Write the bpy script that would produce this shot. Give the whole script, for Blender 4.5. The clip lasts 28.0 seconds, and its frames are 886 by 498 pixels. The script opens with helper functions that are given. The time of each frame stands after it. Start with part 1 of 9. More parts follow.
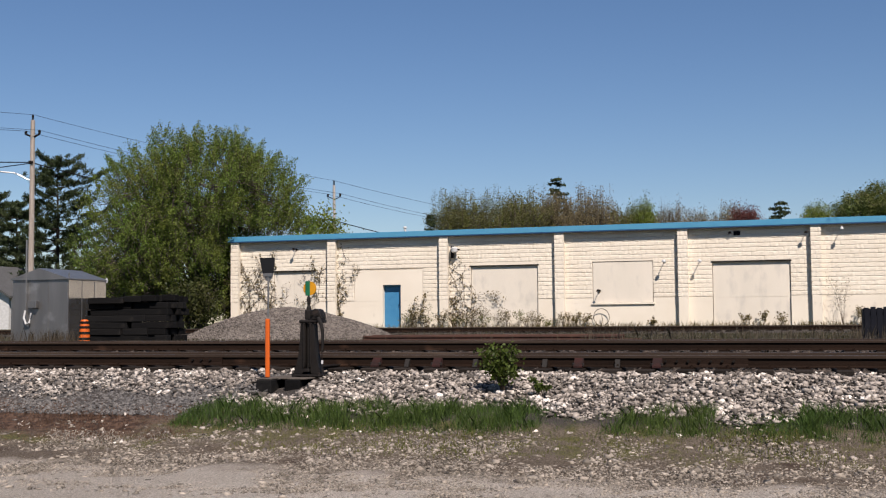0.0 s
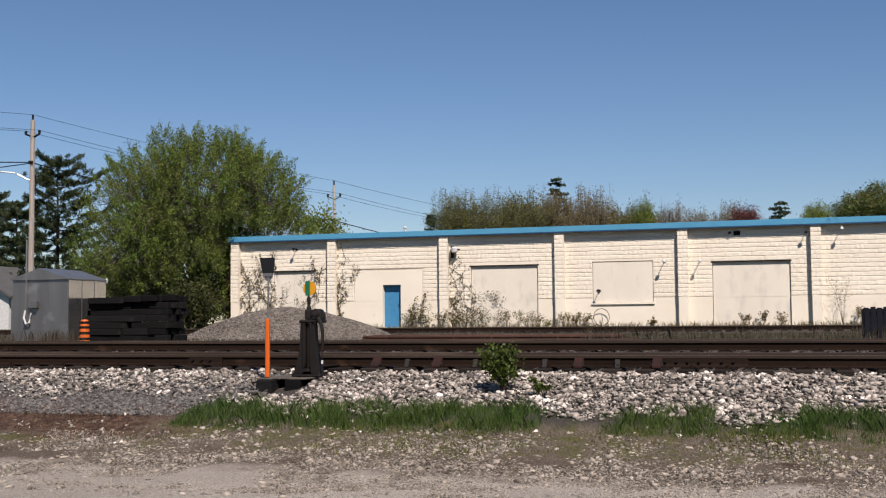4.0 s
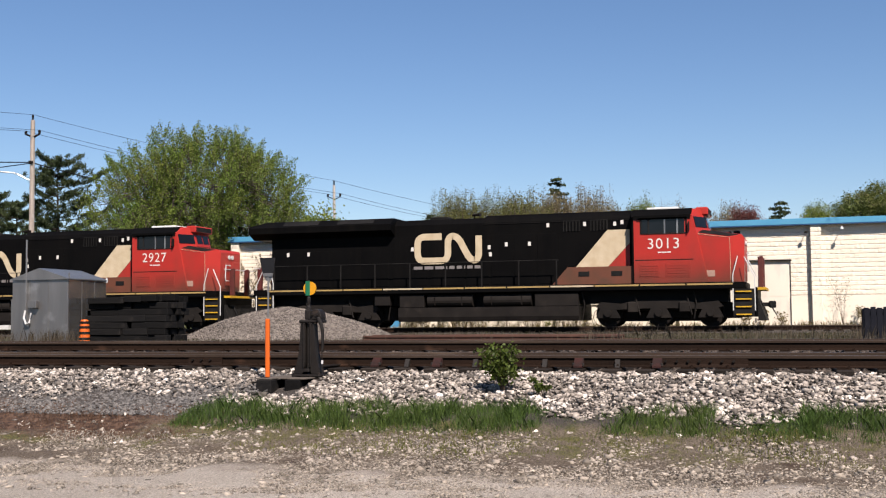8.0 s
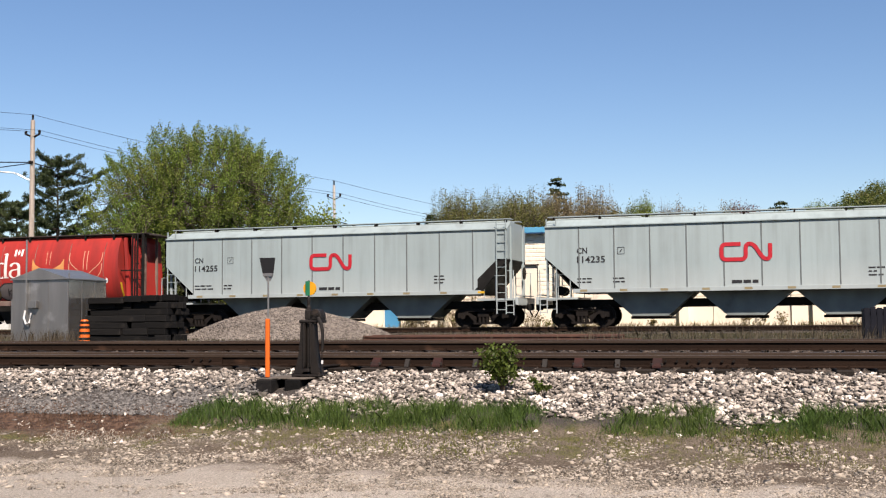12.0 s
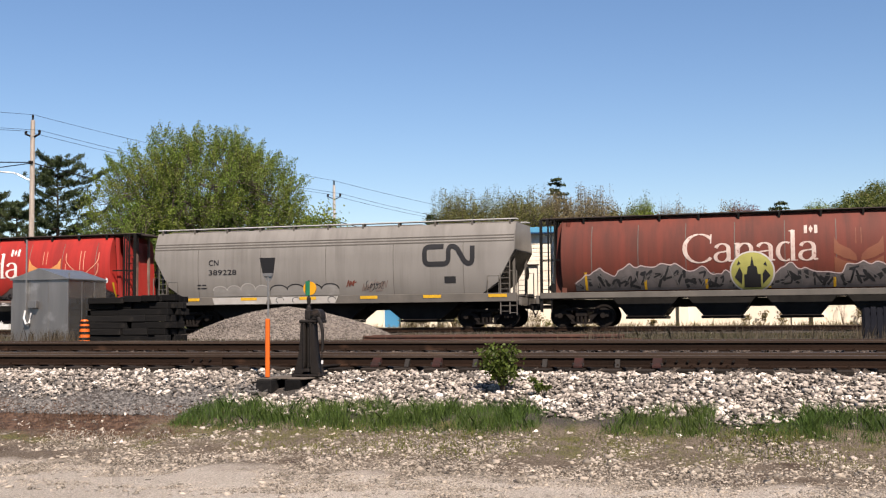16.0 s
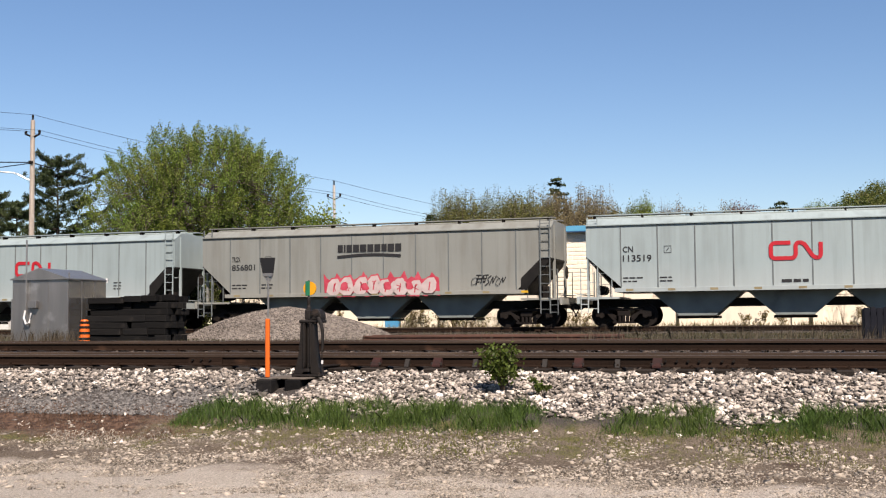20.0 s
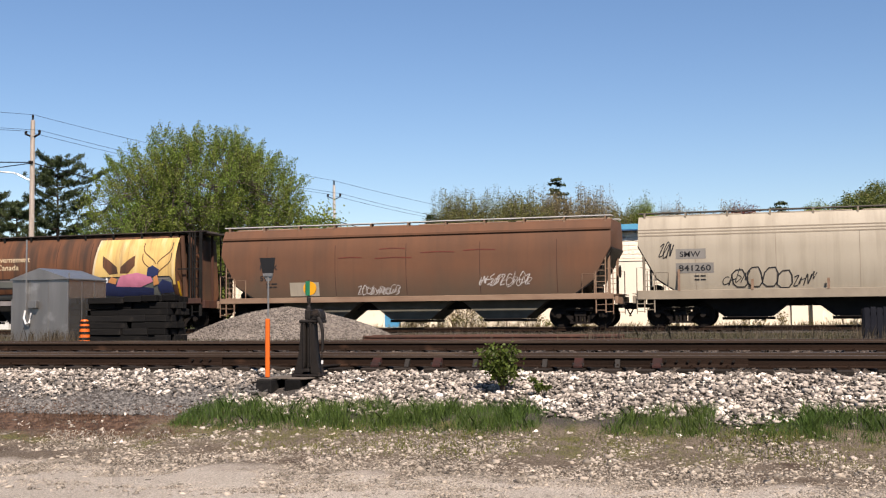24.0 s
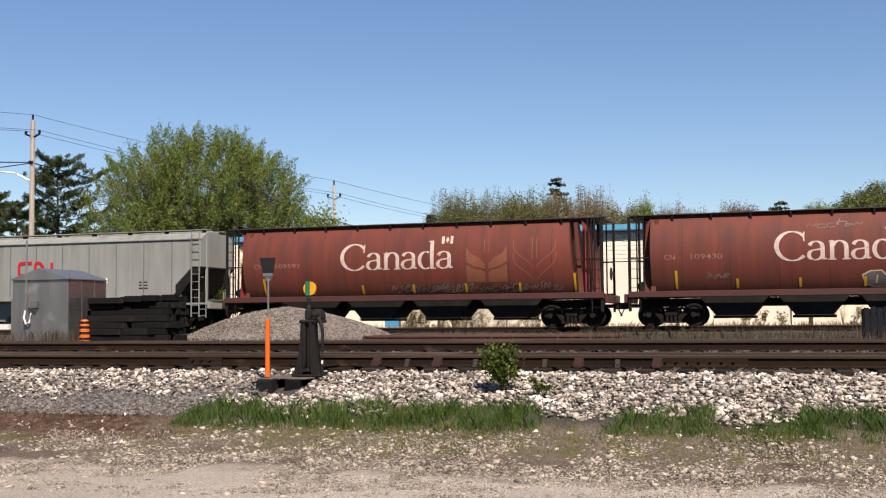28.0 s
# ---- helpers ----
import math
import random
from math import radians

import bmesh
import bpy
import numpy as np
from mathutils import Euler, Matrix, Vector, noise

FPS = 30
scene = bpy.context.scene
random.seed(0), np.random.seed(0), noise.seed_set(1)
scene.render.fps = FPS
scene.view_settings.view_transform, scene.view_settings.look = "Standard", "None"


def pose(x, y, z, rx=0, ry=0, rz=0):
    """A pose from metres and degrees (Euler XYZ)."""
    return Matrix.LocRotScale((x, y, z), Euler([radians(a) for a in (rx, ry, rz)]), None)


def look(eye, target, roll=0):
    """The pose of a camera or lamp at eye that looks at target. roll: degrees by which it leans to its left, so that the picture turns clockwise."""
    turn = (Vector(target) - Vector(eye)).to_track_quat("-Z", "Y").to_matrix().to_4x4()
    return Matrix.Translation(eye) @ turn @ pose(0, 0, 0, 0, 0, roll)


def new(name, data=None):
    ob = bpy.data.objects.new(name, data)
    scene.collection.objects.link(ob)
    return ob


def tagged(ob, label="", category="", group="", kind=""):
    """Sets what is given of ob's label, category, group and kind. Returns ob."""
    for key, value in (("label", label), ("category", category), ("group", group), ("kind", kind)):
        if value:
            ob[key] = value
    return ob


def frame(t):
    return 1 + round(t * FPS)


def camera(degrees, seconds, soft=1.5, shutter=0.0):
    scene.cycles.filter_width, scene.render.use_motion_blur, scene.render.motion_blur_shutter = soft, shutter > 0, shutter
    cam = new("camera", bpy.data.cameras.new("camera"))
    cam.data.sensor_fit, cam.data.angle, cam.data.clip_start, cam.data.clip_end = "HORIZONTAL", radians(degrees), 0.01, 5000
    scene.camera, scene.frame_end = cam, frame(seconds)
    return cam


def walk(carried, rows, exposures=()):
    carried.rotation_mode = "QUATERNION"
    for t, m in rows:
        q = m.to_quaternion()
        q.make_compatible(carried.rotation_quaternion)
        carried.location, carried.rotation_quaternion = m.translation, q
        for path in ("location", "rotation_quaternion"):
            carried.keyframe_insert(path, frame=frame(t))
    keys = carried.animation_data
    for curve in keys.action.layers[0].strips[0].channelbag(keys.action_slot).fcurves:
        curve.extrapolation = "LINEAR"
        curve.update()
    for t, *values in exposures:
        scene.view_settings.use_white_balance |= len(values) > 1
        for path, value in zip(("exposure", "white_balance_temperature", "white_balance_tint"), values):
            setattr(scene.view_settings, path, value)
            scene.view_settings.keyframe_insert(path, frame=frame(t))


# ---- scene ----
cam = camera(41.86, 28.0, 1.2)
EYE = (0.0, 0.0, 1.6)
VIEW = look(EYE, (-9.1365, 28.5127, 3.4840), -0.447)
walk(cam, [(0.0, VIEW), (28.0, VIEW)],
     exposures=[(0.0, 0.64, 6450, 18), (6.3, 0.64, 6450, 18), (8.0, 1.06, 6550, 18), (9.0, 1.28, 6750, 18), (10.5, 1.24, 6800, 18), (14.0, 1.26, 6850, 18), (20.0, 1.23, 6850, 18), (25.0, 1.24, 6850, 18), (28.0, 1.15, 6850, 18)])

# ---------------------------------------------------------------- light
SUN = Vector((0.7, -1.0, 1.35)).normalized()
world = bpy.data.worlds.new("world")
scene.world = world
world.use_nodes = True
wn = world.node_tree.nodes
sky = wn.new("ShaderNodeTexSky")
sky.sky_type = "NISHITA"
sky.sun_disc = False
sky.sun_elevation = math.asin(SUN.z)
sky.sun_rotation = math.atan2(SUN.x, SUN.y)
sky.air_density = 1.0
sky.dust_density = 0.0
sky.ozone_density = 4.0
wn["Background"].inputs[1].default_value = 0.052
tone = wn.new("ShaderNodeHueSaturation")
tone.inputs["Saturation"].default_value = 1.1
world.node_tree.links.new(sky.outputs[0], tone.inputs["Color"])
world.node_tree.links.new(tone.outputs[0], wn["Background"].inputs[0])
sun = new("sun", bpy.data.lights.new("sun", "SUN"))
sun.data.energy = 4.65
sun.data.angle = radians(0.5)
sun.data.color = (1.0, 0.93, 0.82)
sun.matrix_world = look((0, 0, 60), Vector((0, 0, 60)) - SUN)

# ---------------------------------------------------------------- materials
MATS = {}
PIGMENT = 0.76      # scales all base colours down against the raised exposure, which deepens the shade


# light balance put into a base colour: scaled by PIGMENT
def dusty(c):
    return tuple(q * PIGMENT for q in c)


def surface(name, col, rough=0.7, metal=0.0, second=None, mix=0.5, scale=3.0, stretch=(1, 1, 1), third=None, third_at=0.62, third_scale=1.2,
            third_stretch=(1, 1, 1), grain=0.12, grain_scale=60.0, bump=0.25, bump_scale=80.0, per_object=0.0, per_island=0.0, spec=None, third_soft=0.1, runs=None, splash=None):
    """Colour with two scales of variation, an optional wear colour in patches, grain and bump."""
    if name in MATS:
        return MATS[name]
    m = bpy.data.materials.new(name)
    m.use_nodes = True
    nt = m.node_tree
    bsdf = nt.nodes["Principled BSDF"]
    link = nt.links.new
    coord = nt.nodes.new("ShaderNodeTexCoord")

    def noise_node(sc, st, detail=4.0):
        mp = nt.nodes.new("ShaderNodeMapping")
        mp.inputs["Scale"].default_value = st
        link(coord.outputs["Object"], mp.inputs[0])
        n = nt.nodes.new("ShaderNodeTexNoise")
        n.inputs["Scale"].default_value = sc
        n.inputs["Detail"].default_value = detail
        link(mp.outputs[0], n.inputs["Vector"])
        return n.outputs[0]

    def ramp(src, a, b):
        r = nt.nodes.new("ShaderNodeMapRange")
        r.inputs[1].default_value, r.inputs[2].default_value = a, b
        link(src, r.inputs[0])
        return r.outputs[0]

    def blend(fac, a, b, mode="MIX"):
        x = nt.nodes.new("ShaderNodeMix")
        x.data_type, x.blend_type = "RGBA", mode
        for sock, val in ((x.inputs[0], fac), (x.inputs[6], a), (x.inputs[7], b)):
            if isinstance(val, (float, int)):
                sock.default_value = val
            elif isinstance(val, tuple):
                sock.default_value = (*val, 1)
            else:
                link(val, sock)
        return x.outputs[2]
    second = dusty(second or tuple(c * 0.75 for c in col))
    col, third = dusty(col), third and dusty(third)
    f = ramp(noise_node(scale, stretch), 0.5 - 0.45 * (1 - mix) - 0.05, 0.95 - 0.5 * mix)
    c = blend(f, col, second)
    if third:
        f3 = ramp(noise_node(third_scale, third_stretch, 6.0), third_at, third_at + third_soft)
        c = blend(f3, c, third)

    def times(a, b):
        n = nt.nodes.new("ShaderNodeMath")
        n.operation = "MULTIPLY"
        for sock, val in zip(n.inputs, (a, b)):
            if isinstance(val, (float, int)):
                sock.default_value = val
            else:
                link(val, sock)
        return n.outputs[0]
    if runs:
        # thin rain streaks that come and go along the side
        tone_of, strength, step = runs
        streak = times(ramp(noise_node(1.0, (step, 1, 0.10), 3.0), 0.48, 0.72), ramp(noise_node(0.35, (1, 1, 1.4), 3.0), 0.38, 0.62))
        c = blend(times(streak, strength), c, dusty(tone_of))
        fine = ramp(noise_node(1.0, (step * 3.3, 1, 0.22), 3.0), 0.52, 0.75)
        c = blend(times(fine, strength * 0.6), c, dusty(tone_of))
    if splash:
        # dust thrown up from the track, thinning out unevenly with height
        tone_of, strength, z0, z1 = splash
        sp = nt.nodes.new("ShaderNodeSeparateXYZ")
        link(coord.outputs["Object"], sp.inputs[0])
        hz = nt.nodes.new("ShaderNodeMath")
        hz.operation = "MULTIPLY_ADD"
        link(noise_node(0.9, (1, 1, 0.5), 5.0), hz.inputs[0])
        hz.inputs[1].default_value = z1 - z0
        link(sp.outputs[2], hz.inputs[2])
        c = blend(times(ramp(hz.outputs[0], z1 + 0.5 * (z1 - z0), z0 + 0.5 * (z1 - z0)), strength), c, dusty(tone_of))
    g = ramp(noise_node(grain_scale, (1, 1, 1), 2.0), 0.25, 0.75)
    lo, hi = 1 - grain, 1 + grain
    gv = nt.nodes.new("ShaderNodeMapRange")
    gv.inputs[3].default_value, gv.inputs[4].default_value = lo, hi
    link(g, gv.inputs[0])
    comb = nt.nodes.new("ShaderNodeCombineColor")
    for i in range(3):
        link(gv.outputs[0], comb.inputs[i])
    c = blend(1.0, c, comb.outputs[0], "MULTIPLY")
    for amount, node, sock in ((per_object, "ShaderNodeObjectInfo", "Random"), (per_island, "ShaderNodeNewGeometry", "Random Per Island")):
        if amount:
            o = nt.nodes.new(node)
            mr = nt.nodes.new("ShaderNodeMapRange")
            mr.inputs[3].default_value, mr.inputs[4].default_value = 1 - amount, 1 + amount
            link(o.outputs[sock], mr.inputs[0])
            cc = nt.nodes.new("ShaderNodeCombineColor")
            for i in range(3):
                link(mr.outputs[0], cc.inputs[i])
            c = blend(1.0, c, cc.outputs[0], "MULTIPLY")
    link(c, bsdf.inputs["Base Color"])
    bsdf.inputs["Roughness"].default_value = rough
    bsdf.inputs["Specular IOR Level"].default_value = spec if spec is not None else (0.5 if rough < 0.35 else 0.28)
    bsdf.inputs["Metallic"].default_value = metal
    if bump:
        b = nt.nodes.new("ShaderNodeBump")
        b.inputs["Strength"].default_value = bump
        b.inputs["Distance"].default_value = 0.02
        link(noise_node(bump_scale, (1, 1, 1), 3.0), b.inputs["Height"])
        link(b.outputs[0], bsdf.inputs["Normal"])
    MATS[name] = m
    return m


def leaf_mat(name, col, second, vary=0.45):
    m = surface(name, col, 0.6, second=second, scale=0.5, grain=0.05, bump=0, per_island=vary)
    bsdf = m.node_tree.nodes["Principled BSDF"]
    bsdf.inputs["Specular IOR Level"].default_value = 0.25
    if "leaf glow" not in m.node_tree.nodes:
        tr = m.node_tree.nodes.new("ShaderNodeBsdfTranslucent")
        tr.name = "leaf glow"
        tr.inputs[0].default_value = (*[min(1, c * 1.3) for c in dusty(col)], 1)
        ms = m.node_tree.nodes.new("ShaderNodeMixShader")
        ms.inputs[0].default_value = 0.3
        out = m.node_tree.nodes["Material Output"]
        m.node_tree.links.new(bsdf.outputs[0], ms.inputs[1])
        m.node_tree.links.new(tr.outputs[0], ms.inputs[2])
        m.node_tree.links.new(ms.outputs[0], out.inputs[0])
    return m


def glass_mat():
    if "glass" in MATS:
        return MATS["glass"]
    m = surface("glass", (0.008, 0.009, 0.011), 0.08, grain=0.02, bump=0, spec=0.3)
    MATS["glass"] = m
    return m


OILY = surface("oily_ballast", (0.06, 0.048, 0.0396), 0.9, second=(0.09, 0.072, 0.06), scale=3.0, grain=0.3, bump=0.6, per_island=0.5)
STEEL = surface("dark_steel", (0.008696, 0.00751, 0.007115), 0.7, second=(0.01581, 0.01226, 0.009877), scale=2.5, third=(0.04348, 0.02965, 0.01976), third_at=0.66, grain=0.2, bump=0.3, spec=0.1)
BLACK = surface("black_steel", (0.0056, 0.0056, 0.0056), 0.65, second=(0.0168, 0.01568, 0.01456), scale=2.0, third=(0.0392, 0.0308, 0.0252), third_at=0.7, grain=0.15, bump=0.2, spec=0.1)
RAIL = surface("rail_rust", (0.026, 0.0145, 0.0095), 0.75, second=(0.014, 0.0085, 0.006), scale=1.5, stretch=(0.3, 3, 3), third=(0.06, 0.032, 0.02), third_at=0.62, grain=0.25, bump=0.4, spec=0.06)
RAIL_TOP = surface("rail_head_worn", (0.16, 0.14, 0.13), 0.42, 0.6, second=(0.08, 0.06, 0.05), scale=1.3, stretch=(0.2, 3, 3), grain=0.1, bump=0.1)
CREOSOTE = surface("black_creosote", (0.0056, 0.0056, 0.00616), 0.8, second=(0.0112, 0.01064, 0.01008), scale=4.0, stretch=(0.4, 6, 6), third=(0.0196, 0.01736, 0.01568), third_at=0.66, third_scale=2.5, grain=0.25, bump=0.6, bump_scale=40, per_object=0.4, spec=0.08)
TIMBER = surface("creosoted_timber", (0.015, 0.012, 0.0102), 0.85, second=(0.03, 0.024, 0.0198), scale=4.0, stretch=(0.4, 6, 6), third=(0.072, 0.06, 0.051), third_at=0.68, grain=0.25, bump=0.6, bump_scale=40, per_object=0.35, spec=0.1)
WOOD = surface("weathered_pole_wood", (0.46, 0.40, 0.345), 0.85, second=(0.29, 0.245, 0.205), scale=3.0, stretch=(6, 6, 0.4), third=(0.5, 0.46, 0.41), third_at=0.6, grain=0.2, bump=0.5)
STONE = surface("ballast_stone", (0.40, 0.352, 0.305), 0.9, second=(0.20, 0.172, 0.148), scale=4.0, third=(0.66, 0.60, 0.53), third_at=0.56, third_scale=3.0, grain=0.2, grain_scale=90, bump=0.06, bump_scale=60, per_island=0.82)
CINDER = surface("cinder_stone", (0.085, 0.082, 0.08), 0.9, second=(0.16, 0.148, 0.138), scale=4.0, grain=0.3, bump=0.15, per_island=0.6)
PILE = surface("crushed_gravel", (0.1062, 0.0918, 0.0799), 0.92, second=(0.1827, 0.1573, 0.136), scale=3.0, grain=0.3, grain_scale=40, bump=0.25, bump_scale=25, per_island=0.6)
PEBBLE = surface("road_pebble", (0.385, 0.335, 0.275), 0.9, second=(0.195, 0.165, 0.132), scale=4.0, grain=0.2, bump=0.1, per_island=0.6)
CREAM = surface("cream_masonry_paint", (0.88, 0.80, 0.66), 0.85, second=(0.80, 0.715, 0.58), scale=0.8, third=(0.60, 0.54, 0.45), third_at=0.68, third_scale=2.2, third_stretch=(1, 1, 0.35), grain=0.08, bump=0.55, bump_scale=9)
CREAM_SMOOTH = surface("cream_render_paint", (0.88, 0.80, 0.665), 0.85, second=(0.81, 0.725, 0.59), scale=0.6, third=(0.55, 0.48, 0.39), third_at=0.67, third_scale=1.3, third_stretch=(1, 1, 0.5), grain=0.05, bump=0.2, bump_scale=30)
BOARD = surface("painted_boarding", (0.82, 0.745, 0.625), 0.8, second=(0.74, 0.675, 0.565), scale=0.9, stretch=(1, 1, 0.4), third=(0.63, 0.58, 0.50), third_soft=0.2, third_at=0.54, third_scale=2.4, third_stretch=(1, 1, 0.45), grain=0.08, bump=0.2)
BLUE_TRIM = surface("blue_fascia_paint", (0.0675, 0.279, 0.45), 0.5, second=(0.09, 0.315, 0.477), scale=1.2, stretch=(1, 1, 3), third=(0.045, 0.207, 0.36), third_at=0.65, grain=0.08, bump=0.1)
BLUE_DOOR = surface("blue_door_paint", (0.044, 0.216, 0.416), 0.5, second=(0.064, 0.248, 0.44), scale=3.0, third=(0.024, 0.12, 0.24), third_at=0.68, grain=0.1, bump=0.15)
ALU = surface("galvanised_sheet", (0.3612, 0.3483, 0.3311), 0.34, 0.75, second=(0.258, 0.2511, 0.2425), scale=1.6, stretch=(2, 2, 0.3), third=(0.4816, 0.4687, 0.4472), third_at=0.62, grain=0.06, bump=0.1)
WHITE_METAL = surface("white_enamel", (0.72, 0.72, 0.70), 0.45, scale=5.0, grain=0.05, bump=0.05)
ORANGE = surface("orange_plastic", (0.7225, 0.136, 0.01275), 0.5, second=(0.612, 0.1105, 0.01275), scale=6.0, grain=0.05, bump=0.05)
YELLOW = surface("yellow_paint", (0.612, 0.357, 0.017), 0.55, second=(0.4675, 0.2635, 0.017), scale=5.0, grain=0.1, bump=0.1)
GREEN = surface("green_paint", (0.01, 0.16, 0.075), 0.5, scale=6.0, grain=0.05, bump=0.05)
BLACK_PAINT = surface("black_lettering", (0.02, 0.02, 0.022), 0.6, grain=0.1, bump=0)
WHITE_PAINT = surface("white_lettering", (0.74, 0.72, 0.68), 0.6, second=(0.62, 0.58, 0.53), scale=4.0, grain=0.08, bump=0)
CREAM_PAINT = surface("aged_white_lettering", (0.578, 0.4845, 0.34), 0.6, second=(0.4675, 0.374, 0.238), scale=3.0, grain=0.1, bump=0)
RED_PAINT = surface("red_marking", (0.44, 0.012, 0.024), 0.6, second=(0.38, 0.012, 0.022), scale=4.0, grain=0.06, bump=0)


# ---------------------------------------------------------------- mesh helpers
def mesh_of(name, bm, material, smooth=False):
    bmesh.ops.recalc_face_normals(bm, faces=bm.faces)
    me = bpy.data.meshes.new(name)
    if smooth:
        for f in bm.faces:
            f.smooth = True
        for e in bm.edges:
            if len(e.link_faces) != 2 or e.calc_face_angle(0) > 0.6:
                e.smooth = False
    bm.to_mesh(me)
    bm.free()
    if material:
        me.materials.append(material)
    return me


def part(name, bm, material, parent=None, label="", smooth=False):
    ob = new(name, mesh_of(name, bm, material, smooth))
    if parent:
        ob.parent = parent
    if label:
        ob["label"] = label
    return ob


def part_on(name, me, parent, at=None, material=None):
    """A part that shares the mesh me."""
    ob = new(name, me)
    ob.parent = parent
    if at is not None:
        ob.matrix_basis = at
    if material:
        ob.material_slots[0].link = "OBJECT"
        ob.material_slots[0].material = material
    return ob


def thing(name, at, label, category, group="", kind=""):
    ob = new(name)
    ob.matrix_basis = at
    return tagged(ob, label, category, group, kind)


def box(bm, x0, x1, y0, y1, z0, z1, bevel=0.0):
    vs = [bm.verts.new((x, y, z)) for x in (x0, x1) for y in (y0, y1) for z in (z0, z1)]
    fs = [(0, 1, 3, 2), (4, 6, 7, 5), (0, 4, 5, 1), (2, 3, 7, 6), (0, 2, 6, 4), (1, 5, 7, 3)]
    faces = [bm.faces.new([vs[i] for i in f]) for f in fs]
    if bevel:
        edges = list({e for f in faces for e in f.edges})
        bmesh.ops.bevel(bm, geom=edges, offset=bevel, segments=1, affect="EDGES")
    return bm


def B():
    return bmesh.new()


def boxed(*a, bevel=0.0):
    return box(B(), *a, bevel=bevel)


def tube(bm, pts, r, seg=8, r_end=None, cap=True):
    """A round bar along the points."""
    pts = [Vector(p) for p in pts]
    n = len(pts)
    rings = []
    for i, p in enumerate(pts):
        d = (pts[min(i + 1, n - 1)] - pts[max(i - 1, 0)]).normalized()
        a = d.cross(Vector((0, 0, 1)) if abs(d.z) < 0.9 else Vector((1, 0, 0))).normalized()
        b = d.cross(a)
        rr = r if r_end is None else r + (r_end - r) * i / max(1, n - 1)
        rings.append([bm.verts.new(p + a * rr * math.cos(t) + b * rr * math.sin(t)) for t in [2 * math.pi * k / seg for k in range(seg)]])
    for r0, r1 in zip(rings, rings[1:]):
        for k in range(seg):
            bm.faces.new((r0[k], r0[(k + 1) % seg], r1[(k + 1) % seg], r1[k]))
    if cap:
        bm.faces.new(rings[0][::-1])
        bm.faces.new(rings[-1])
    return bm


def prism(bm, poly, axis, a, b):
    """The polygon, in the two other axes in order, pulled along the axis from a to b."""
    def at(p, w):
        q = list(p)
        q.insert("xyz".index(axis), w)
        return q
    v0 = [bm.verts.new(at(p, a)) for p in poly]
    v1 = [bm.verts.new(at(p, b)) for p in poly]
    n = len(poly)
    for i in range(n):
        bm.faces.new((v0[i], v0[(i + 1) % n], v1[(i + 1) % n], v1[i]))
    bm.faces.new(v0[::-1])
    bm.faces.new(v1)
    return bm


def lathe(bm, profile, seg=16, axis_at=(0, 0, 0)):
    """Turned about the z axis: (radius, height) pairs."""
    ox, oy, oz = axis_at
    rings = [[bm.verts.new((ox + r * math.cos(2 * math.pi * k / seg), oy + r * math.sin(2 * math.pi * k / seg), oz + z)) for k in range(seg)] for r, z in profile]
    for r0, r1 in zip(rings, rings[1:]):
        for k in range(seg):
            bm.faces.new((r0[k], r0[(k + 1) % seg], r1[(k + 1) % seg], r1[k]))
    bm.faces.new(rings[0][::-1])
    bm.faces.new(rings[-1])
    return bm


def cut_slope(bm, co, no):
    """Cuts the solid by a plane, drops what lies on the normal's side, and closes it."""
    r = bmesh.ops.bisect_plane(bm, geom=bm.verts[:] + bm.edges[:] + bm.faces[:], dist=1e-5, plane_co=co, plane_no=no, clear_outer=True)
    edges = [e for e in r["geom_cut"] if isinstance(e, bmesh.types.BMEdge)]
    if edges:
        bmesh.ops.contextual_create(bm, geom=edges)


def letters(text, size, spacing=1.0, thick=0.0):
    """A bmesh of a text in the x-z plane, its left foot at the origin."""
    cu = bpy.data.curves.new("letters", "FONT")
    cu.body, cu.size, cu.space_character, cu.offset = text, size, spacing, thick
    cu.resolution_u = 3
    ob = bpy.data.objects.new("letters", cu)
    scene.collection.objects.link(ob)
    me = bpy.data.meshes.new_from_object(ob.evaluated_get(bpy.context.evaluated_depsgraph_get()))
    bm = B()
    bm.from_mesh(me)
    bpy.data.objects.remove(ob)
    bpy.data.curves.remove(cu)
    bpy.data.meshes.remove(me)
    for v in bm.verts:
        v.co = Vector((v.co.x, 0, v.co.y))
    return bm


def stroke(bm, pts, w, close=False):
    """A flat ribbon of width w in the x-z plane along the points."""
    P = [Vector((p[0], 0, p[1])) for p in pts]
    n = len(P)
    L, R = [], []
    for i in range(n):
        a = P[(i - 1) % n] if close or i else P[i]
        b = P[(i + 1) % n] if close or i < n - 1 else P[i]
        d = (b - a).normalized()
        nrm = Vector((-d.z, 0, d.x))
        L.append(bm.verts.new(P[i] + nrm * w / 2))
        R.append(bm.verts.new(P[i] - nrm * w / 2))
    for i in range(n if close else n - 1):
        j = (i + 1) % n
        bm.faces.new((L[i], L[j], R[j], R[i]))
    return bm


def flat(bm, poly):
    bm.faces.new([bm.verts.new((x, 0, z)) for x, z in poly])
    return bm


def rounded(pts, r=0.15, k=4):
    """The open line with its corners rounded."""
    out = [pts[0]]
    for a, b, c in zip(pts, pts[1:], pts[2:]):
        A, Bp, C = Vector(a), Vector(b), Vector(c)
        p = Bp + (A - Bp).normalized() * min(r, (A - Bp).length / 2)
        q = Bp + (C - Bp).normalized() * min(r, (C - Bp).length / 2)
        for i in range(k + 1):
            t = i / k
            out.append(tuple(p * (1 - t) ** 2 + Bp * 2 * t * (1 - t) + q * t * t))
    out.append(pts[-1])
    return out


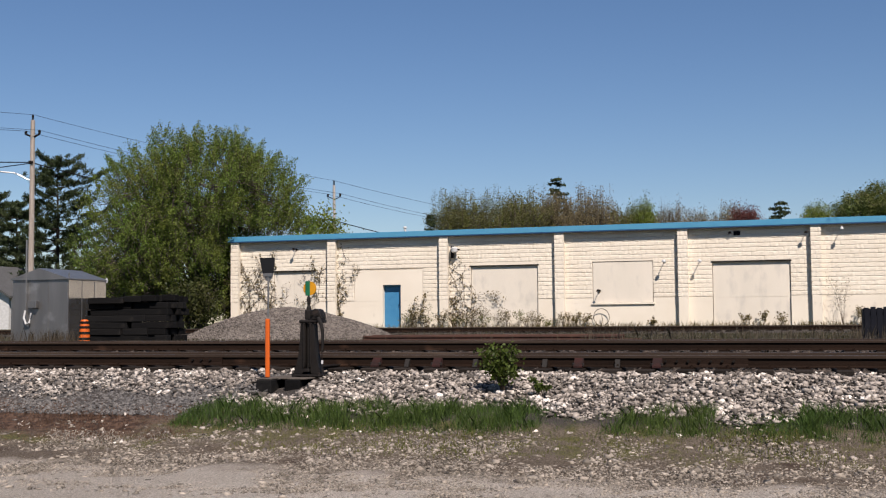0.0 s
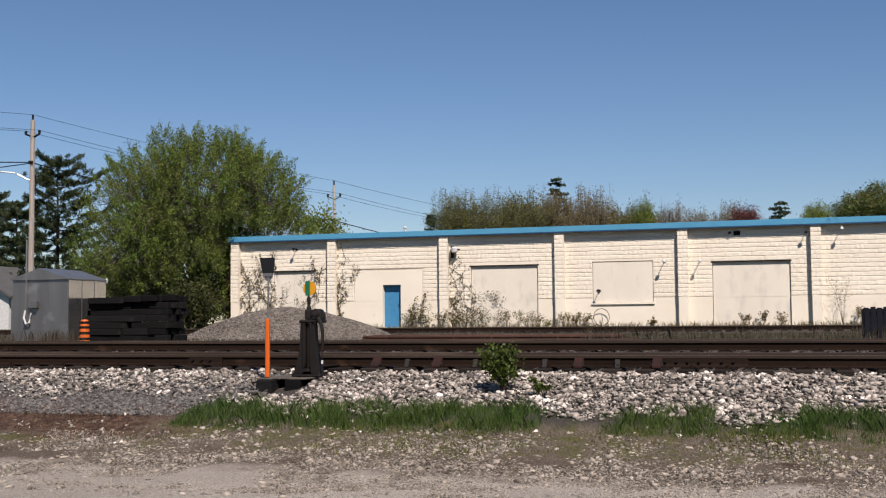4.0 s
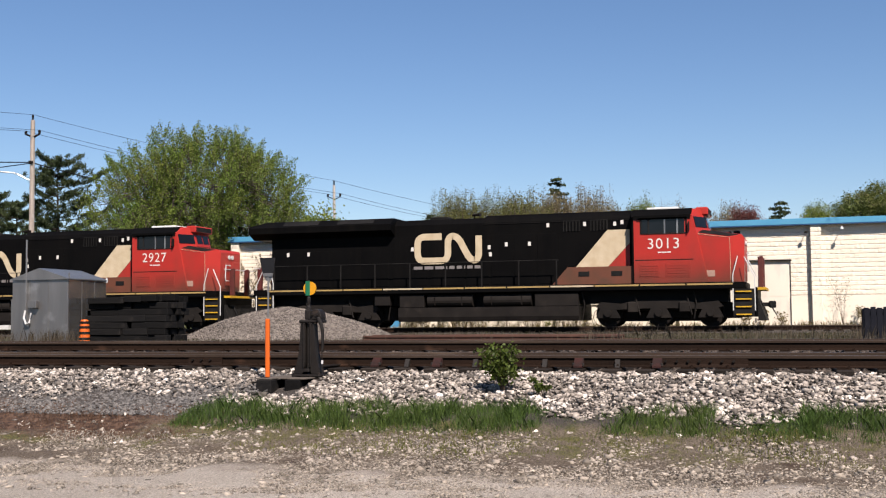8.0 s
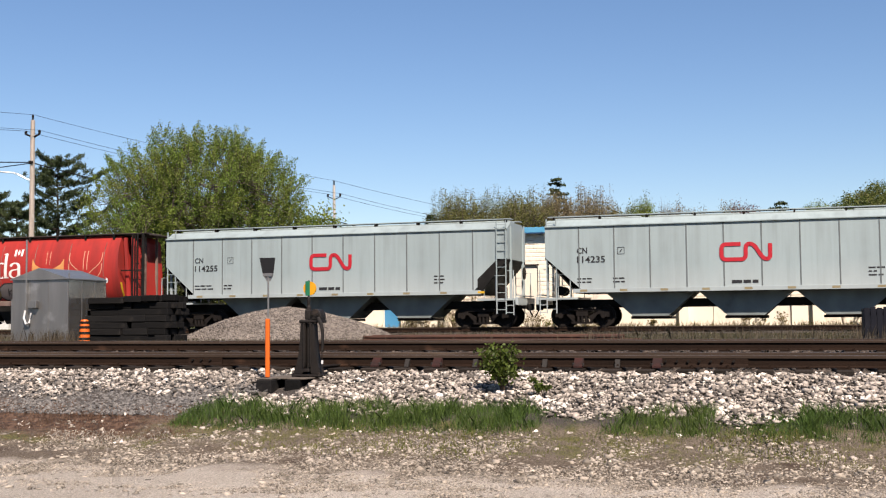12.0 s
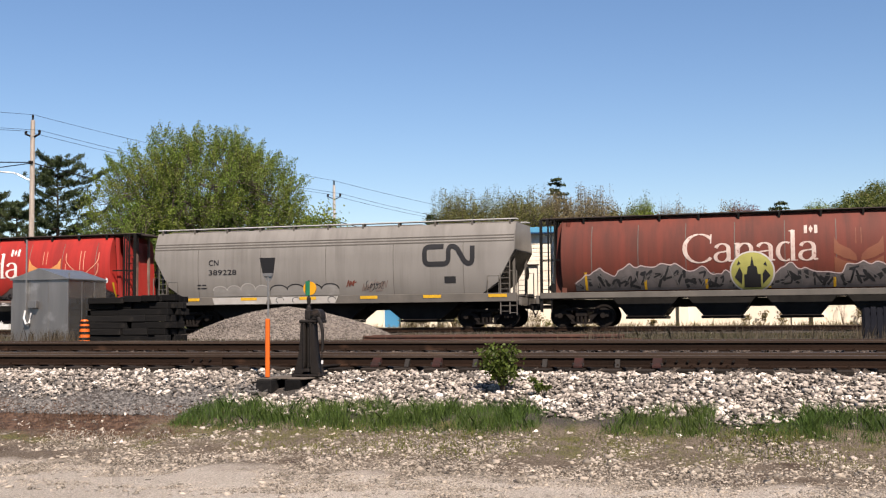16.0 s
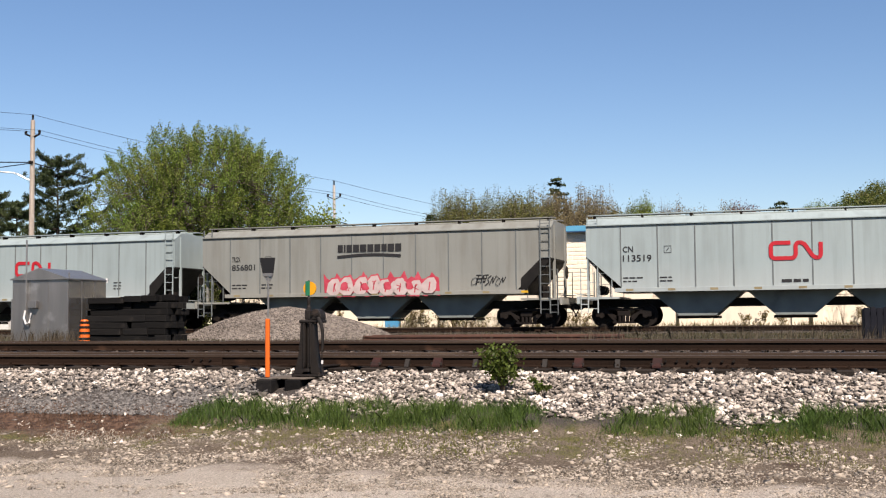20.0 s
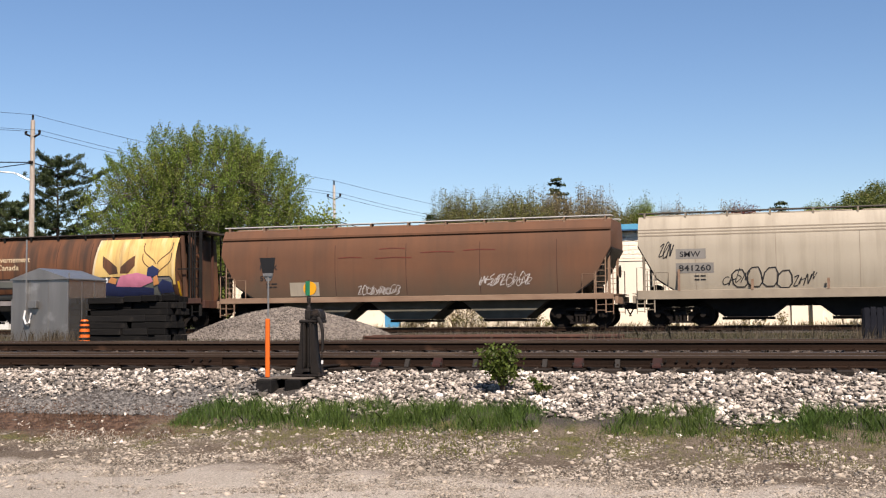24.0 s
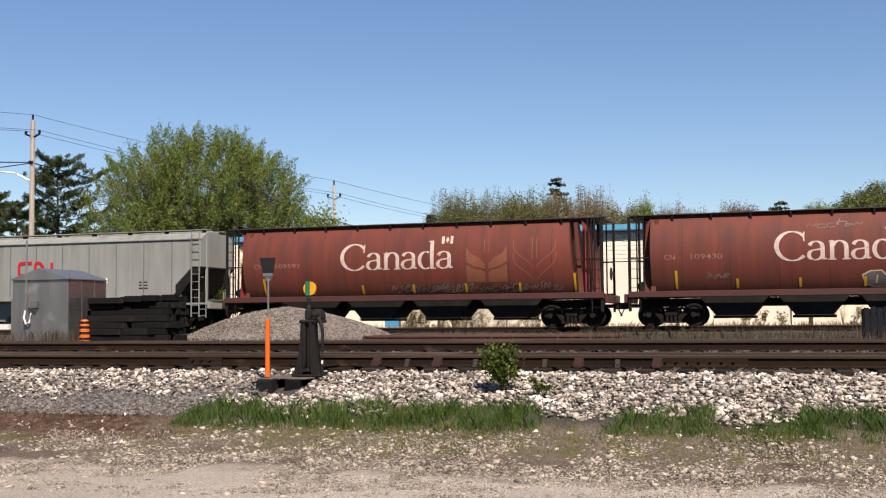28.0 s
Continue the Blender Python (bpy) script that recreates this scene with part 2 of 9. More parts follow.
def pen(bm, pts, thin, thick):
    """A ribbon drawn with an upright broad pen: thick where it runs up or down, thin where it runs level."""
    P = [Vector((q[0], 0, q[1])) for q in pts]
    n = len(P)
    rows = []
    for i in range(n):
        d = (P[min(i + 1, n - 1)] - P[max(i - 1, 0)]).normalized()
        w = thin + (thick - thin) * abs(d.z) ** 1.3
        nrm = Vector((-d.z, 0, d.x)) * w / 2
        rows.append((bm.verts.new(P[i] + nrm), bm.verts.new(P[i] - nrm)))
    for a, b in zip(rows, rows[1:]):
        bm.faces.new((a[0], b[0], b[1], a[1]))
    return bm


def arc(cx, cz, rx, rz, a0, a1, n=18):
    return [(cx + rx * math.cos(radians(a0 + (a1 - a0) * i / n)), cz + rz * math.sin(radians(a0 + (a1 - a0) * i / n))) for i in range(n + 1)]


def country_word(w, h):
    """The country's name in an old-style book letter, a mesh for each letter, lower-case height 0.66 of the capital's."""
    x_h, thick, thin = 0.66, 0.125, 0.042

    def bar(bm, x0, x1, z0, z1):
        flat(bm, [(x0, z0), (x1, z0), (x1, z1), (x0, z1)])

    def bowl_a(bm, x):
        pen(bm, [(x + 0.05, 0.50)] + arc(x + 0.24, 0.46, 0.19, 0.18, 160, 10, 10) + [(x + 0.43, 0.34), (x + 0.43, 0.12), (x + 0.46, 0.04), (x + 0.55, 0.05)], thin, thick)
        pen(bm, [(x + 0.42, 0.39), (x + 0.30, 0.36)] + arc(x + 0.22, 0.18, 0.19, 0.17, 105, 330, 14) + [(x + 0.42, 0.14)], thin, thick * 0.95)
        return 0.60

    def en(bm, x):
        pen(bm, [(x + 0.10, 0.0), (x + 0.10, x_h)], thin, thick)
        pen(bm, [(x + 0.12, 0.48)] + arc(x + 0.32, 0.44, 0.19, 0.20, 150, 0, 12) + [(x + 0.51, 0.2), (x + 0.51, 0.0)], thin, thick)
        bar(bm, x - 0.02, x + 0.22, 0.0, 0.035)
        bar(bm, x + 0.39, x + 0.63, 0.0, 0.035)
        flat(bm, [(x - 0.02, x_h - 0.03), (x + 0.10, x_h + 0.02), (x + 0.10, x_h - 0.07)])
        return 0.66

    def dee(bm, x):
        pen(bm, arc(x + 0.27, 0.325, 0.23, 0.32, 62, 300, 20), thin, thick)
        pen(bm, [(x + 0.48, 1.06), (x + 0.48, 0.0)], thin, thick)
        flat(bm, [(x + 0.34, 1.03), (x + 0.48, 1.08), (x + 0.48, 0.98)])
        bar(bm, x + 0.48, x + 0.62, 0.0, 0.035)
        return 0.66

    def cap_c(bm, x):
        pen(bm, arc(x + 0.52, 0.5, 0.46, 0.5, 42, 318, 28), thin, thick * 1.12)
        flat(bm, [(x + 0.84, 0.66), (x + 0.88, 0.66), (x + 0.89, 0.99), (x + 0.85, 0.99)])
        return 0.97
    out, x = [], 0.0
    for draw in (cap_c, bowl_a, en, bowl_a, dee, bowl_a):
        bm = B()
        x += draw(bm, x)
        out.append(bm)
    for bm in out:
        for v in bm.verts:
            v.co.x, v.co.z = v.co.x * w / 4.06, v.co.z * h / 1.08
    return out


# where the painted marks sit along the car, against its ends
MARK_SHIFT = [0.0]


def lay_on(bm, x, z, side_y, proud=0.012, steps=0):
    """Moves a flat sheet to (x, z) and lays it on the side whose depth at height z is side_y(z)."""
    x = x + MARK_SHIFT[0]
    for v in bm.verts:
        v.co.x += x
        v.co.z += z
    if steps:
        zs = [v.co.z for v in bm.verts]
        lo, hi = min(zs), max(zs)
        k = max(1, int((hi - lo) / steps))
        for i in range(1, k):
            bmesh.ops.bisect_plane(bm, geom=bm.verts[:] + bm.edges[:] + bm.faces[:], plane_co=(0, 0, lo + (hi - lo) * i / k), plane_no=(0, 0, 1))
    for v in bm.verts:
        v.co.y = -(side_y(v.co.z) + proud)
    return bm


# ---------------------------------------------------------------- ground
PROFILE_Y = (-2000, 10.8, 12.2, 13.2, 13.9, 16.1, 16.6, 19.3, 20.4, 21.0, 23.7, 25.5, 44.6, 46.2, 50.4, 52.0, 54.0, 3000)
PROFILE_Z = (-0.02, 0.0, 0.08, 0.21, 0.36, 0.765, 0.805, 0.83, 0.91, 1.0, 1.0, 1.07, 1.07, 1.13, 1.13, 1.24, 1.3, 1.3)


def gz(x, y):
    return float(np.interp(y, PROFILE_Y, PROFILE_Z))


def ground_material():
    m = bpy.data.materials.new("ground_earth_and_gravel")
    m.use_nodes = True
    nt = m.node_tree
    link = nt.links.new
    bsdf = nt.nodes["Principled BSDF"]
    bsdf.inputs["Roughness"].default_value = 0.95
    bsdf.inputs["Specular IOR Level"].default_value = 0.2
    coord = nt.nodes.new("ShaderNodeTexCoord")
    sep = nt.nodes.new("ShaderNodeSeparateXYZ")
    link(coord.outputs["Object"], sep.inputs[0])

    def tex(scale, detail=5.0, stretch=(1, 1, 1)):
        mp = nt.nodes.new("ShaderNodeMapping")
        mp.inputs["Scale"].default_value = stretch
        link(coord.outputs["Object"], mp.inputs[0])
        n = nt.nodes.new("ShaderNodeTexNoise")
        n.inputs["Scale"].default_value, n.inputs["Detail"].default_value = scale, detail
        link(mp.outputs[0], n.inputs["Vector"])
        return n.outputs[0]

    def mathn(op, a, b):
        n = nt.nodes.new("ShaderNodeMath")
        n.operation = op
        for s, v in zip(n.inputs, (a, b)):
            if isinstance(v, (int, float)):
                s.default_value = v
            else:
                link(v, s)
        return n.outputs[0]

    def rng(v, a, b):
        r = nt.nodes.new("ShaderNodeMapRange")
        r.inputs[1].default_value, r.inputs[2].default_value = a, b
        link(v, r.inputs[0])
        return r.outputs[0]

    def mixc(f, a, b):
        x = nt.nodes.new("ShaderNodeMix")
        x.data_type = "RGBA"
        for s, v in ((x.inputs[0], f), (x.inputs[6], a), (x.inputs[7], b)):
            if isinstance(v, tuple):
                s.default_value = (*dusty(v), 1)
            elif isinstance(v, (int, float)):
                s.default_value = v
            else:
                link(v, s)
        return x.outputs[2]
    big = tex(0.35)
    mid = tex(1.6)
    fine = tex(42.0, 4.0)
    finer = tex(95.0, 3.0)
    y = mathn("ADD", sep.outputs[1], mathn("MULTIPLY", mathn("SUBTRACT", mid, 0.5), 1.1))
    speck = rng(mathn("ADD", mathn("MULTIPLY", fine, 0.45), mathn("MULTIPLY", finer, 0.55)), 0.42, 0.60)
    road = mixc(speck, (0.235, 0.206, 0.172), (0.53, 0.475, 0.405))
    road = mixc(rng(big, 0.45, 0.62), road, mixc(speck, (0.295, 0.26, 0.22), (0.59, 0.53, 0.455)))
    verge = mixc(speck, (0.0663, 0.0468, 0.0328), (0.203, 0.165, 0.125))
    verge = mixc(rng(tex(2.3), 0.55, 0.68), verge, (0.0663, 0.0437, 0.0296))
    moss = mixc(rng(tex(2.8), 0.47, 0.62), mixc(speck, (0.065, 0.05, 0.036), (0.24, 0.195, 0.145)), mixc(speck, (0.06, 0.058, 0.02), (0.17, 0.155, 0.06)))
    bed = mixc(speck, (0.0351, 0.0292, 0.0263), (0.111, 0.0968, 0.0848))
    field = mixc(rng(tex(1.2), 0.42, 0.6), (0.0484, 0.0411, 0.0266), (0.0626, 0.0605, 0.0242))
    field = mixc(rng(fine, 0.45, 0.65), field, (0.0725, 0.0626, 0.0435))
    line = mixc(speck, (0.0421, 0.0351, 0.0281), (0.103, 0.0888, 0.075))
    lawn = mixc(rng(tex(0.9), 0.4, 0.6), (0.0562, 0.0749, 0.0187), (0.0936, 0.0872, 0.0374))
    c = mixc(rng(y, 11.15, 11.6), road, verge)
    c = mixc(rng(y, 12.3, 12.6), c, moss)
    c = mixc(rng(y, 13.75, 14.0), c, bed)
    thatch = mixc(rng(tex(9.0), 0.42, 0.6), (0.055, 0.032, 0.021), (0.15, 0.09, 0.06))
    west = rng(mathn("ADD", sep.outputs[0], mathn("MULTIPLY", mid, 1.6)), -7.2, -7.9)
    c = mixc(mathn("MULTIPLY", west, mathn("MULTIPLY", rng(y, 12.7, 13.1), rng(y, 14.7, 14.3))), c, thatch)
    c = mixc(rng(sep.outputs[1], 24.0, 25.2), c, field)
    c = mixc(rng(sep.outputs[1], 44.6, 45.4), c, line)
    c = mixc(rng(sep.outputs[1], 51.0, 52.2), c, lawn)
    link(c, bsdf.inputs["Base Color"])
    b = nt.nodes.new("ShaderNodeBump")
    b.inputs["Strength"].default_value, b.inputs["Distance"].default_value = 1.0, 0.035
    link(mathn("ADD", fine, mathn("MULTIPLY", finer, 0.6)), b.inputs["Height"])
    link(b.outputs[0], bsdf.inputs["Normal"])
    return m


def build_ground():
    xs = np.unique(np.concatenate([[-2500, -1200, -600, -300, -150, -100], np.arange(-80, -16, 2.0), np.arange(-16, 4, 0.2), np.arange(4, 40, 2.0), [60, 100, 200, 500, 1200, 2500]]))
    ys = np.unique(np.concatenate([[-600, -200, -60, -20, 0, 5, 8], np.arange(9, 26, 0.2), np.arange(26, 56, 1.0), [60, 70, 85, 110, 160, 300, 700, 1500, 3000]]))
    verts = []
    for yy in ys:
        for xx in xs:
            z = gz(xx, yy)
            if 8 < yy < 26 and -16 < xx < 4:
                z += 0.03 * noise.noise((xx * 0.9, yy * 0.9, 0)) + 0.016 * noise.noise((xx * 3.1, yy * 3.1, 4))
            elif 8 < yy < 60:
                z += 0.04 * noise.noise((xx * 0.4, yy * 0.4, 9))
            if 14.4 < yy < 16.3 and -8.2 < xx < -6.9:
                z -= 0.1 * max(0.0, 1 - abs(xx + 7.6) / 0.6) * max(0.0, 1 - abs(yy - 15.3) / 0.9)
            verts.append((xx, yy, z))
    n = len(xs)
    faces = [(j * n + i, j * n + i + 1, (j + 1) * n + i + 1, (j + 1) * n + i) for j in range(len(ys) - 1) for i in range(n - 1)]
    me = bpy.data.meshes.new("ground")
    me.from_pydata(verts, [], faces)
    for p in me.polygons:
        p.use_smooth = True
    me.materials.append(ground_material())
    tagged(new("ground", me), "gravel verge, railway ballast bed and rough grass", "ground", kind="structure")


build_ground()


# ---------------------------------------------------------------- loose stone
def stone_shapes(count, seed):
    rng = np.random.default_rng(seed)
    bm = B()
    box(bm, -0.8, 0.8, -0.8, 0.8, -0.8, 0.8)
    bmesh.ops.triangulate(bm, faces=bm.faces)
    bm.verts.ensure_lookup_table()
    bm.verts.index_update()
    v = np.array([q.co[:] for q in bm.verts])
    f = np.array([[q.index for q in p.verts] for p in bm.faces])
    bm.free()
    return [v + rng.uniform(-0.62, 0.42, v.shape) for _ in range(count)], f


def turns(rng, n):
    q = rng.normal(size=(n, 4))
    q /= np.linalg.norm(q, axis=1)[:, None]
    w, x, y, z = q.T
    return np.stack([np.stack([1 - 2 * (y * y + z * z), 2 * (x * y - z * w), 2 * (x * z + y * w)], -1),
                     np.stack([2 * (x * y + z * w), 1 - 2 * (x * x + z * z), 2 * (y * z - x * w)], -1),
                     np.stack([2 * (x * z - y * w), 2 * (y * z + x * w), 1 - 2 * (x * x + y * y)], -1)], 1)


def quick_mesh(name, verts, faces, material):
    me = bpy.data.meshes.new(name)
    verts = np.asarray(verts, np.float32)
    faces = np.asarray(faces, np.int32)
    k = faces.shape[1]
    me.vertices.add(len(verts))
    me.vertices.foreach_set("co", verts.ravel())
    me.loops.add(faces.size)
    me.loops.foreach_set("vertex_index", faces.ravel())
    me.polygons.add(len(faces))
    me.polygons.foreach_set("loop_start", np.arange(0, faces.size, k, dtype=np.int32))
    me.update(calc_edges=True)
    me.validate()
    me.materials.append(material)
    return me


def stones(name, places, sizes, material, label, category, seed=1, flatness=0.75):
    rng = np.random.default_rng(seed)
    shapes, f = stone_shapes(8, seed)
    n = len(places)
    R = turns(rng, n)
    pick = rng.integers(0, 8, n)
    base = np.array(shapes)[pick]
    stretch = np.stack([np.ones(n), rng.uniform(0.55, 1.0, n), rng.uniform(0.28, 0.7, n)], -1)
    v = base * (stretch * sizes[:, None])[:, None, :]
    v = np.einsum("nij,nkj->nki", R, v)
    v[:, :, 2] *= flatness
    v += places[:, None, :]
    k = base.shape[1]
    faces = (f[None] + (np.arange(n) * k)[:, None, None]).reshape(-1, 3)
    return tagged(new(name, quick_mesh(name, v.reshape(-1, 3), faces, material)), label, category, kind="stuff")


def scatter(rng, n, x0, x1, y0, y1, keep=None, lift=0.0):
    p = np.stack([rng.uniform(x0, x1, n), rng.uniform(y0, y1, n)], -1)
    if keep is not None:
        p = p[keep(p[:, 0], p[:, 1], rng.random(n))]
    z = np.interp(p[:, 1], PROFILE_Y, PROFILE_Z)
    return np.column_stack([p, z + lift])


def build_stones():
    rng = np.random.default_rng(11)
    # the toe of the ballast wanders
    def toe(x):
        grassy = ((x > -8.1) & (x < -3.3)) | (x > -2.4)
        return 14.0 + 0.25 * np.sin(x * 1.3) + 0.15 * np.sin(x * 3.1 + 1) + np.where(x < -8.3, 0.8, 0.0) + np.where(grassy, 0.22, 0.0)
    p = scatter(rng, 46000, -14.5, 3.0, 13.5, 16.85, lambda x, y, r: (y > toe(x)) & ~((x > -8.0) & (x < -7.05) & (y > 14.95) & (y < 16.6)) & (r < np.clip((y - toe(x)) * 3 + 0.35, 0, 1)) & (rng.random(len(x)) < np.where(x < -7.9, np.clip(0.24 + 0.45 * (y - 14.9) + 0.35 * np.sin(x * 2.7) * np.sin(y * 5 + x), 0.06, 1.0), 1.0)))
    p[:, 2] += rng.uniform(-0.02, 0.055, len(p))
    stones("ballast_stones", p, 0.012 + 0.042 * rng.random(len(p)) ** 2.4, STONE, "pale beige-grey crushed limestone ballast beside the track", "ballast", 3, 0.68)
    p = scatter(rng, 9000, -14.5, 3.0, 16.85, 24.6, lambda x, y, r: r > 0.15)
    stones("ballast_stones", p, rng.uniform(0.025, 0.055, len(p)), OILY, "dark oily ballast between the rails and ties", "ballast", 4)
    p = scatter(rng, 17000, -14.5, -7.6, 13.9, 16.6, lambda x, y, r: r < np.clip((-7.6 - x) * 1.2, 0, 1))
    stones("cinder_stones", p, rng.uniform(0.012, 0.036, len(p)), CINDER, "dark cinder and oily ballast", "ballast", 5)
    p = scatter(rng, 260, -14, 2.0, 12.4, 14.3)
    stones("stray_stones", p, rng.uniform(0.015, 0.045, len(p)), STONE, "stray pale stones at the foot of the ballast", "stones", 6)
    p = scatter(rng, 24000, -11.5, 2.2, 9.6, 13.6, lambda x, y, r: r < (0.25 + 0.75 * np.clip((y - 11.1) / 0.7, 0, 1)) * np.where((x < -7.3) & (y > 12.9), 0.15, np.where(y > 12.6, 0.6, 1.0)))
    fines = scatter(rng, 72000, -10.4, 1.1, 10.0, 13.2, lambda x, y, r: r < np.where(y < 11.4, 1.0, 0.8) * (0.9 + 0.1 * np.sin(x * 0.7 + y * 4.1)))
    stones("road_fines", fines, 0.004 + 0.010 * rng.random(len(fines)) ** 1.6, PEBBLE, "fine grit strewn over the gravel road", "gravel", 8, 0.6)
    stones("road_gravel", p, (0.006 + 0.026 * rng.random(len(p)) ** 2) * np.where(rng.random(len(p)) < 0.06, 1.9, 1), PEBBLE, "loose pale gravel on the road verge", "gravel", 7, 0.6)


build_stones()


# ---------------------------------------------------------------- tracks
RAIL_PROFILE = [(-0.07, 0), (0.07, 0), (0.07, 0.012), (0.010, 0.03), (0.010, 0.122), (0.037, 0.130), (0.037, 0.168), (0.032, 0.172), (-0.032, 0.172), (-0.037, 0.168), (-0.037, 0.130), (-0.010, 0.122), (-0.010, 0.03), (-0.07, 0.012)]
RAIL_WEB = [(-0.07, 0), (0.07, 0), (0.07, 0.012), (0.010, 0.03), (0.010, 0.128), (-0.010, 0.128), (-0.010, 0.03), (-0.07, 0.012)]
RAIL_HEAD = [(0.010, 0.1285), (0.037, 0.132), (0.037, 0.166), (0.031, 0.172), (-0.031, 0.172), (-0.037, 0.166), (-0.037, 0.132), (-0.010, 0.1285)]
HEAD_SIDE = surface("brown_rail_head", (0.06, 0.042, 0.031), 0.7, second=(0.034, 0.023, 0.017), scale=1.4, stretch=(0.2, 3, 3), third=(0.10, 0.072, 0.052), third_at=0.6, third_stretch=(0.3, 2, 2), grain=0.15, bump=0.2, spec=0.08)
# rust for the far webs, lightened to put their sunlight into the colour
RAIL_SUNLIT = surface("sunlit_rail_rust", (0.105, 0.062, 0.036), 0.75, second=(0.05, 0.03, 0.02), scale=1.2, stretch=(0.25, 4, 4), third=(0.15, 0.10, 0.068), third_at=0.6, third_stretch=(0.4, 2, 3), grain=0.25, bump=0.4, spec=0.15)


def railway_track(yc, top, x0, x1, near0, near1, label):
    t = thing("railway_track", pose(0, yc, top), label, "railway track")
    for s in (-1, 1):
        # shade and sun put into the rust: near web dark, far web light
        r = part("rail", prism(B(), [(y + s * 0.7525, z - 0.174) for y, z in RAIL_WEB], "x", x0, x1), RAIL if s < 0 else RAIL_SUNLIT, t)
        part("rail_head", prism(B(), [(y + s * 0.7525, z - 0.174) for y, z in RAIL_HEAD], "x", x0, x1), HEAD_SIDE, r, "worn brown rail head")
        part("running_surface", boxed(x0, x1, s * 0.7525 - 0.03, s * 0.7525 + 0.03, -0.0025, 0.001), RAIL_TOP, r, "worn steel running surface")
    me = mesh_of("tie", boxed(-0.115, 0.115, -1.3, 1.3, -0.18, 0.0, bevel=0.012), TIMBER)
    plate = mesh_of("tie_plate", boxed(-0.09, 0.09, -0.15, 0.15, 0.0, 0.014), RAIL)
    spike = mesh_of("spike", boxed(-0.015, 0.015, -0.015, 0.015, 0.0, 0.05), RAIL)
    k = 0
    x = near0
    while x < near1:
        w = random.uniform(-0.03, 0.03)
        tie = part_on("tie", me, t, pose(x + w, random.uniform(-0.05, 0.05), -0.19, 0, 0, random.uniform(-1, 1)))
        for s in (-1, 1):
            part_on("tie_plate", plate, tie, pose(0, s * 0.7525, 0.0))
            part_on("spike", spike, tie, pose(0.06, s * 0.7525 - 0.095, 0.01))
            part_on("spike", spike, tie, pose(-0.06, s * 0.7525 + 0.095, 0.01))
        x += 0.53
        k += 1
    bm = B()
    x = x0
    while x < x1:
        if not near0 <= x < near1:
            box(bm, x - 0.115, x + 0.115, -1.3, 1.3, -0.37, -0.19)
        x += 0.53
    far = part("distant_ties", bm, TIMBER, t)
    far["kind"] = "stuff"
    return t


track_near = railway_track(17.85, 1.09, -620, 220, -14.5, 3.0, "rusty siding track with a hand-thrown switch")
track_mid = railway_track(22.25, 1.225, -620, 220, -18.0, 3.0, "rusty siding track on dark timber ties")
track_main = railway_track(48.27, 1.36, -620, 220, -42.0, 6.0, "main track that carries the freight train")


def near_track_fittings():
    """Rail braces, joint bars and bolts on the near rail's outer side."""
    y = -0.7525
    brace = surface("red_rust", (0.042, 0.009, 0.006), 0.85, second=(0.014, 0.006, 0.005), scale=8.0, grain=0.3, bump=0.5)
    grey = surface("grey_casting", (0.016, 0.013, 0.011), 0.7, second=(0.016, 0.013, 0.011), scale=6.0, grain=0.2, bump=0.3)
    for x in (-6.55, -5.55, -3.35, -2.2):
        bm = prism(B(), [(y - 0.20, -0.18), (y - 0.03, -0.18), (y - 0.03, -0.05), (y - 0.07, -0.04), (y - 0.20, -0.155)], "x", x - 0.065, x + 0.065)
        b = part("rail_brace", bm, brace, track_near, "red-rusted cast rail brace")
        for dx in (-0.07, 0.07):
            part("bolt", lathe(B(), [(0.022, -0.15), (0.022, -0.115), (0.012, -0.11)], 8, (x + dx, y - 0.155, 0)), grey, b)
    for x in (-6.05, -4.95, -3.87, -2.78):
        bm = prism(B(), [(y - 0.14, -0.18), (y - 0.03, -0.18), (y - 0.03, -0.06), (y - 0.06, -0.06)], "x", x - 0.035, x + 0.035)
        part("rail_clip", bm, grey, track_near)
    for x, ln in ((-9.6, 0.62), (-1.55, 1.25)):
        j = part("joint_bar", prism(B(), [(y - 0.06, -0.16), (y - 0.012, -0.145), (y - 0.012, -0.04), (y - 0.032, -0.032), (y - 0.038, -0.12)], "x", x - ln / 2, x + ln / 2), RAIL, track_near)
        k = int(ln / 0.16)
        for i in range(k):
            bx = x - ln / 2 + 0.09 + i * 0.16
            part("bolt", tube(B(), [(bx, y - 0.03, -0.085), (bx, y - 0.075, -0.085)], 0.02, 6), STEEL, j)
    part("switch_point", prism(B(), [(y + 0.09, -0.17), (y + 0.17, -0.17), (y + 0.15, -0.012), (y + 0.10, -0.012)], "x", -7.0, -1.9), RAIL, track_near, "planed switch point rail")
    part("throw_rod", tube(B(), [(-7.2, -1.75, -0.16), (-7.2, 0.8, -0.16)], 0.022, 8), STEEL, track_near)


near_track_fittings()


# ---------------------------------------------------------------- warehouse
WX0, WX1, WY, WB, WT = -28.82, 26.0, 54.1, 1.28, 5.84
PILASTERS = [-28.6, -23.17, -17.24, -11.48, -5.72, 0.11, 5.9, 11.7, 17.5, 23.3]
# boarded openings and doors: left, right, bottom, top, recess
OPENINGS = [(-26.5, -24.2, 1.35, 4.25, 0.07), (-20.5, -19.55, 1.35, 3.46, 0.26), (-15.93, -12.58, 1.35, 4.31, 0.08), (-9.95, -7.11, 2.42, 4.36, 0.02), (-4.43, -1.0, 1.35, 4.25, 0.08)]


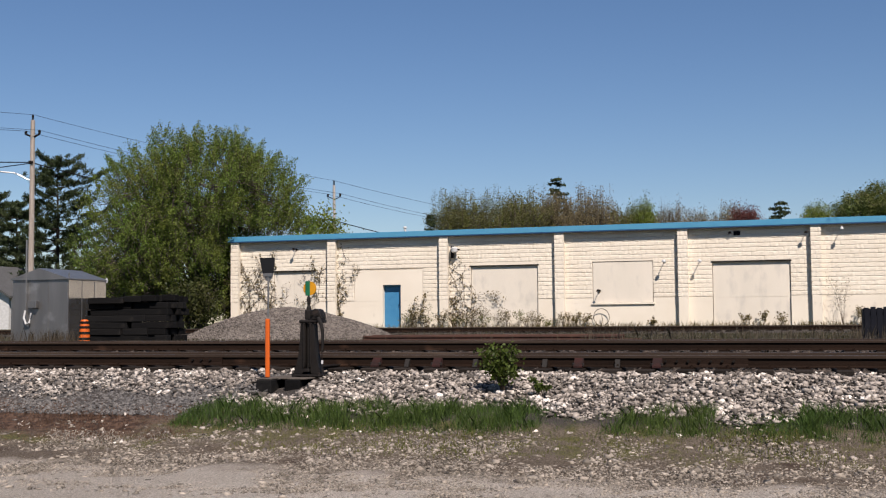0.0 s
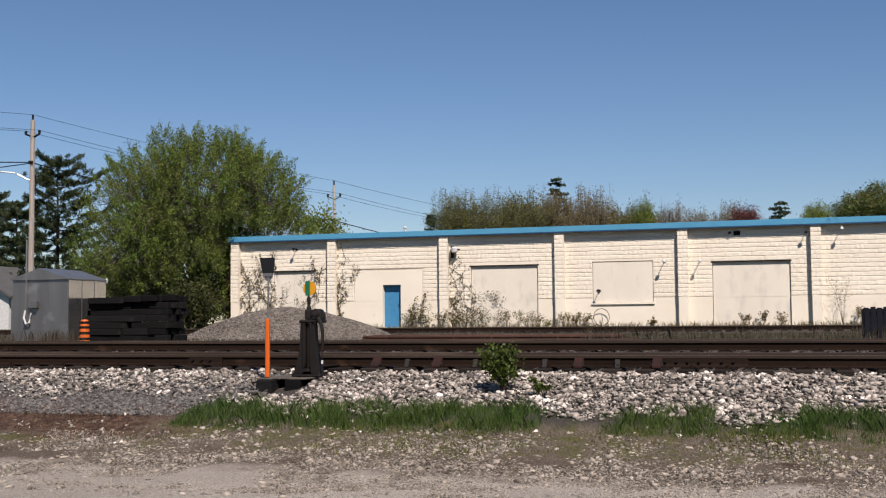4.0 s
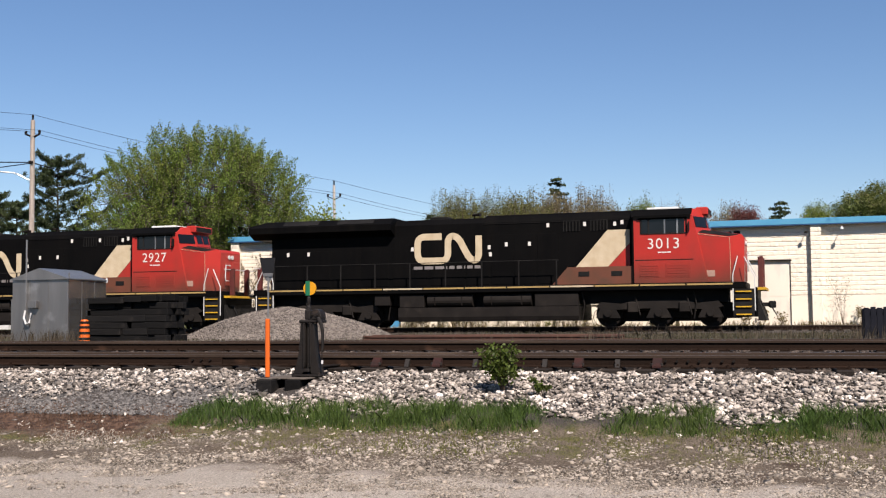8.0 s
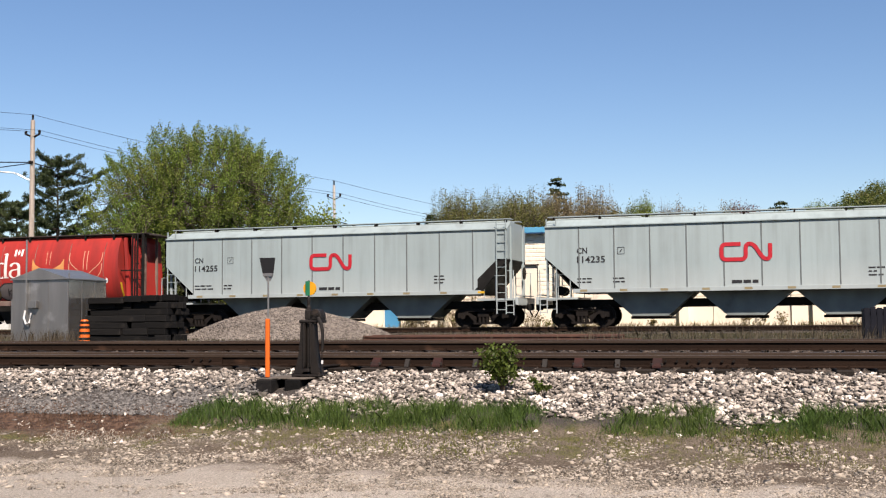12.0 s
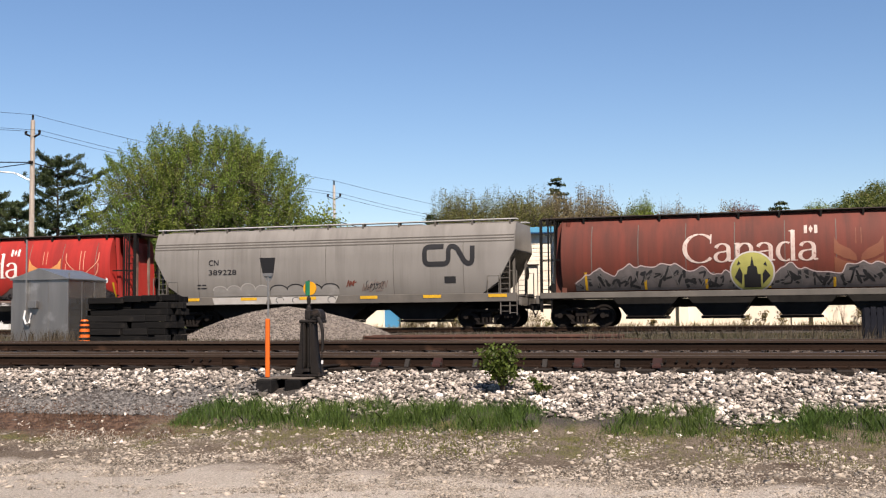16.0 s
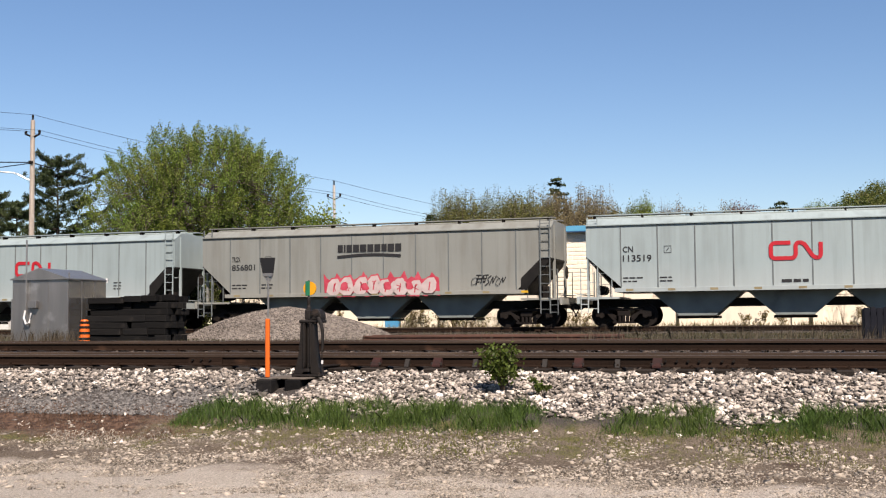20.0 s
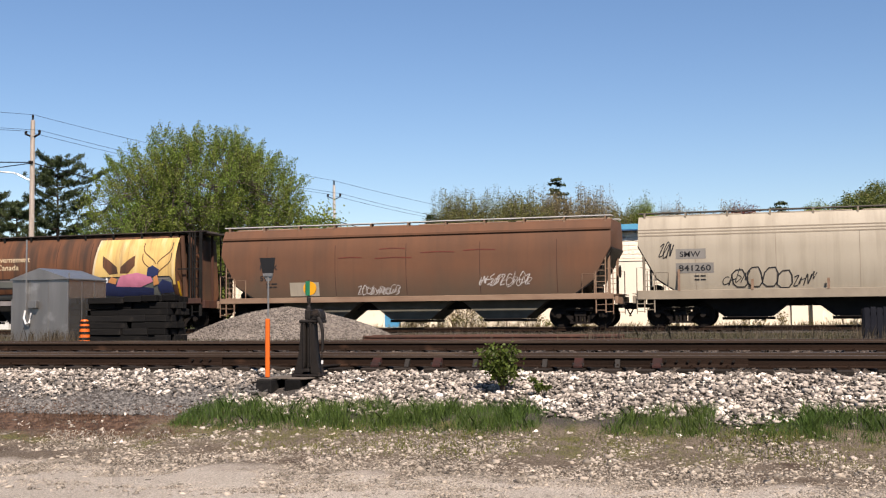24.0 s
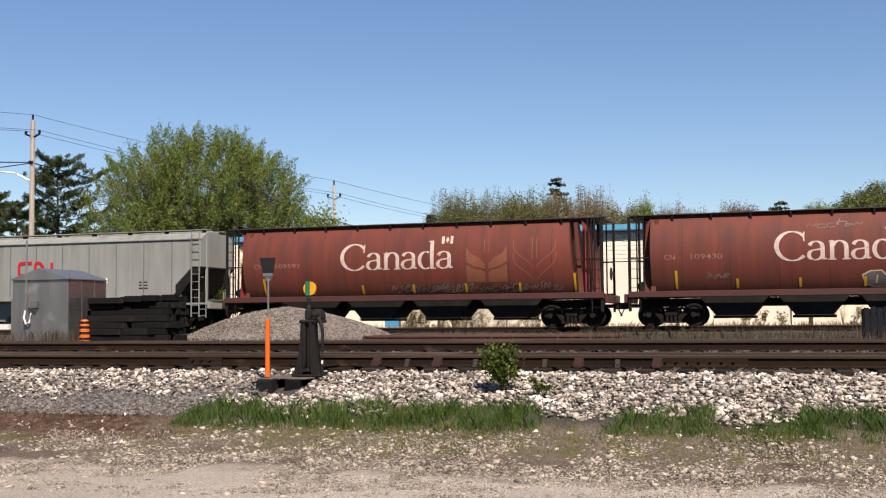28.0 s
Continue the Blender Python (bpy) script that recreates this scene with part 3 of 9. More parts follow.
def rock_face(cols, lo, hi):
    """A course of split-faced blocks: rough in the middle, drawn back to the joints above and below."""
    bm = B()
    rows = []
    for f, back in ((0.0, 0.011), (0.12, 0.002), (0.42, 0.0), (0.84, 0.001), (1.0, 0.010)):
        rows.append([bm.verts.new((x, min(0.04, y + back + (random.uniform(-0.004, 0.004) if 0 < f < 1 and y < 0.03 else 0)), lo + (hi - lo) * f)) for x, y in cols])
    for r0, r1 in zip(rows, rows[1:]):
        for i in range(len(cols) - 1):
            bm.faces.new((r0[i], r0[i + 1], r1[i + 1], r1[i]))
    bm.faces.new(rows[0][::-1])
    bm.faces.new(rows[-1])
    return bm


def warehouse():
    w = thing("warehouse", pose(0, WY, WB), "long low cream-painted masonry warehouse with blue fascia", "warehouse")
    H = WT - WB

    def spans(z0, z1, a, b):
        """The pieces of [a, b] that no opening takes at heights z0 to z1 (world)."""
        cuts = [(o[0], o[1]) for o in OPENINGS if o[2] < z1 - 0.01 and o[3] > z0 + 0.01 and o[1] > a and o[0] < b]
        out = []
        for c0, c1 in sorted(cuts):
            out.append((a, c0))
            a = c1
        out.append((a, b))
        return [(p, q) for p, q in out if q - p > 0.02]
    # front wall with its openings, in bays
    for a, b in zip(PILASTERS, PILASTERS[1:] + [WX1]):
        levels = sorted({WB, WT, *[z for o in OPENINGS for z in (o[2], o[3]) if a <= o[0] <= b]})
        bm = B()
        for z0, z1 in zip(levels, levels[1:]):
            for p, q in spans(z0, z1, a, b):
                box(bm, p, q, 0.045, 0.30, z0 - WB, z1 - WB)
        part("wall", bm, CREAM_SMOOTH, w)
    for n, (z0, z1, y0, x0, x1) in enumerate([(WB, WT, 16.0, WX0, WX1)]):
        part("wall", boxed(x0, x1, 15.75, 16.0, 0, H), CREAM, w)
        part("wall", boxed(x0, x0 + 0.25, 0.31, 15.74, 0, H), CREAM, w)
        part("wall", boxed(x1 - 0.25, x1, 0.31, 15.74, 0, H), CREAM, w)
    # smooth rendered plinth and the rendered field round the blue door
    for a, b in zip(PILASTERS, PILASTERS[1:] + [WX1]):
        bm = B()
        for z0, z1 in ((WB, 1.35), (1.35, 2.42), (2.42, 2.66)):
            for p, q in spans(z0, z1, a, b):
                box(bm, p, q, -0.012, 0.04, z0 - WB, z1 - WB - 0.003)
        part("rendered_plinth", bm, CREAM_SMOOTH, w)
    for z0, z1 in ((2.66, 3.46), (3.46, 4.2)):
        for p, q in spans(z0, z1, -22.0, -18.4):
            part("rendered_panel", boxed(p, q, -0.016, 0.04, z0 - WB, z1 - WB), CREAM_SMOOTH, w)
    # block courses
    z = 2.67
    k = 0
    while z < WT - 0.06:
        for a, b in zip(PILASTERS, PILASTERS[1:] + [WX1]):
            pieces = spans(z, z + 0.2, a, b)
            if a == PILASTERS[1] and z < 4.15:
                pieces = [(a, -22.02), (-18.38, b)]
            for p, q in pieces:
                x = p + 0.001
                first = 0.2 if k % 2 else 0.4
                cols = []
                while x < q - 0.03:
                    e = x + first if q - x - first > 0.1 and a < 6 else q - 0.001
                    d = -0.016 + random.uniform(-0.005, 0.005)
                    n = max(2, int((min(e, x + 1) - x) / 0.1))
                    for j in range(n + 1):
                        end = j in (0, n)
                        cols.append((x + 0.004 + (e - x - 0.008) * j / n, d + (0.006 if end else random.uniform(-0.007, 0.006))))
                    x, first = e + 0.0005, 0.4
                lo, hi = z - WB + random.uniform(0.0, 0.004), z + random.uniform(0.19, 0.197) - WB
                part("block_course", rock_face([(p + 0.001, 0.04)] + cols + [(q - 0.001, 0.04)], lo, hi), CREAM, w)
        z += 0.2
        k += 1
    # pilasters
    for i, x in enumerate(PILASTERS):
        col = part("pilaster", boxed(x - 0.22, x + 0.22, -0.28, -0.017, 0, 2.66 - WB, bevel=0.012), CREAM_SMOOTH, w)
        z = 2.665
        while z < 5.72:
            pts = [(x - 0.222, 0.0)] + [(x - 0.222 + 0.444 * j / 6, -0.285 + random.uniform(-0.007, 0.006)) for j in range(7)] + [(x + 0.222, 0.0)]
            part("block", rock_face(pts, z - WB, z + 0.192 - WB), CREAM, col)
            z += 0.2
    # boarded openings, door, sill
    o = OPENINGS[0]
    for i, o in enumerate(OPENINGS):
        a, b, z0, z1, rec = o
        if i == 1:
            d = part("door", boxed(a + 0.06, b - 0.06, rec, rec + 0.05, z0 - WB, z1 - 0.08 - WB, bevel=0.006), BLUE_DOOR, w, "blue painted steel door")
            part("door_frame", box(box(boxed(a, a + 0.055, rec - 0.02, rec + 0.09, z0 - WB, z1 - WB), b - 0.055, b, rec - 0.02, rec + 0.09, z0 - WB, z1 - WB), a + 0.056, b - 0.056, rec - 0.02, rec + 0.09, z1 - 0.075 - WB, z1 - WB), BLUE_DOOR, w)
            part("door_handle", tube(B(), [(b - 0.18, rec - 0.06, 2.4 - WB), (b - 0.18, rec - 0.06, 2.5 - WB)], 0.014), STEEL, d)
            part("door_panel", boxed(a + 0.18, b - 0.22, rec - 0.008, rec - 0.001, 2.45 - WB, 3.15 - WB, bevel=0.004), BLUE_DOOR, d)
            continue
        n = (2, 1, 1, 1, 1)[i]
        split = 2.62 if i != 3 else None
        xs = np.linspace(a + 0.02, b - 0.02, n + 1)
        for x0, x1 in zip(xs, xs[1:]):
            rows = [(z0, z1 - 0.02)] if split is None else [(z0, split), (split, z1 - 0.02)]
            for r0, r1 in rows:
                yy = rec + random.uniform(0, 0.006)
                part("boarding", boxed(x0 + 0.006, x1 - 0.006, yy, yy + 0.02, r0 + 0.006 - WB, r1 - WB), BOARD, w, "faded off-white boarding over an opening")
        head = 2.67 + 0.2 * math.ceil((z1 - 2.67) / 0.2)
        if head - z1 > 0.03:
            part("rendered_head", boxed(a, b, -0.010, 0.04, z1 + 0.014 - WB, head - 0.004 - WB), CREAM, w)
        if i != 3:
            # thin dark strip along the top of each full-height opening
            part("steel_lintel", boxed(a - 0.05, b + 0.05, -0.028, 0.02, z1 - 0.035 - WB, z1 + 0.012 - WB), STEEL, w, "dark strip at the head of the opening")
        if i == 3:
            part("window_sill", boxed(a - 0.06, b + 0.06, -0.09, 0.03, z0 - 0.07 - WB, z0 - 0.005 - WB, bevel=0.008), CREAM_SMOOTH, w)
    # roof, fascia
    part("roof", boxed(WX0 - 0.1, WX1 + 0.1, -0.30, 16.2, H + 0.005, H + 0.21), surface("roof_felt", (0.10, 0.10, 0.10), 0.9, grain=0.2), w)
    f = part("fascia", boxed(WX0 - 0.14, WX1 + 0.14, -0.345, -0.305, H - 0.02, H + 0.235, bevel=0.008), BLUE_TRIM, w, "sky-blue painted metal fascia")
    # shadow line under the fascia, put in as a dark blue strip
    part("fascia_lip", boxed(WX0 - 0.14, WX1 + 0.14, -0.352, -0.30, H - 0.075, H - 0.022, bevel=0.006), surface("shadow_blue_lip", (0.02, 0.075, 0.17), 0.5, grain=0.1), w, "dark blue strip for the fascia's shadow line")
    for i in range(14):
        x = WX0 + 3.9 * i + 1.2
        part("fascia_seam", boxed(x, x + 0.02, -0.352, -0.347, H - 0.02, H + 0.235), BLUE_TRIM, f)
    part("vent_pipe", lathe(B(), [(0.07, H + 0.2), (0.07, H + 0.92), (0.11, H + 0.94), (0.11, H + 1.0), (0.03, H + 1.04)], 12, (-21.45, 6.0, 0)), WHITE_METAL, w, "white roof vent pipe")
    part("wall_vent", boxed(-3.45, -3.15, -0.03, 0.03, 5.42 - WB, 5.62 - WB), BLACK, w, "small black vent grille")
    return w


warehouse()


def wall_light(x, z, dark=False, reach=0.5):
    """A lamp on a short arm."""
    t = thing("wall_light", pose(x, WY - 0.012, z), "dark lamp on a short wall arm" if dark else "white-shaded lamp on a short wall arm", "wall light", "lamps on the warehouse wall")
    m = STEEL if dark else WHITE_METAL
    part("base_plate", tube(B(), [(0, 0, 0), (0, -0.03, 0)], 0.06, 12), m, t)
    part("arm", tube(B(), [(0, -0.03, 0), (0, -0.15, 0.04), (0, -reach, 0.02)], 0.018, 8), m, t)
    part("shade", lathe(B(), [(0.03, 0.06), (0.07, 0.02), (0.085, -0.05), (0.075, -0.055)], 14, (0, -reach, 0)), m, t)
    part("bulb", lathe(B(), [(0.03, -0.05), (0.045, -0.075), (0.02, -0.11)], 10, (0, -reach, 0)), WHITE_METAL, t)


for lx, lz, dk, rc in ((-6.55, 4.32, False, 0.55), (-4.95, 4.30, False, 0.55), (-0.3, 5.45, True, 0.4), (1.2, 5.58, False, 0.55), (-9.62, 3.0, True, 0.4), (-25.2, 5.35, True, 0.4), (-3.6, 5.55, True, 0.12)):
    wall_light(lx, lz, dk, rc)


def flood_light():
    t = thing("flood_light", pose(-16.75, WY - 0.02, 5.05), "large white floodlight with a dark bracket", "floodlight")
    part("bracket", boxed(-0.12, 0.0, -0.25, 0.0, -0.35, 0.25, bevel=0.02), STEEL, t)
    part("head", lathe(B(), [(0.06, -0.16), (0.17, -0.1), (0.19, 0.06), (0.1, 0.14)], 16, (0.1, -0.3, 0.05)), WHITE_METAL, t, smooth=True)
    part("arm", tube(B(), [(0.1, -0.3, 0.05), (0.38, -0.34, 0.05)], 0.03), STEEL, t)


flood_light()


def hose_ring():
    t = thing("hose_hoop", pose(-9.55, WY - 0.12, 1.36), "loop of black hose leaning on the wall", "hose")
    pts = [(0.37 * math.cos(a) + 0.02, -0.02 - 0.05 * math.sin(a), 0.40 + 0.40 * math.sin(a)) for a in [2 * math.pi * k / 24 for k in range(25)]]
    part("loop", tube(B(), pts, 0.016, 6), STEEL, t)
    part("tail", tube(B(), [(0.0, -0.06, 0.02), (0.08, -0.06, 0.3), (0.03, -0.05, 0.5)], 0.014, 6), STEEL, t)


hose_ring()


# ---------------------------------------------------------------- yard: shed, ties, gravel, rails
def signal_shed():
    t = thing("signal_shed", pose(-22.58, 31.0, 1.07), "galvanised sheet-metal signal shed with shallow gable", "shed")
    W, D, H = 1.0, 1.0, 1.91
    part("body", boxed(-W, W, -D, D, 0.0, H, bevel=0.01), ALU, t)
    part("roof", prism(B(), [(-W - 0.05, H), (-W - 0.05, H + 0.03), (0, H + 0.36), (W + 0.05, H + 0.03), (W + 0.05, H)], "y", -D - 0.06, D + 0.06), ALU, t, "shallow galvanised gable roof")
    for x in (-W, W):
        part("corner_angle", boxed(x - 0.03, x + 0.03, -D - 0.012, -D + 0.03, 0, 1.33), ALU, t)
    for x in (-0.35, 0.3):
        part("panel_seam", boxed(x - 0.012, x + 0.012, -D - 0.012, -D + 0.002, 0.05, H - 0.03), ALU, t)
    part("side_sheet", boxed(W + 0.002, W + 0.012, -D + 0.03, D - 0.03, 0.02, H - 0.02), surface("polished_side_sheet", (0.58, 0.57, 0.55), 0.13, 0.92, second=(0.5, 0.49, 0.48), scale=1.5, stretch=(1, 2, 0.4), grain=0.04, bump=0.03), t, "smooth bright side sheet that mirrors the yard")
    for y in (-0.3, 0.35):
        part("panel_seam", boxed(W + 0.013, W + 0.02, y - 0.012, y + 0.012, 0.05, H - 0.03), ALU, t)
    b = part("meter_box", boxed(-0.32, -0.02, -D - 0.16, -D - 0.005, 1.05, 1.27, bevel=0.01), ALU, t)
    part("conduit", tube(B(), [(-0.46, -D - 0.05, 1.0), (-0.46, -D - 0.05, 3.15)], 0.026, 8), ALU, t, "grey conduit mast up past the roof")
    part("cable_loop", tube(B(), [(-0.48, -D - 0.05, 0.98), (-0.5, -D - 0.09, 0.75), (-0.42, -D - 0.1, 0.56), (-0.3, -D - 0.1, 0.60), (-0.24, -D - 0.09, 0.9)], 0.034, 8), WHITE_METAL, t, "white cable loop")
    part("roof_lug", tube(B(), [(W + 0.03, -D + 0.02, H), (W + 0.03, -D + 0.02, H + 0.2)], 0.02), ALU, t)
    part("roof_lug", tube(B(), [(W + 0.03, D - 0.02, H - 0.05), (W + 0.03, D - 0.02, H + 0.1)], 0.03), WHITE_METAL, t)
    part("skid", boxed(-W, W, -D + 0.1, -D + 0.3, -0.08, 0.0), TIMBER, t)


signal_shed()


def tie_stack():
    """Loose second-hand ties in layers: each tie is a thing of its own."""
    rng = random.Random(5)
    z = 1.075
    for layer in range(7):
        for row in range(5):
            y = 30.9 + row * 0.25 + (rng.uniform(-0.16, 0.02) if row == 0 else rng.uniform(-0.01, 0.01)) + 0.02 * layer
            x, end = -21.42 + rng.uniform(-0.06, 0.06), -18.62 + rng.uniform(-0.1, 0.08)
            while x < end - 0.3:
                ln = min(end - x, rng.choice((0.55, 0.9, 1.3, 1.9, 2.6)) * rng.uniform(0.9, 1.1))
                hz = 0.195 + rng.uniform(-0.006, 0.003)
                me = mesh_of("railroad_tie", boxed(-ln / 2, ln / 2, -0.115, 0.115, 0, hz, bevel=0.014), CREOSOTE)
                ob = new("railroad_tie", me)
                ob.matrix_basis = pose(x + ln / 2, y + rng.uniform(-0.05, 0.03), z + 0.06 * (x + 20) / 2 * layer / 6 if layer == 6 else z, 0, 0, rng.uniform(-1.5, 1.5))
                tagged(ob, "black creosoted railroad tie in a stack", "railroad tie", "stack of ties")
                x += ln + rng.choice((0.01, 0.02, 0.05, 0.16))
        z += 0.2


tie_stack()


def traffic_barrel():
    t = thing("traffic_drum", pose(-20.62, 29.5, 1.07), "orange and black banded traffic marker drum", "traffic drum")
    part("body", lathe(B(), [(0.17, 0.0), (0.165, 0.1), (0.15, 0.3), (0.14, 0.5), (0.13, 0.62), (0.09, 0.68)], 18), ORANGE, t, smooth=True)
    for z in (0.08, 0.25, 0.42, 0.56):
        part("band", lathe(B(), [(0.176 - 0.05 * z, z), (0.173 - 0.05 * z, z + 0.07)], 18), BLACK, t, "black band")
    part("base_ring", lathe(B(), [(0.2, -0.01), (0.2, 0.03), (0.15, 0.05)], 18), BLACK, t)


traffic_barrel()


def gravel_pile():
    cx, cy, R, H = -16.35, 34.6, 3.72, 1.04

    def h(x, y):
        r = math.hypot((x - cx) / R, (y - cy) / (R * 0.85)) * (1 + 0.06 * noise.noise((x * 0.6, y * 0.6, 2)))
        return 1.05 + H * 1.5 * (max(0.02, 1.0 - r) ** -4 + 0.71 ** -4) ** -0.25 * (1 - 0.1 * max(0, min(1, (x - cx) / 2))) + 0.05 * noise.noise((x * 1.3, y * 1.3, 7))
    n = 60
    verts = [(cx + (i / n - 0.5) * 2.2 * R, cy + (j / n - 0.5) * 1.95 * R, 0) for j in range(n + 1) for i in range(n + 1)]
    verts = [(x, y, h(x, y) - (0.12 if math.hypot((x - cx) / R, (y - cy) / (R * .85)) > 1.03 else 0)) for x, y, _ in verts]
    faces = [(j * (n + 1) + i, j * (n + 1) + i + 1, (j + 1) * (n + 1) + i + 1, (j + 1) * (n + 1) + i) for j in range(n) for i in range(n)]
    me = bpy.data.meshes.new("gravel_pile")
    me.from_pydata(verts, [], faces)
    for p in me.polygons:
        p.use_smooth = True
    me.materials.append(PILE)
    tagged(new("gravel_heap", me), "heap of brown-grey crushed gravel beside the tracks", "gravel heap")
    rng = np.random.default_rng(21)
    p = np.stack([rng.uniform(-R, R, 15000) + cx, rng.uniform(-R * .85, R * .3, 15000) + cy], -1)
    keep = np.hypot((p[:, 0] - cx) / R, (p[:, 1] - cy) / (R * .85)) < 1.02
    p = p[keep]
    z = np.array([h(a, b) for a, b in p])
    stones("pile_stones", np.column_stack([p, z]), rng.uniform(0.018, 0.045, len(p)), PILE, "loose crushed stones on the gravel heap", "gravel", 22)


gravel_pile()


def stored_rails():
    rng = random.Random(8)
    for i in range(7):
        y = 28.0 + i * 0.5 + rng.uniform(-0.1, 0.1)
        z = 1.075
        x0, x1 = -11.5 + rng.uniform(-0.6, 0.6), -4.6 + rng.uniform(-0.8, 0.8)
        ob = part("stored_rail", prism(B(), [(a, b) for a, b in RAIL_PROFILE], "x", 0, x1 - x0), surface("bright_rust", (0.10, 0.045, 0.03), 0.85, second=(0.06, 0.03, 0.022), scale=2, grain=0.2))
        ob.matrix_basis = pose(x0, y, z, rng.choice((0, 0, 90)) if i < 5 else 0, 0, rng.uniform(-0.4, 0.4))
        tagged(ob, "rusty spare rail lying on the ground", "rail", "spare rails in the yard")


stored_rails()


def slatted_bin():
    t = thing("slatted_bin", pose(1.75, 30.0, 1.06), "dark blue-black slatted bin beside the track", "bin")
    paint = surface("navy_paint", (0.007, 0.008, 0.013), 0.7, second=(0.012, 0.013, 0.018), scale=4, grain=0.15, spec=0.1)
    for i in range(9):
        x = -0.58 + i * 0.145
        part("slat", boxed(x - 0.06, x + 0.06, -0.52, -0.49, 0.03, 0.8 + 0.02 * (i % 2), bevel=0.008), paint, t)
    for z in (0.15, 0.62):
        part("rail_bar", boxed(-0.64, 0.64, -0.485, -0.45, z, z + 0.07), paint, t)
    part("side", boxed(-0.66, -0.63, -0.5, 0.5, 0, 0.78), paint, t)
    part("side", boxed(0.63, 0.66, -0.5, 0.5, 0, 0.78), paint, t)
    part("back", boxed(-0.62, 0.62, 0.46, 0.5, 0, 0.78), paint, t)


slatted_bin()


def switch_stand():
    x, y = -7.25, 16.0
    t = thing("switch_stand", pose(x, y, 0.798), "black cast-iron switch stand with green and yellow target", "switch stand")
    iron = surface("oiled_cast_iron", (0.008, 0.0066, 0.006), 0.6, second=(0.015, 0.012, 0.010), scale=5.0, third=(0.04, 0.027, 0.02), third_at=0.66, third_scale=6.0, grain=0.25, bump=0.4, spec=0.2)
    part("base", boxed(-0.23, 0.23, -0.13, 0.13, 0.0, 0.035, bevel=0.01), iron, t)
    for sx in (-1, 1):
        pts = [(0.225, 0.036), (0.205, 0.10), (0.165, 0.22), (0.14, 0.34), (0.122, 0.52), (0.108, 0.80), (0.03, 0.80), (0.033, 0.20), (0.055, 0.10), (0.06, 0.036)]
        bm = prism(B(), [(sx * q, z) for q, z in pts], "y", -0.075, 0.075)
        bmesh.ops.bevel(bm, geom=list(bm.edges), offset=0.008, segments=1, affect="EDGES")
        part("side_casting", bm, iron, t)
        part("rib", boxed(*sorted((sx * 0.045, sx * 0.065)), -0.095, -0.077, 0.14, 0.80, bevel=0.004), iron, t)
        part("foot_bolt", lathe(B(), [(0.024, 0.036), (0.024, 0.062), (0.012, 0.068)], 6, (sx * 0.2, -0.105, 0)), iron, t)
    part("web", boxed(-0.029, 0.029, 0.03, 0.07, 0.04, 0.80), iron, t)
    part("crank", boxed(-0.05, 0.05, -0.12, 0.02, 0.07, 0.12, bevel=0.01), iron, t)
    part("spindle", tube(B(), [(0, -0.03, 0.10), (0, -0.03, 0.80)], 0.018, 8), iron, t)
    part("top_plate", boxed(-0.125, 0.25, -0.1, 0.1, 0.801, 0.85, bevel=0.012), iron, t)
    part("bearing_block", boxed(-0.045, 0.045, -0.07, 0.07, 0.851, 1.0, bevel=0.014), iron, t)
    part("mast_collar", lathe(B(), [(0.04, 1.0), (0.034, 1.04), (0.022, 1.07), (0.03, 1.13), (0.03, 1.18), (0.018, 1.2)], 12, (-0.005, 0, 0)), iron, t)
    bm = prism(B(), [(0.06, 0.851), (0.06, 0.93), (0.085, 0.99), (0.13, 1.015), (0.19, 1.0), (0.225, 0.95), (0.235, 0.90), (0.235, 0.851)], "y", -0.1, 0.1)
    bmesh.ops.bevel(bm, geom=list(bm.edges), offset=0.01, segments=1, affect="EDGES")
    part("lever_housing", bm, iron, t)
    for q in (0.10, 0.18):
        part("bolt", tube(B(), [(q, -0.1, 0.92), (q, -0.125, 0.92)], 0.018, 6), iron, t)
    part("lever", tube(B(), [(0.19, -0.11, 0.88), (0.245, -0.125, 0.80), (0.275, -0.13, 0.70), (0.28, -0.13, 0.52), (0.268, -0.13, 0.38)], 0.03, 8, 0.022), iron, t, "hinged throw lever hanging down")
    part("lock_chain", tube(B(), [(0.27, -0.14, 0.40), (0.275, -0.14, 0.10)], 0.007, 6), iron, t)
    part("padlock", boxed(0.262, 0.288, -0.155, -0.13, 0.19, 0.25, bevel=0.005), WHITE_METAL, t, "pale padlock on a chain")
    part("mast", tube(B(), [(-0.005, 0, 1.17), (-0.005, 0, 1.44)], 0.014, 8), iron, t)
    part("target_disc", tube(B(), [(0.012, -0.008, 1.32), (0.012, 0.008, 1.32)], 0.105, 28), surface("amber_reflective", (0.72, 0.33, 0.012), 0.45, grain=0.05, bump=0.05), t, "round amber target")
    part("target_blade", boxed(-0.048, 0.022, -0.03, -0.012, 1.21, 1.43, bevel=0.004), GREEN, t, "green cross target")
    part("connecting_rod", tube(B(), [(0.0, 0.1, 0.08), (0.05, 1.1, 0.1)], 0.02, 8), STEEL, t)
    for tx, y0, y1 in ((-7.72, 15.42, 17.1), (-7.29, 15.48, 17.1)):
        ob = new("headblock_tie", mesh_of("headblock_tie", boxed(-0.12, 0.12, y0, y1, -0.24, 0.0, bevel=0.014), CREOSOTE))
        ob.matrix_basis = pose(tx, 0, 0.772)
        tagged(ob, "long dark headblock tie under the switch stand", "railroad tie", "headblock ties")
    board = surface("trodden_grey_board", (0.13, 0.11, 0.09), 0.9, second=(0.08, 0.066, 0.054), scale=4.0, stretch=(6, 0.5, 1), grain=0.25, bump=0.4)
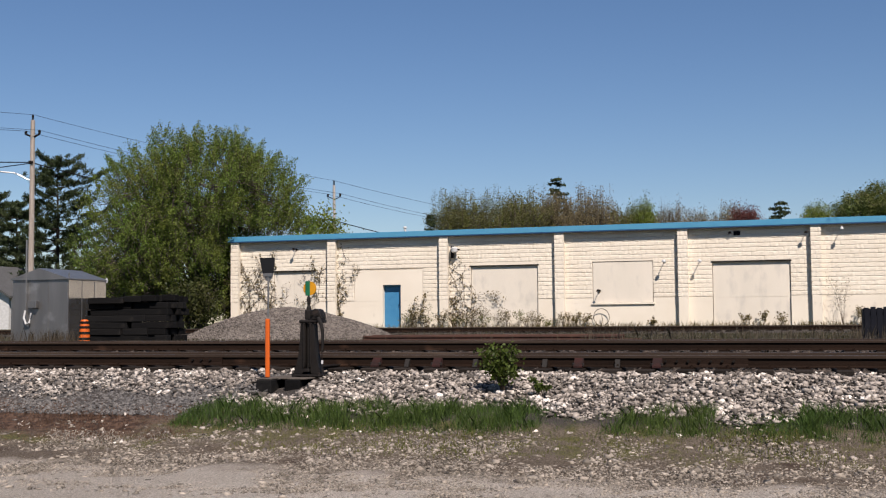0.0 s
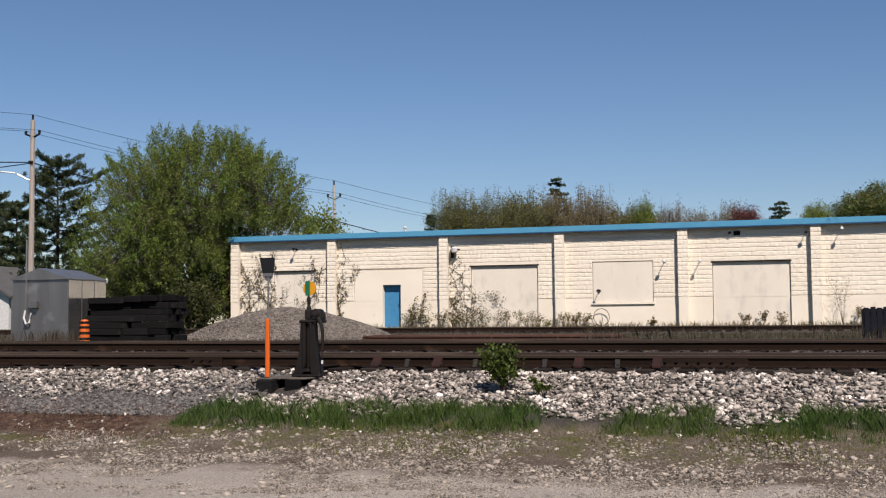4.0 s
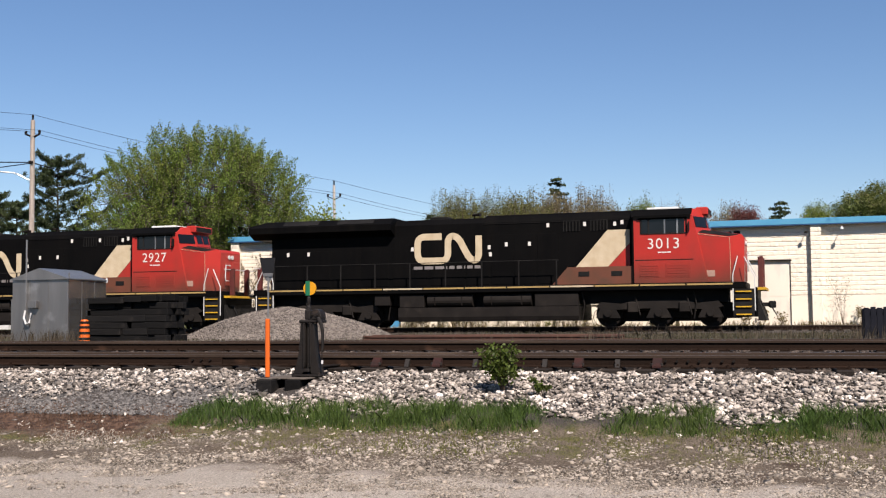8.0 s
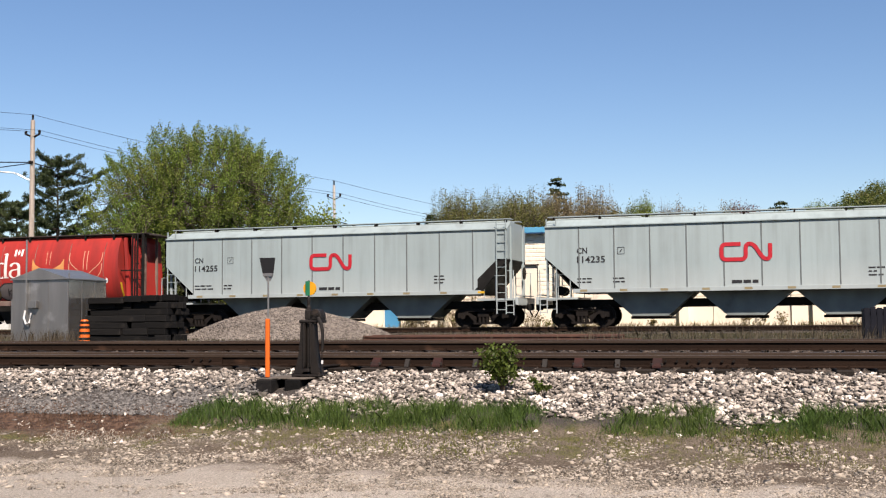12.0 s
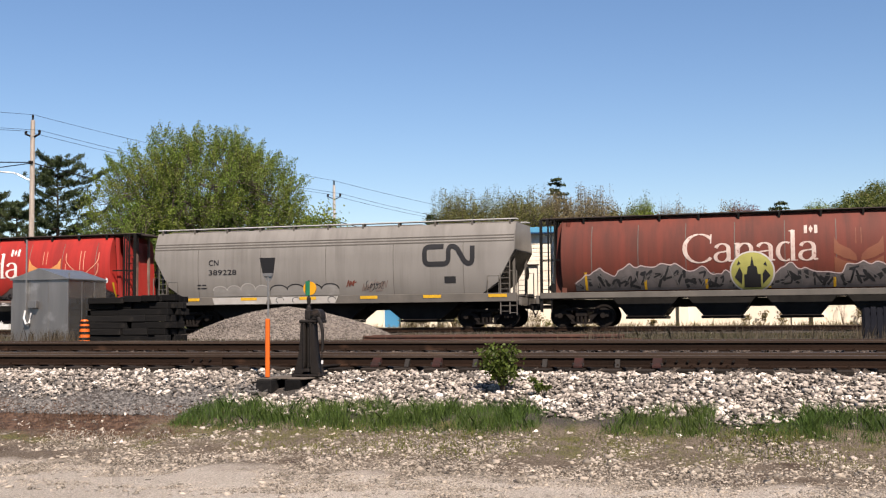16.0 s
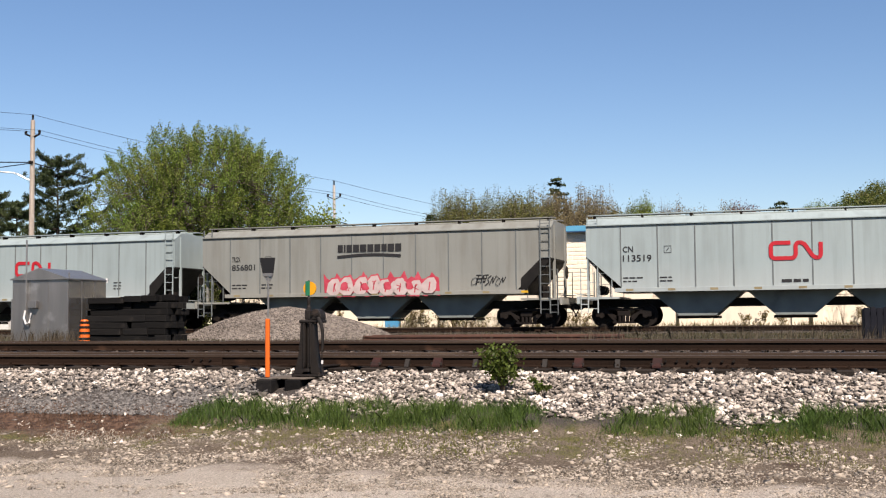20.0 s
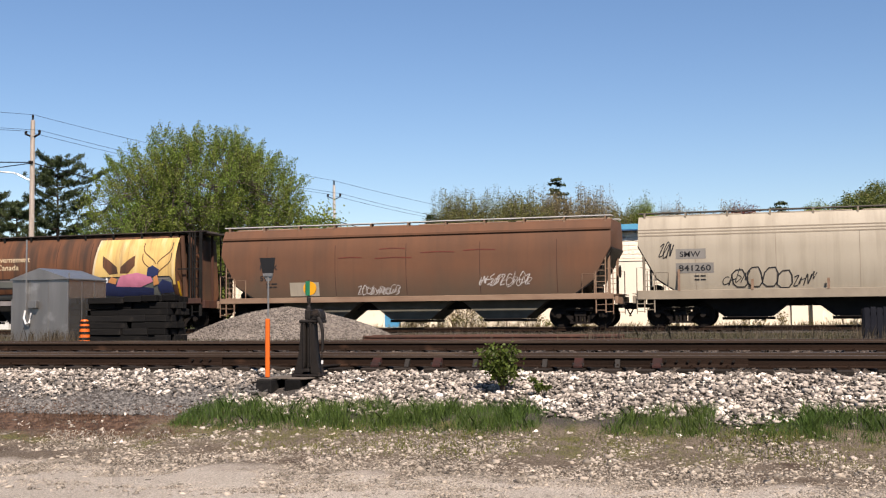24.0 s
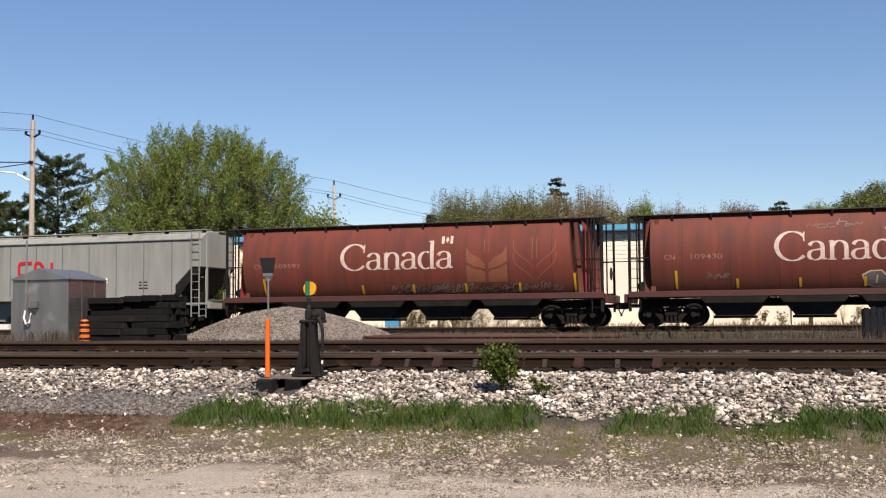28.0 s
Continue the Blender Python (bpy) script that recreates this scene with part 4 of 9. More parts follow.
    for tx, w, y0, y1 in ((-7.73, 0.25, 15.46, 16.9), (-7.47, 0.24, 15.6, 16.8), (-7.22, 0.25, 15.52, 16.9)):
        ob = new("footboard", mesh_of("footboard", boxed(-w / 2, w / 2, y0, y1, 0.0, 0.022, bevel=0.005), board))
        ob.matrix_basis = pose(tx, 0, 0.774, 0, 0, 0)
        tagged(ob, "weathered grey board on the headblock ties", "board", "boards under the switch stand")
    ob = new("headblock_tie", mesh_of("headblock_tie", boxed(-0.12, 0.12, 15.8, 17.1, -0.24, 0.0, bevel=0.014), TIMBER))
    ob.matrix_basis = pose(-7.0, 0, 0.772)
    tagged(ob, "long dark headblock tie under the switch stand", "railroad tie", "headblock ties")


switch_stand()


def marker_post():
    t = thing("marker_post", pose(-7.74, 15.6, 0.797), "orange marker post with black trapezoid sign", "marker post")
    part("sleeve", boxed(-0.03, 0.03, -0.03, 0.03, 0.0, 0.87, bevel=0.012), ORANGE, t, "bright orange plastic sleeve")
    part("post", tube(B(), [(0.01, 0, 0.0), (0.01, 0, 1.5)], 0.014, 8), ALU, t, "grey galvanised post")
    bm = prism(B(), [(-0.075, 1.545), (0.095, 1.545), (0.125, 1.775), (-0.125, 1.775)], "y", -0.02, 0.0)
    part("sign", bm, surface("matt_black_sign", (0.012, 0.012, 0.013), 0.5, grain=0.05, bump=0), t, "black trapezoid sign")
    bm = prism(B(), [(-0.065, 1.50), (0.085, 1.50), (0.095, 1.545), (-0.075, 1.545)], "y", -0.02, 0.0)
    s = part("sign_foot", bm, ALU, t, "silver lower strip")
    part("bracket", prism(B(), [(-0.02, 1.43), (0.04, 1.43), (0.08, 1.50), (-0.06, 1.50)], "y", 0.0, 0.012), ALU, t)


marker_post()


def unseen_backdrop():
    """An unseen, plain dark line of trees added behind the eye, for the metal sheets to mirror."""
    rng = random.Random(4)
    bm = B()
    x = -160.0
    top = []
    while x < 160:
        top.append((x, 7 + 4 * noise.noise((x * 0.07, 0, 0)) + rng.uniform(-0.8, 0.8)))
        x += 1.6
    prism(bm, [(-160.0, -0.2)] + top + [(158.4, -0.2)], "y", -62.0, -60.0)
    tagged(part("backdrop", bm, surface("dark_backdrop", (0.035, 0.045, 0.02), 0.95, second=(0.05, 0.06, 0.03), scale=0.4, grain=0.3)), "unseen dark backdrop of trees behind the road", "backdrop", kind="structure")


unseen_backdrop()


# ---------------------------------------------------------------- train
TRAIN_Y, TRAIN_Z = 48.27, 1.36
WHEELS = []      # (wheelset, place on its bogie, radius)
CARS = []        # (car, place along the track at the clip's start)


def run(t):
    """How far the train has come after t seconds."""
    if t < 7.5:
        return 18.15 * 7.5 - 18.42 * (7.5 - t)
    if t < 8.5:
        return 18.15 * t
    if t < 13.0:
        return 18.15 * t + 0.03 * (t - 8.5) ** 2
    return 18.15 * 13.0 + 0.03 * 4.5 ** 2 + 18.42 * (t - 13.0)


def wheelset_mesh(r, name="wheelset"):
    bm = B()
    prof = [(0.08, -0.85), (0.08, -0.82), (r * 0.28, -0.82), (r * 0.32, -0.79), (r * 0.78, -0.775), (r * 0.82, -0.815), (r, -0.815), (r, -0.72), (r + 0.028, -0.712), (r + 0.028, -0.685),
            (r * 0.84, -0.68), (r * 0.8, -0.74), (r * 0.3, -0.73), (r * 0.28, -0.68), (0.075, -0.68)]
    full = prof + [(a, -b) for a, b in reversed(prof)]
    lathe(bm, full, 24)
    bmesh.ops.rotate(bm, verts=bm.verts, matrix=Matrix.Rotation(radians(90), 3, "X"))
    return mesh_of(name, bm, STEEL)


def side_frame_mesh():
    bm = B()
    for s in (-1, 1):
        prism(bm, [(s * 1.12, 0.40), (s * 1.12, 0.60), (s * 0.66, 0.66), (s * 0.66, 0.52), (s * 0.8, 0.50), (s * 0.8, 0.40)], "y", -0.07, 0.07)
        prism(bm, [(s * 0.68, 0.64), (s * 0.30, 0.44), (s * 0.30, 0.30), (s * 0.68, 0.52)], "y", -0.06, 0.06)
        prism(bm, [(s * 0.66, 0.51), (s * 0.34, 0.16), (s * 0.30, 0.24), (s * 0.60, 0.60)], "y", -0.065, 0.065)
        tube(bm, [(s * 0.89, -0.12, 0.457), (s * 0.89, 0.05, 0.457)], 0.11, 12)
        for k in range(3):
            tube(bm, [(-0.16 + k * 0.16, s * 0.045, 0.2), (-0.16 + k * 0.16, s * 0.045, 0.42)], 0.06, 8)
    prism(bm, [(-0.8, 0.66), (0.8, 0.66), (0.7, 0.76), (-0.7, 0.76)], "y", -0.075, 0.075)
    prism(bm, [(-0.42, 0.12), (0.42, 0.12), (0.46, 0.2), (-0.46, 0.2)], "y", -0.08, 0.08)
    box(bm, -0.25, 0.25, -0.1, 0.05, 0.42, 0.62, bevel=0.02)
    return mesh_of("side_frame", bm, STEEL)


FREIGHT_WHEELSET = wheelset_mesh(0.457)
SIDE_FRAME = side_frame_mesh()
BOLSTER = mesh_of("bogie", box(boxed(-0.22, 0.22, -1.0, 1.0, 0.42, 0.66, bevel=0.03), -0.12, 0.12, -0.3, 0.3, 0.66, 0.78), STEEL)


BRAKE_BEAM = mesh_of("brake_beam", box(boxed(-0.62, -0.25, -0.6, 0.6, 0.18, 0.42, bevel=0.02), 0.25, 0.62, -0.6, 0.6, 0.18, 0.42, bevel=0.02), STEEL)


def bogie(car, u):
    b = part_on("bogie", BOLSTER, car, pose(u, 0, 0))
    for s in (-1, 1):
        part_on("side_frame", SIDE_FRAME, b, pose(0, s * 1.0, 0, 0, 0, 0 if s < 0 else 180))
    part_on("brake_beam", BRAKE_BEAM, b, pose(0, 0, 0))
    for dx in (-0.89, 0.89):
        w = part_on("wheelset", FREIGHT_WHEELSET, b, pose(dx, 0, 0.457))
        WHEELS.append((w, (dx, 0, 0.457), 0.457, car))
    return b


def coupler_mesh(sign):
    bm = B()
    box(bm, 0.0, 0.75, -0.07, 0.07, 0.76, 0.92, bevel=0.01)
    box(bm, -0.08, 0.2, -0.15, 0.15, 0.70, 0.98, bevel=0.04)
    tube(bm, [(0.12, -0.18, 0.82), (-0.02, -0.22, 0.55), (-0.1, -0.2, 0.42)], 0.028, 6)
    if sign < 0:
        for v in bm.verts:
            v.co.x *= -1
    return mesh_of("coupler", bm, BLACK)


COUPLER_A, COUPLER_B = coupler_mesh(1), coupler_mesh(-1)


def ladder(car, u0, u1, y, z0, z1, mat, rungs=9, name="ladder"):
    bm = B()
    for u in (u0, u1):
        box(bm, u - 0.022, u + 0.022, y - 0.02, y + 0.02, z0, z1)
    for i in range(rungs):
        z = z0 + (z1 - z0) * (i + 0.5) / rungs
        box(bm, u0, u1, y - 0.012, y + 0.012, z - 0.012, z + 0.012)
    return part(name, bm, mat, car)


def fitted(bm, w, h):
    xs, zs = [v.co.x for v in bm.verts], [v.co.z for v in bm.verts]
    x0, z0 = min(xs), min(zs)
    fx, fz = w / (max(xs) - x0), h / (max(zs) - z0)
    for v in bm.verts:
        v.co.x, v.co.z = (v.co.x - x0) * fx, (v.co.z - z0) * fz
    return bm


def noodle(w, h, width):
    """The railway's emblem as one bent ribbon."""
    pts = [(0.40 * w, h), (0.0, h), (0.0, 0.0), (0.50 * w, 0.0), (0.50 * w, h), (0.66 * w, h), (0.86 * w, 0.0), (w, 0.0), (w, h)]
    return stroke(B(), rounded(pts, 0.32 * h, 5), width)


def bars(bm, x, z, widths, h, gap=0.06):
    for wd in widths:
        flat(bm, [(x, z), (x + wd, z), (x + wd, z + h), (x, z + h)])
        x += wd + gap
    return bm


def sine_band(rng, n, w, h, tilt=0.15):
    """Rounded, leaning letter-like blocks side by side."""
    out = []
    step = w / n
    for i in range(n):
        x0 = i * step
        hh = h * rng.uniform(0.75, 1.05)
        lo = h * rng.uniform(-0.05, 0.08)
        s = rng.uniform(-tilt, tilt) * h
        c = 0.25 * step
        out.append([(x0 + c, lo), (x0 + step * 0.9 - c * 0.5, lo), (x0 + step * 1.02, lo + hh * 0.25), (x0 + step * 0.92 + s, lo + hh * 0.7), (x0 + step * 0.75 + s, lo + hh),
                    (x0 + step * 0.3 + s, lo + hh * 0.97), (x0 + s, lo + hh * 0.72), (x0 - step * 0.02, lo + hh * 0.2)])
    return out


def graffiti(body, side_y, u, z, w, h, n, fills, edge, seed, steps, inner=True):
    """Spray-painted block shapes: a dark backing outline, filled blocks and strokes."""
    rng = random.Random(seed)
    shapes = sine_band(rng, n, w, h)
    for i, s in enumerate(shapes):
        cx, cz = sum(p[0] for p in s) / len(s), sum(p[1] for p in s) / len(s)
        part("graffiti_outline", lay_on(flat(B(), [(cx + (p[0] - cx) * 1.16 + 0.0, cz + (p[1] - cz) * 1.16) for p in s]), u, z, side_y, 0.009 + 0.001 * (i % 2), steps), edge, body)
    for i, s in enumerate(shapes):
        part("graffiti_fill", lay_on(flat(B(), s), u, z, side_y, 0.016, steps), fills[i % len(fills)], body)
    if inner:
        for s in shapes:
            bm = B()
            a, b = rng.choice(s), rng.choice(s)
            cx, cz = sum(p[0] for p in s) / len(s), sum(p[1] for p in s) / len(s)
            q = ((a[0] + cx) / 2, (a[1] + cz) / 2)
            r = ((b[0] + cx) / 2, (b[1] + cz) / 2)
            if (Vector(q) - Vector(r)).length > 0.08:
                stroke(bm, [q, (cx + rng.uniform(-.05, .05), cz), r], 0.045)
            stroke(bm, [(cx - 0.03, cz - h * 0.25), (cx + 0.02, cz + h * 0.2)], 0.05)
            part("graffiti_stroke", lay_on(bm, u, z, side_y, 0.022, steps), edge, body)


def mass_graffiti(body, side_y, u, z, w, h, fill, line, ink, seed, steps, curve=0.16):
    """A long jagged sprayed mass with a bright upper outline and dark strokes on it."""
    rng = random.Random(seed)
    n = max(6, int(w / 0.15))
    tops = []
    v = 0.75
    for i in range(n + 1):
        if i % 4 == 0:
            v = rng.uniform(0.62, 0.95)
        v = min(1.0, max(0.5, v + rng.uniform(-0.12, 0.12)))
        e = min(1.0, 0.35 + 0.65 * min(i, n - i) / (0.12 * n))
        tops.append(h * v * e)
    bm = B()
    lo = [bm.verts.new((w * i / n, 0, 0)) for i in range(n + 1)]
    hi = [bm.verts.new((w * i / n, 0, tops[i])) for i in range(n + 1)]
    for i in range(n):
        bm.faces.new((lo[i], lo[i + 1], hi[i + 1], hi[i]))
    part("graffiti_fill", lay_on(bm, u, z, side_y, 0.014, steps), fill, body)
    part("graffiti_outline", lay_on(stroke(B(), rounded([(w * i / n, tops[i]) for i in range(n + 1)], 0.08, 2), 0.042), u, z, side_y, 0.022, steps), line, body)
    k = int(w / 0.27)
    for i in range(k):
        x0 = w * (i + 0.2) / k
        hh = tops[min(n, int(n * (i + 0.5) / k))]
        pts = [(x0 + rng.uniform(-0.05, 0.45), hh * rng.uniform(0.08, 0.92)) for _ in range(rng.randint(3, 5))]
        part("graffiti_stroke", lay_on(stroke(B(), rounded(pts, 0.1, 2), rng.uniform(0.05, 0.13)), u, z, side_y, 0.018 + 0.001 * (i % 2), steps), ink, body)
        pts = [(x0 + rng.uniform(-0.1, 0.35), hh * rng.uniform(0.1, 0.95)) for _ in range(3)]
        part("graffiti_highlight", lay_on(stroke(B(), rounded(pts, 0.1, 2), rng.uniform(0.02, 0.05)), u, z, side_y, 0.021, steps), surface("dull_silver_spray", (0.15, 0.14, 0.135), 0.6, grain=0.1, bump=0), body)


LETTER_LINES = [[(0.0, 0.1), (0.3, 1.0), (0.5, 0.2), (0.8, 0.9)], [(0.9, 0.8), (0.4, 1.0), (0.1, 0.5), (0.4, 0.0), (1.0, 0.2)], [(0.2, 1.0), (0.1, 0.0), (0.9, 0.5), (0.2, 0.6)], [(0.0, 0.9), (0.7, 1.0), (0.2, 0.0), (0.9, 0.1)],
                [(0.1, 0.0), (0.2, 1.0), (0.8, 0.1), (0.9, 0.9)], [(0.8, 1.0), (0.2, 0.7), (0.8, 0.35), (0.1, 0.0)], [(0.3, 1.0), (0.3, 0.0), (0.1, 0.55), (1.0, 0.7)]]


def scribble(body, side_y, u, z, w, h, mat, seed, steps, width=0.035, n=7):
    """A sprayed tag: angular leaning strokes run into one another."""
    rng = random.Random(seed)
    bm = B()
    last = None
    for i in range(n):
        tall = rng.uniform(0.6, 1.1)
        drop = rng.uniform(-0.1, 0.15) * h
        line = []
        for a, b in LETTER_LINES[rng.randrange(len(LETTER_LINES))]:
            zz = drop + h * tall * b * rng.uniform(0.85, 1.1)
            line.append(((i + a * 1.15) * w / n + 0.3 * zz, zz))
        if last and rng.random() < 0.5:
            line.insert(0, last)
        last = line[-1]
        stroke(bm, rounded(line, 0.09, 3), width * rng.uniform(0.7, 1.25))
    part("graffiti_tag", lay_on(bm, u, z, side_y, 0.012, steps), mat, body)


def bubble_graffiti(body, side_y, u, z, w, h, n, fill, line, seed, steps, sill_y=1.58, sill=(1.10, 1.40)):
    """Rounded sprayed bubbles in a row, with a scalloped outline, running down over the sill."""
    rng = random.Random(seed)
    top = []
    for i in range(n):
        tall = h * rng.uniform(0.72, 1.0)
        for j in range(9):
            a = math.pi * (1 - j / 8)
            top.append((w * (i + 0.5 + 0.5 * math.cos(a)) / n, tall * (0.55 + 0.45 * math.sin(a))))
    bm = B()
    for (x0, z0), (x1, z1) in zip(top, top[1:]):
        if x1 - x0 > 1e-4:
            flat(bm, [(x0, 0), (x1, 0), (x1, z1), (x0, z0)])
    part("graffiti_fill", lay_on(bm, u, z, side_y, 0.012, steps), fill, body)
    part("graffiti_outline", lay_on(stroke(B(), top, 0.045), u, z, side_y, 0.020, steps), line, body)
    part("graffiti_fill", lay_on(flat(B(), [(0.1, sill[0]), (w - 0.15, sill[0]), (w, sill[1]), (0, sill[1])]), u, 0, lambda q: sill_y, 0.004), PALE_SPRAY, body, "pale spray over the sill")
    lower = B()
    for i in range(n):
        c = w * (i + rng.uniform(0.3, 0.7)) / n
        r = rng.uniform(0.09, 0.14)
        stroke(lower, [(c + r * 1.4 * math.cos(q * 0.7), 0.5 * (sill[0] + sill[1]) + r * math.sin(q * 0.7)) for q in range(7)], 0.03)
    part("graffiti_outline", lay_on(lower, u, 0, lambda q: sill_y, 0.008), line, body)


def wheat(body, side_y, u, z, s, h, solid, line, steps):
    """Two stylised ears: one filled, one in outline."""
    for m in (-1, 1):
        for leaf in ([(0.035, -0.05), (0.035, 0.28), (0.10, 0.36), (0.28, 0.42), (0.455, 0.56), (0.455, -0.05)], [(0.035, 0.40), (0.05, 0.60), (0.16, 0.78), (0.36, 0.95), (0.455, 1.18), (0.46, 0.66), (0.28, 0.50)]):
            pts = [(m * q * s, r * h) for q, r in leaf]
            part("wheat_emblem", lay_on(flat(B(), pts[::m]), u, z, side_y, 0.008, steps), solid, body)
        part("wheat_outline", lay_on(stroke(B(), [(m * 0.05 * s, 0.95 * h), (m * 0.05 * s, 1.45 * h)], 0.03), u, z, side_y, 0.008, steps), line, body)
    c = 1.06 * s
    for m in (-1, 1):
        for lo, hi in ((0.0, 0.5), (0.42, 0.92)):
            pts = [(c + m * 0.04 * s, lo * h), (c + m * 0.07 * s, (lo + 0.12) * h), (c + m * 0.46 * s, (hi + 0.08) * h), (c + m * 0.46 * s, (hi + 0.45) * h)]
            part("wheat_outline", lay_on(stroke(B(), rounded(pts, 0.2 * s), 0.04), u, z, side_y, 0.008, steps), line, body)
        part("wheat_outline", lay_on(stroke(B(), [(c + m * 0.05 * s, 0.7 * h), (c + m * 0.05 * s, 1.45 * h)], 0.04), u, z, side_y, 0.008, steps), line, body)


def side_barrel(z):
    return 1.56 * math.sqrt(max(0.02, 1 - ((z - 2.85) / 2.06) ** 2))


def side_curved(z):
    if z < 2.7:
        return 1.56 * math.sqrt(1 - 0.24 * ((2.7 - z) / 1.4) ** 2)
    return 1.56 * math.sqrt(1 - 0.72 * (max(0.0, z - 3.1) / 1.75) ** 2)


def side_flat(z):
    return 1.56 if z < 4.12 else 1.56 - 1.9 * (z - 4.12)


def solid_of(side_y, z0, z1, u0, u1, n=16):
    zs = [z0 + (z1 - z0) * i / n for i in range(n + 1)]
    poly = [(-side_y(z), z) for z in zs] + [(side_y(z), z) for z in reversed(zs)]
    return prism(B(), poly, "x", u0, u1)


def under_frame(car, L, sill_mat, bays, bay_mat, z_top, half=0.95, truck_in=2.4, bay_w=2.7, bay_low=0.30, foot=0.72):
    part("centre_sill", boxed(0.75, L - 0.75, -0.33, 0.33, 0.78, 1.12), BLACK, car)
    bogie(car, truck_in - 0.32)
    bogie(car, L - truck_in + 0.52)
    part_on("coupler", COUPLER_A, car, pose(0.06, 0, 0))
    part_on("coupler", COUPLER_B, car, pose(L - 0.06, 0, 0))
    for b in bays:
        bm = prism(B(), [(b - bay_w / 2, z_top), (b + bay_w / 2, z_top), (b + foot, bay_low + 0.12), (b - foot, bay_low + 0.12)], "y", -half, half)
        h = part("hopper_bay", bm, bay_mat, car)
        part("outlet_gate", boxed(b - foot - 0.1, b + foot + 0.1, -half * 0.8, half * 0.8, bay_low, bay_low + 0.11, bevel=0.015), BLACK, h)
        part("gate_shaft", tube(B(), [(b - 0.75, -half - 0.1, bay_low + 0.1), (b + 0.75, -half - 0.1, bay_low + 0.1)], 0.025, 6), STEEL, h)


def car_thing(k, rear, L, label, name="covered_hopper", category="hopper car"):
    MARK_SHIFT[0] = 0.0 if k < 4 else 0.2 if k == 4 else 0.36
    rear = rear - MARK_SHIFT[0]
    car = thing(name, pose(rear, TRAIN_Y, TRAIN_Z), label, category, "freight train")
    CARS.append((car, rear))
    return car


def end_gear(car, L, mat, rail_mat, ladder_z=4.45, side=1.52, frames=True, out=0.0):
    """Platforms, ladders, grab frames and brake gear at both ends."""
    for s, a in ((1, 0.0), (-1, L)):
        def U(d):
            return a + s * d
        u = sorted((U(0.42), U(2.05)))
        part("end_platform", boxed(u[0], u[1], -side, side, 1.12, 1.2), mat, car)
        u = sorted((U(0.30), U(0.42)))
        part("end_sill", boxed(u[0], u[1], -side, side, 0.92, 1.24, bevel=0.015), mat, car)
        for y in (-side, side):
            if frames:
                ladder(car, *sorted((U(0.78), U(1.18))), y + (math.copysign(out, y) if s < 0 else 0.0), 0.55, ladder_z, rail_mat, 11)
                bm = B()
                tube(bm, [(U(0.48), y, 0.5), (U(0.48), y, 2.35), (U(0.74), y, 2.35)], 0.022, 6)
                tube(bm, [(U(1.25), y, 1.2), (U(1.25), y, 2.15), (U(1.75), y, 2.15), (U(1.75), y, 1.2)], 0.022, 6)
                for z in (0.6, 0.9):
                    tube(bm, [(U(0.48), y, z), (U(0.78), y, z)], 0.018, 6)
                part("grab_frame", bm, rail_mat, car)
        for y in (-1.05, 1.05):
            part("end_post", boxed(*sorted((U(0.66), U(0.76))), y - 0.05, y + 0.05, 1.2, 4.25), mat, car)
        part("crossover_step", boxed(*sorted((U(0.25), U(0.52))), -1.2, 1.2, 1.30, 1.33), rail_mat, car)
        part("uncoupling_lever", tube(B(), [(U(0.28), -1.4, 0.9), (U(0.2), -0.4, 0.88), (U(0.12), 0.0, 0.95)], 0.018, 6), STEEL, car)
    wh = part("brake_wheel", lathe(B(), [(0.26, -0.02), (0.28, 0.0), (0.26, 0.02), (0.05, 0.02), (0.05, -0.02)], 18), STEEL, car)
    wh.matrix_basis = pose(L - 0.5, 0.45, 2.3, 0, 90, 0)
    part("air_reservoir", tube(B(), [(1.1, -0.35, 1.5), (1.1, 0.6, 1.5)], 0.2, 12), STEEL, car)
    part("brake_valve", boxed(L - 1.45, L - 1.05, -0.9, -0.3, 1.2, 1.7, bevel=0.03), STEEL, car)


def roof_gear(car, u0, u1, z, y, mat, bracket_mat, hatch_mat, brackets=11, lift=0.10):
    r = part("running_board", boxed(u0, u1, -y - 0.24, -y + 0.24, z + lift, z + lift + 0.035), mat, car)
    part("running_board", boxed(u0, u1, y - 0.24, y + 0.24, z + lift, z + lift + 0.035), mat, car)
    for i in range(brackets):
        u = u0 + 0.25 + (u1 - u0 - 0.5) * i / (brackets - 1)
        part("bracket", prism(B(), [(-y - 0.26, z + lift), (-y + 0.1, z + lift), (-y - 0.14, z - 0.16), (-y - 0.22, z - 0.16)], "x", u - 0.035, u + 0.035), bracket_mat, r)
    n = 4
    for i in range(n):
        u = u0 + (u1 - u0) * (i + 0.5) / n
        part("roof_hatch", boxed(u - (u1 - u0) / n * 0.46, u + (u1 - u0) / n * 0.46, -0.4, 0.4, z - 0.02, z + 0.12, bevel=0.03), hatch_mat, car)


def word_parts(body, text, u, z, w, h, mat, side_y, steps=0, thick=0.0, name="lettering"):
    part(name, lay_on(fitted(letters(text, 1.0, 1.0, thick), w, h), u, z, side_y, 0.014, steps), mat, body)


def small_print(body, side_y, u, z, mat, seed, steps=0, rows=3, w=0.9):
    rng = random.Random(seed)
    bm = B()
    for r in range(rows):
        bars(bm, u, z - r * 0.14, [rng.uniform(0.12, 0.3) for _ in range(int(w / 0.28))], 0.055, 0.05)
    part("small_print", lay_on(bm, 0, 0, side_y, 0.010, steps), mat, body)


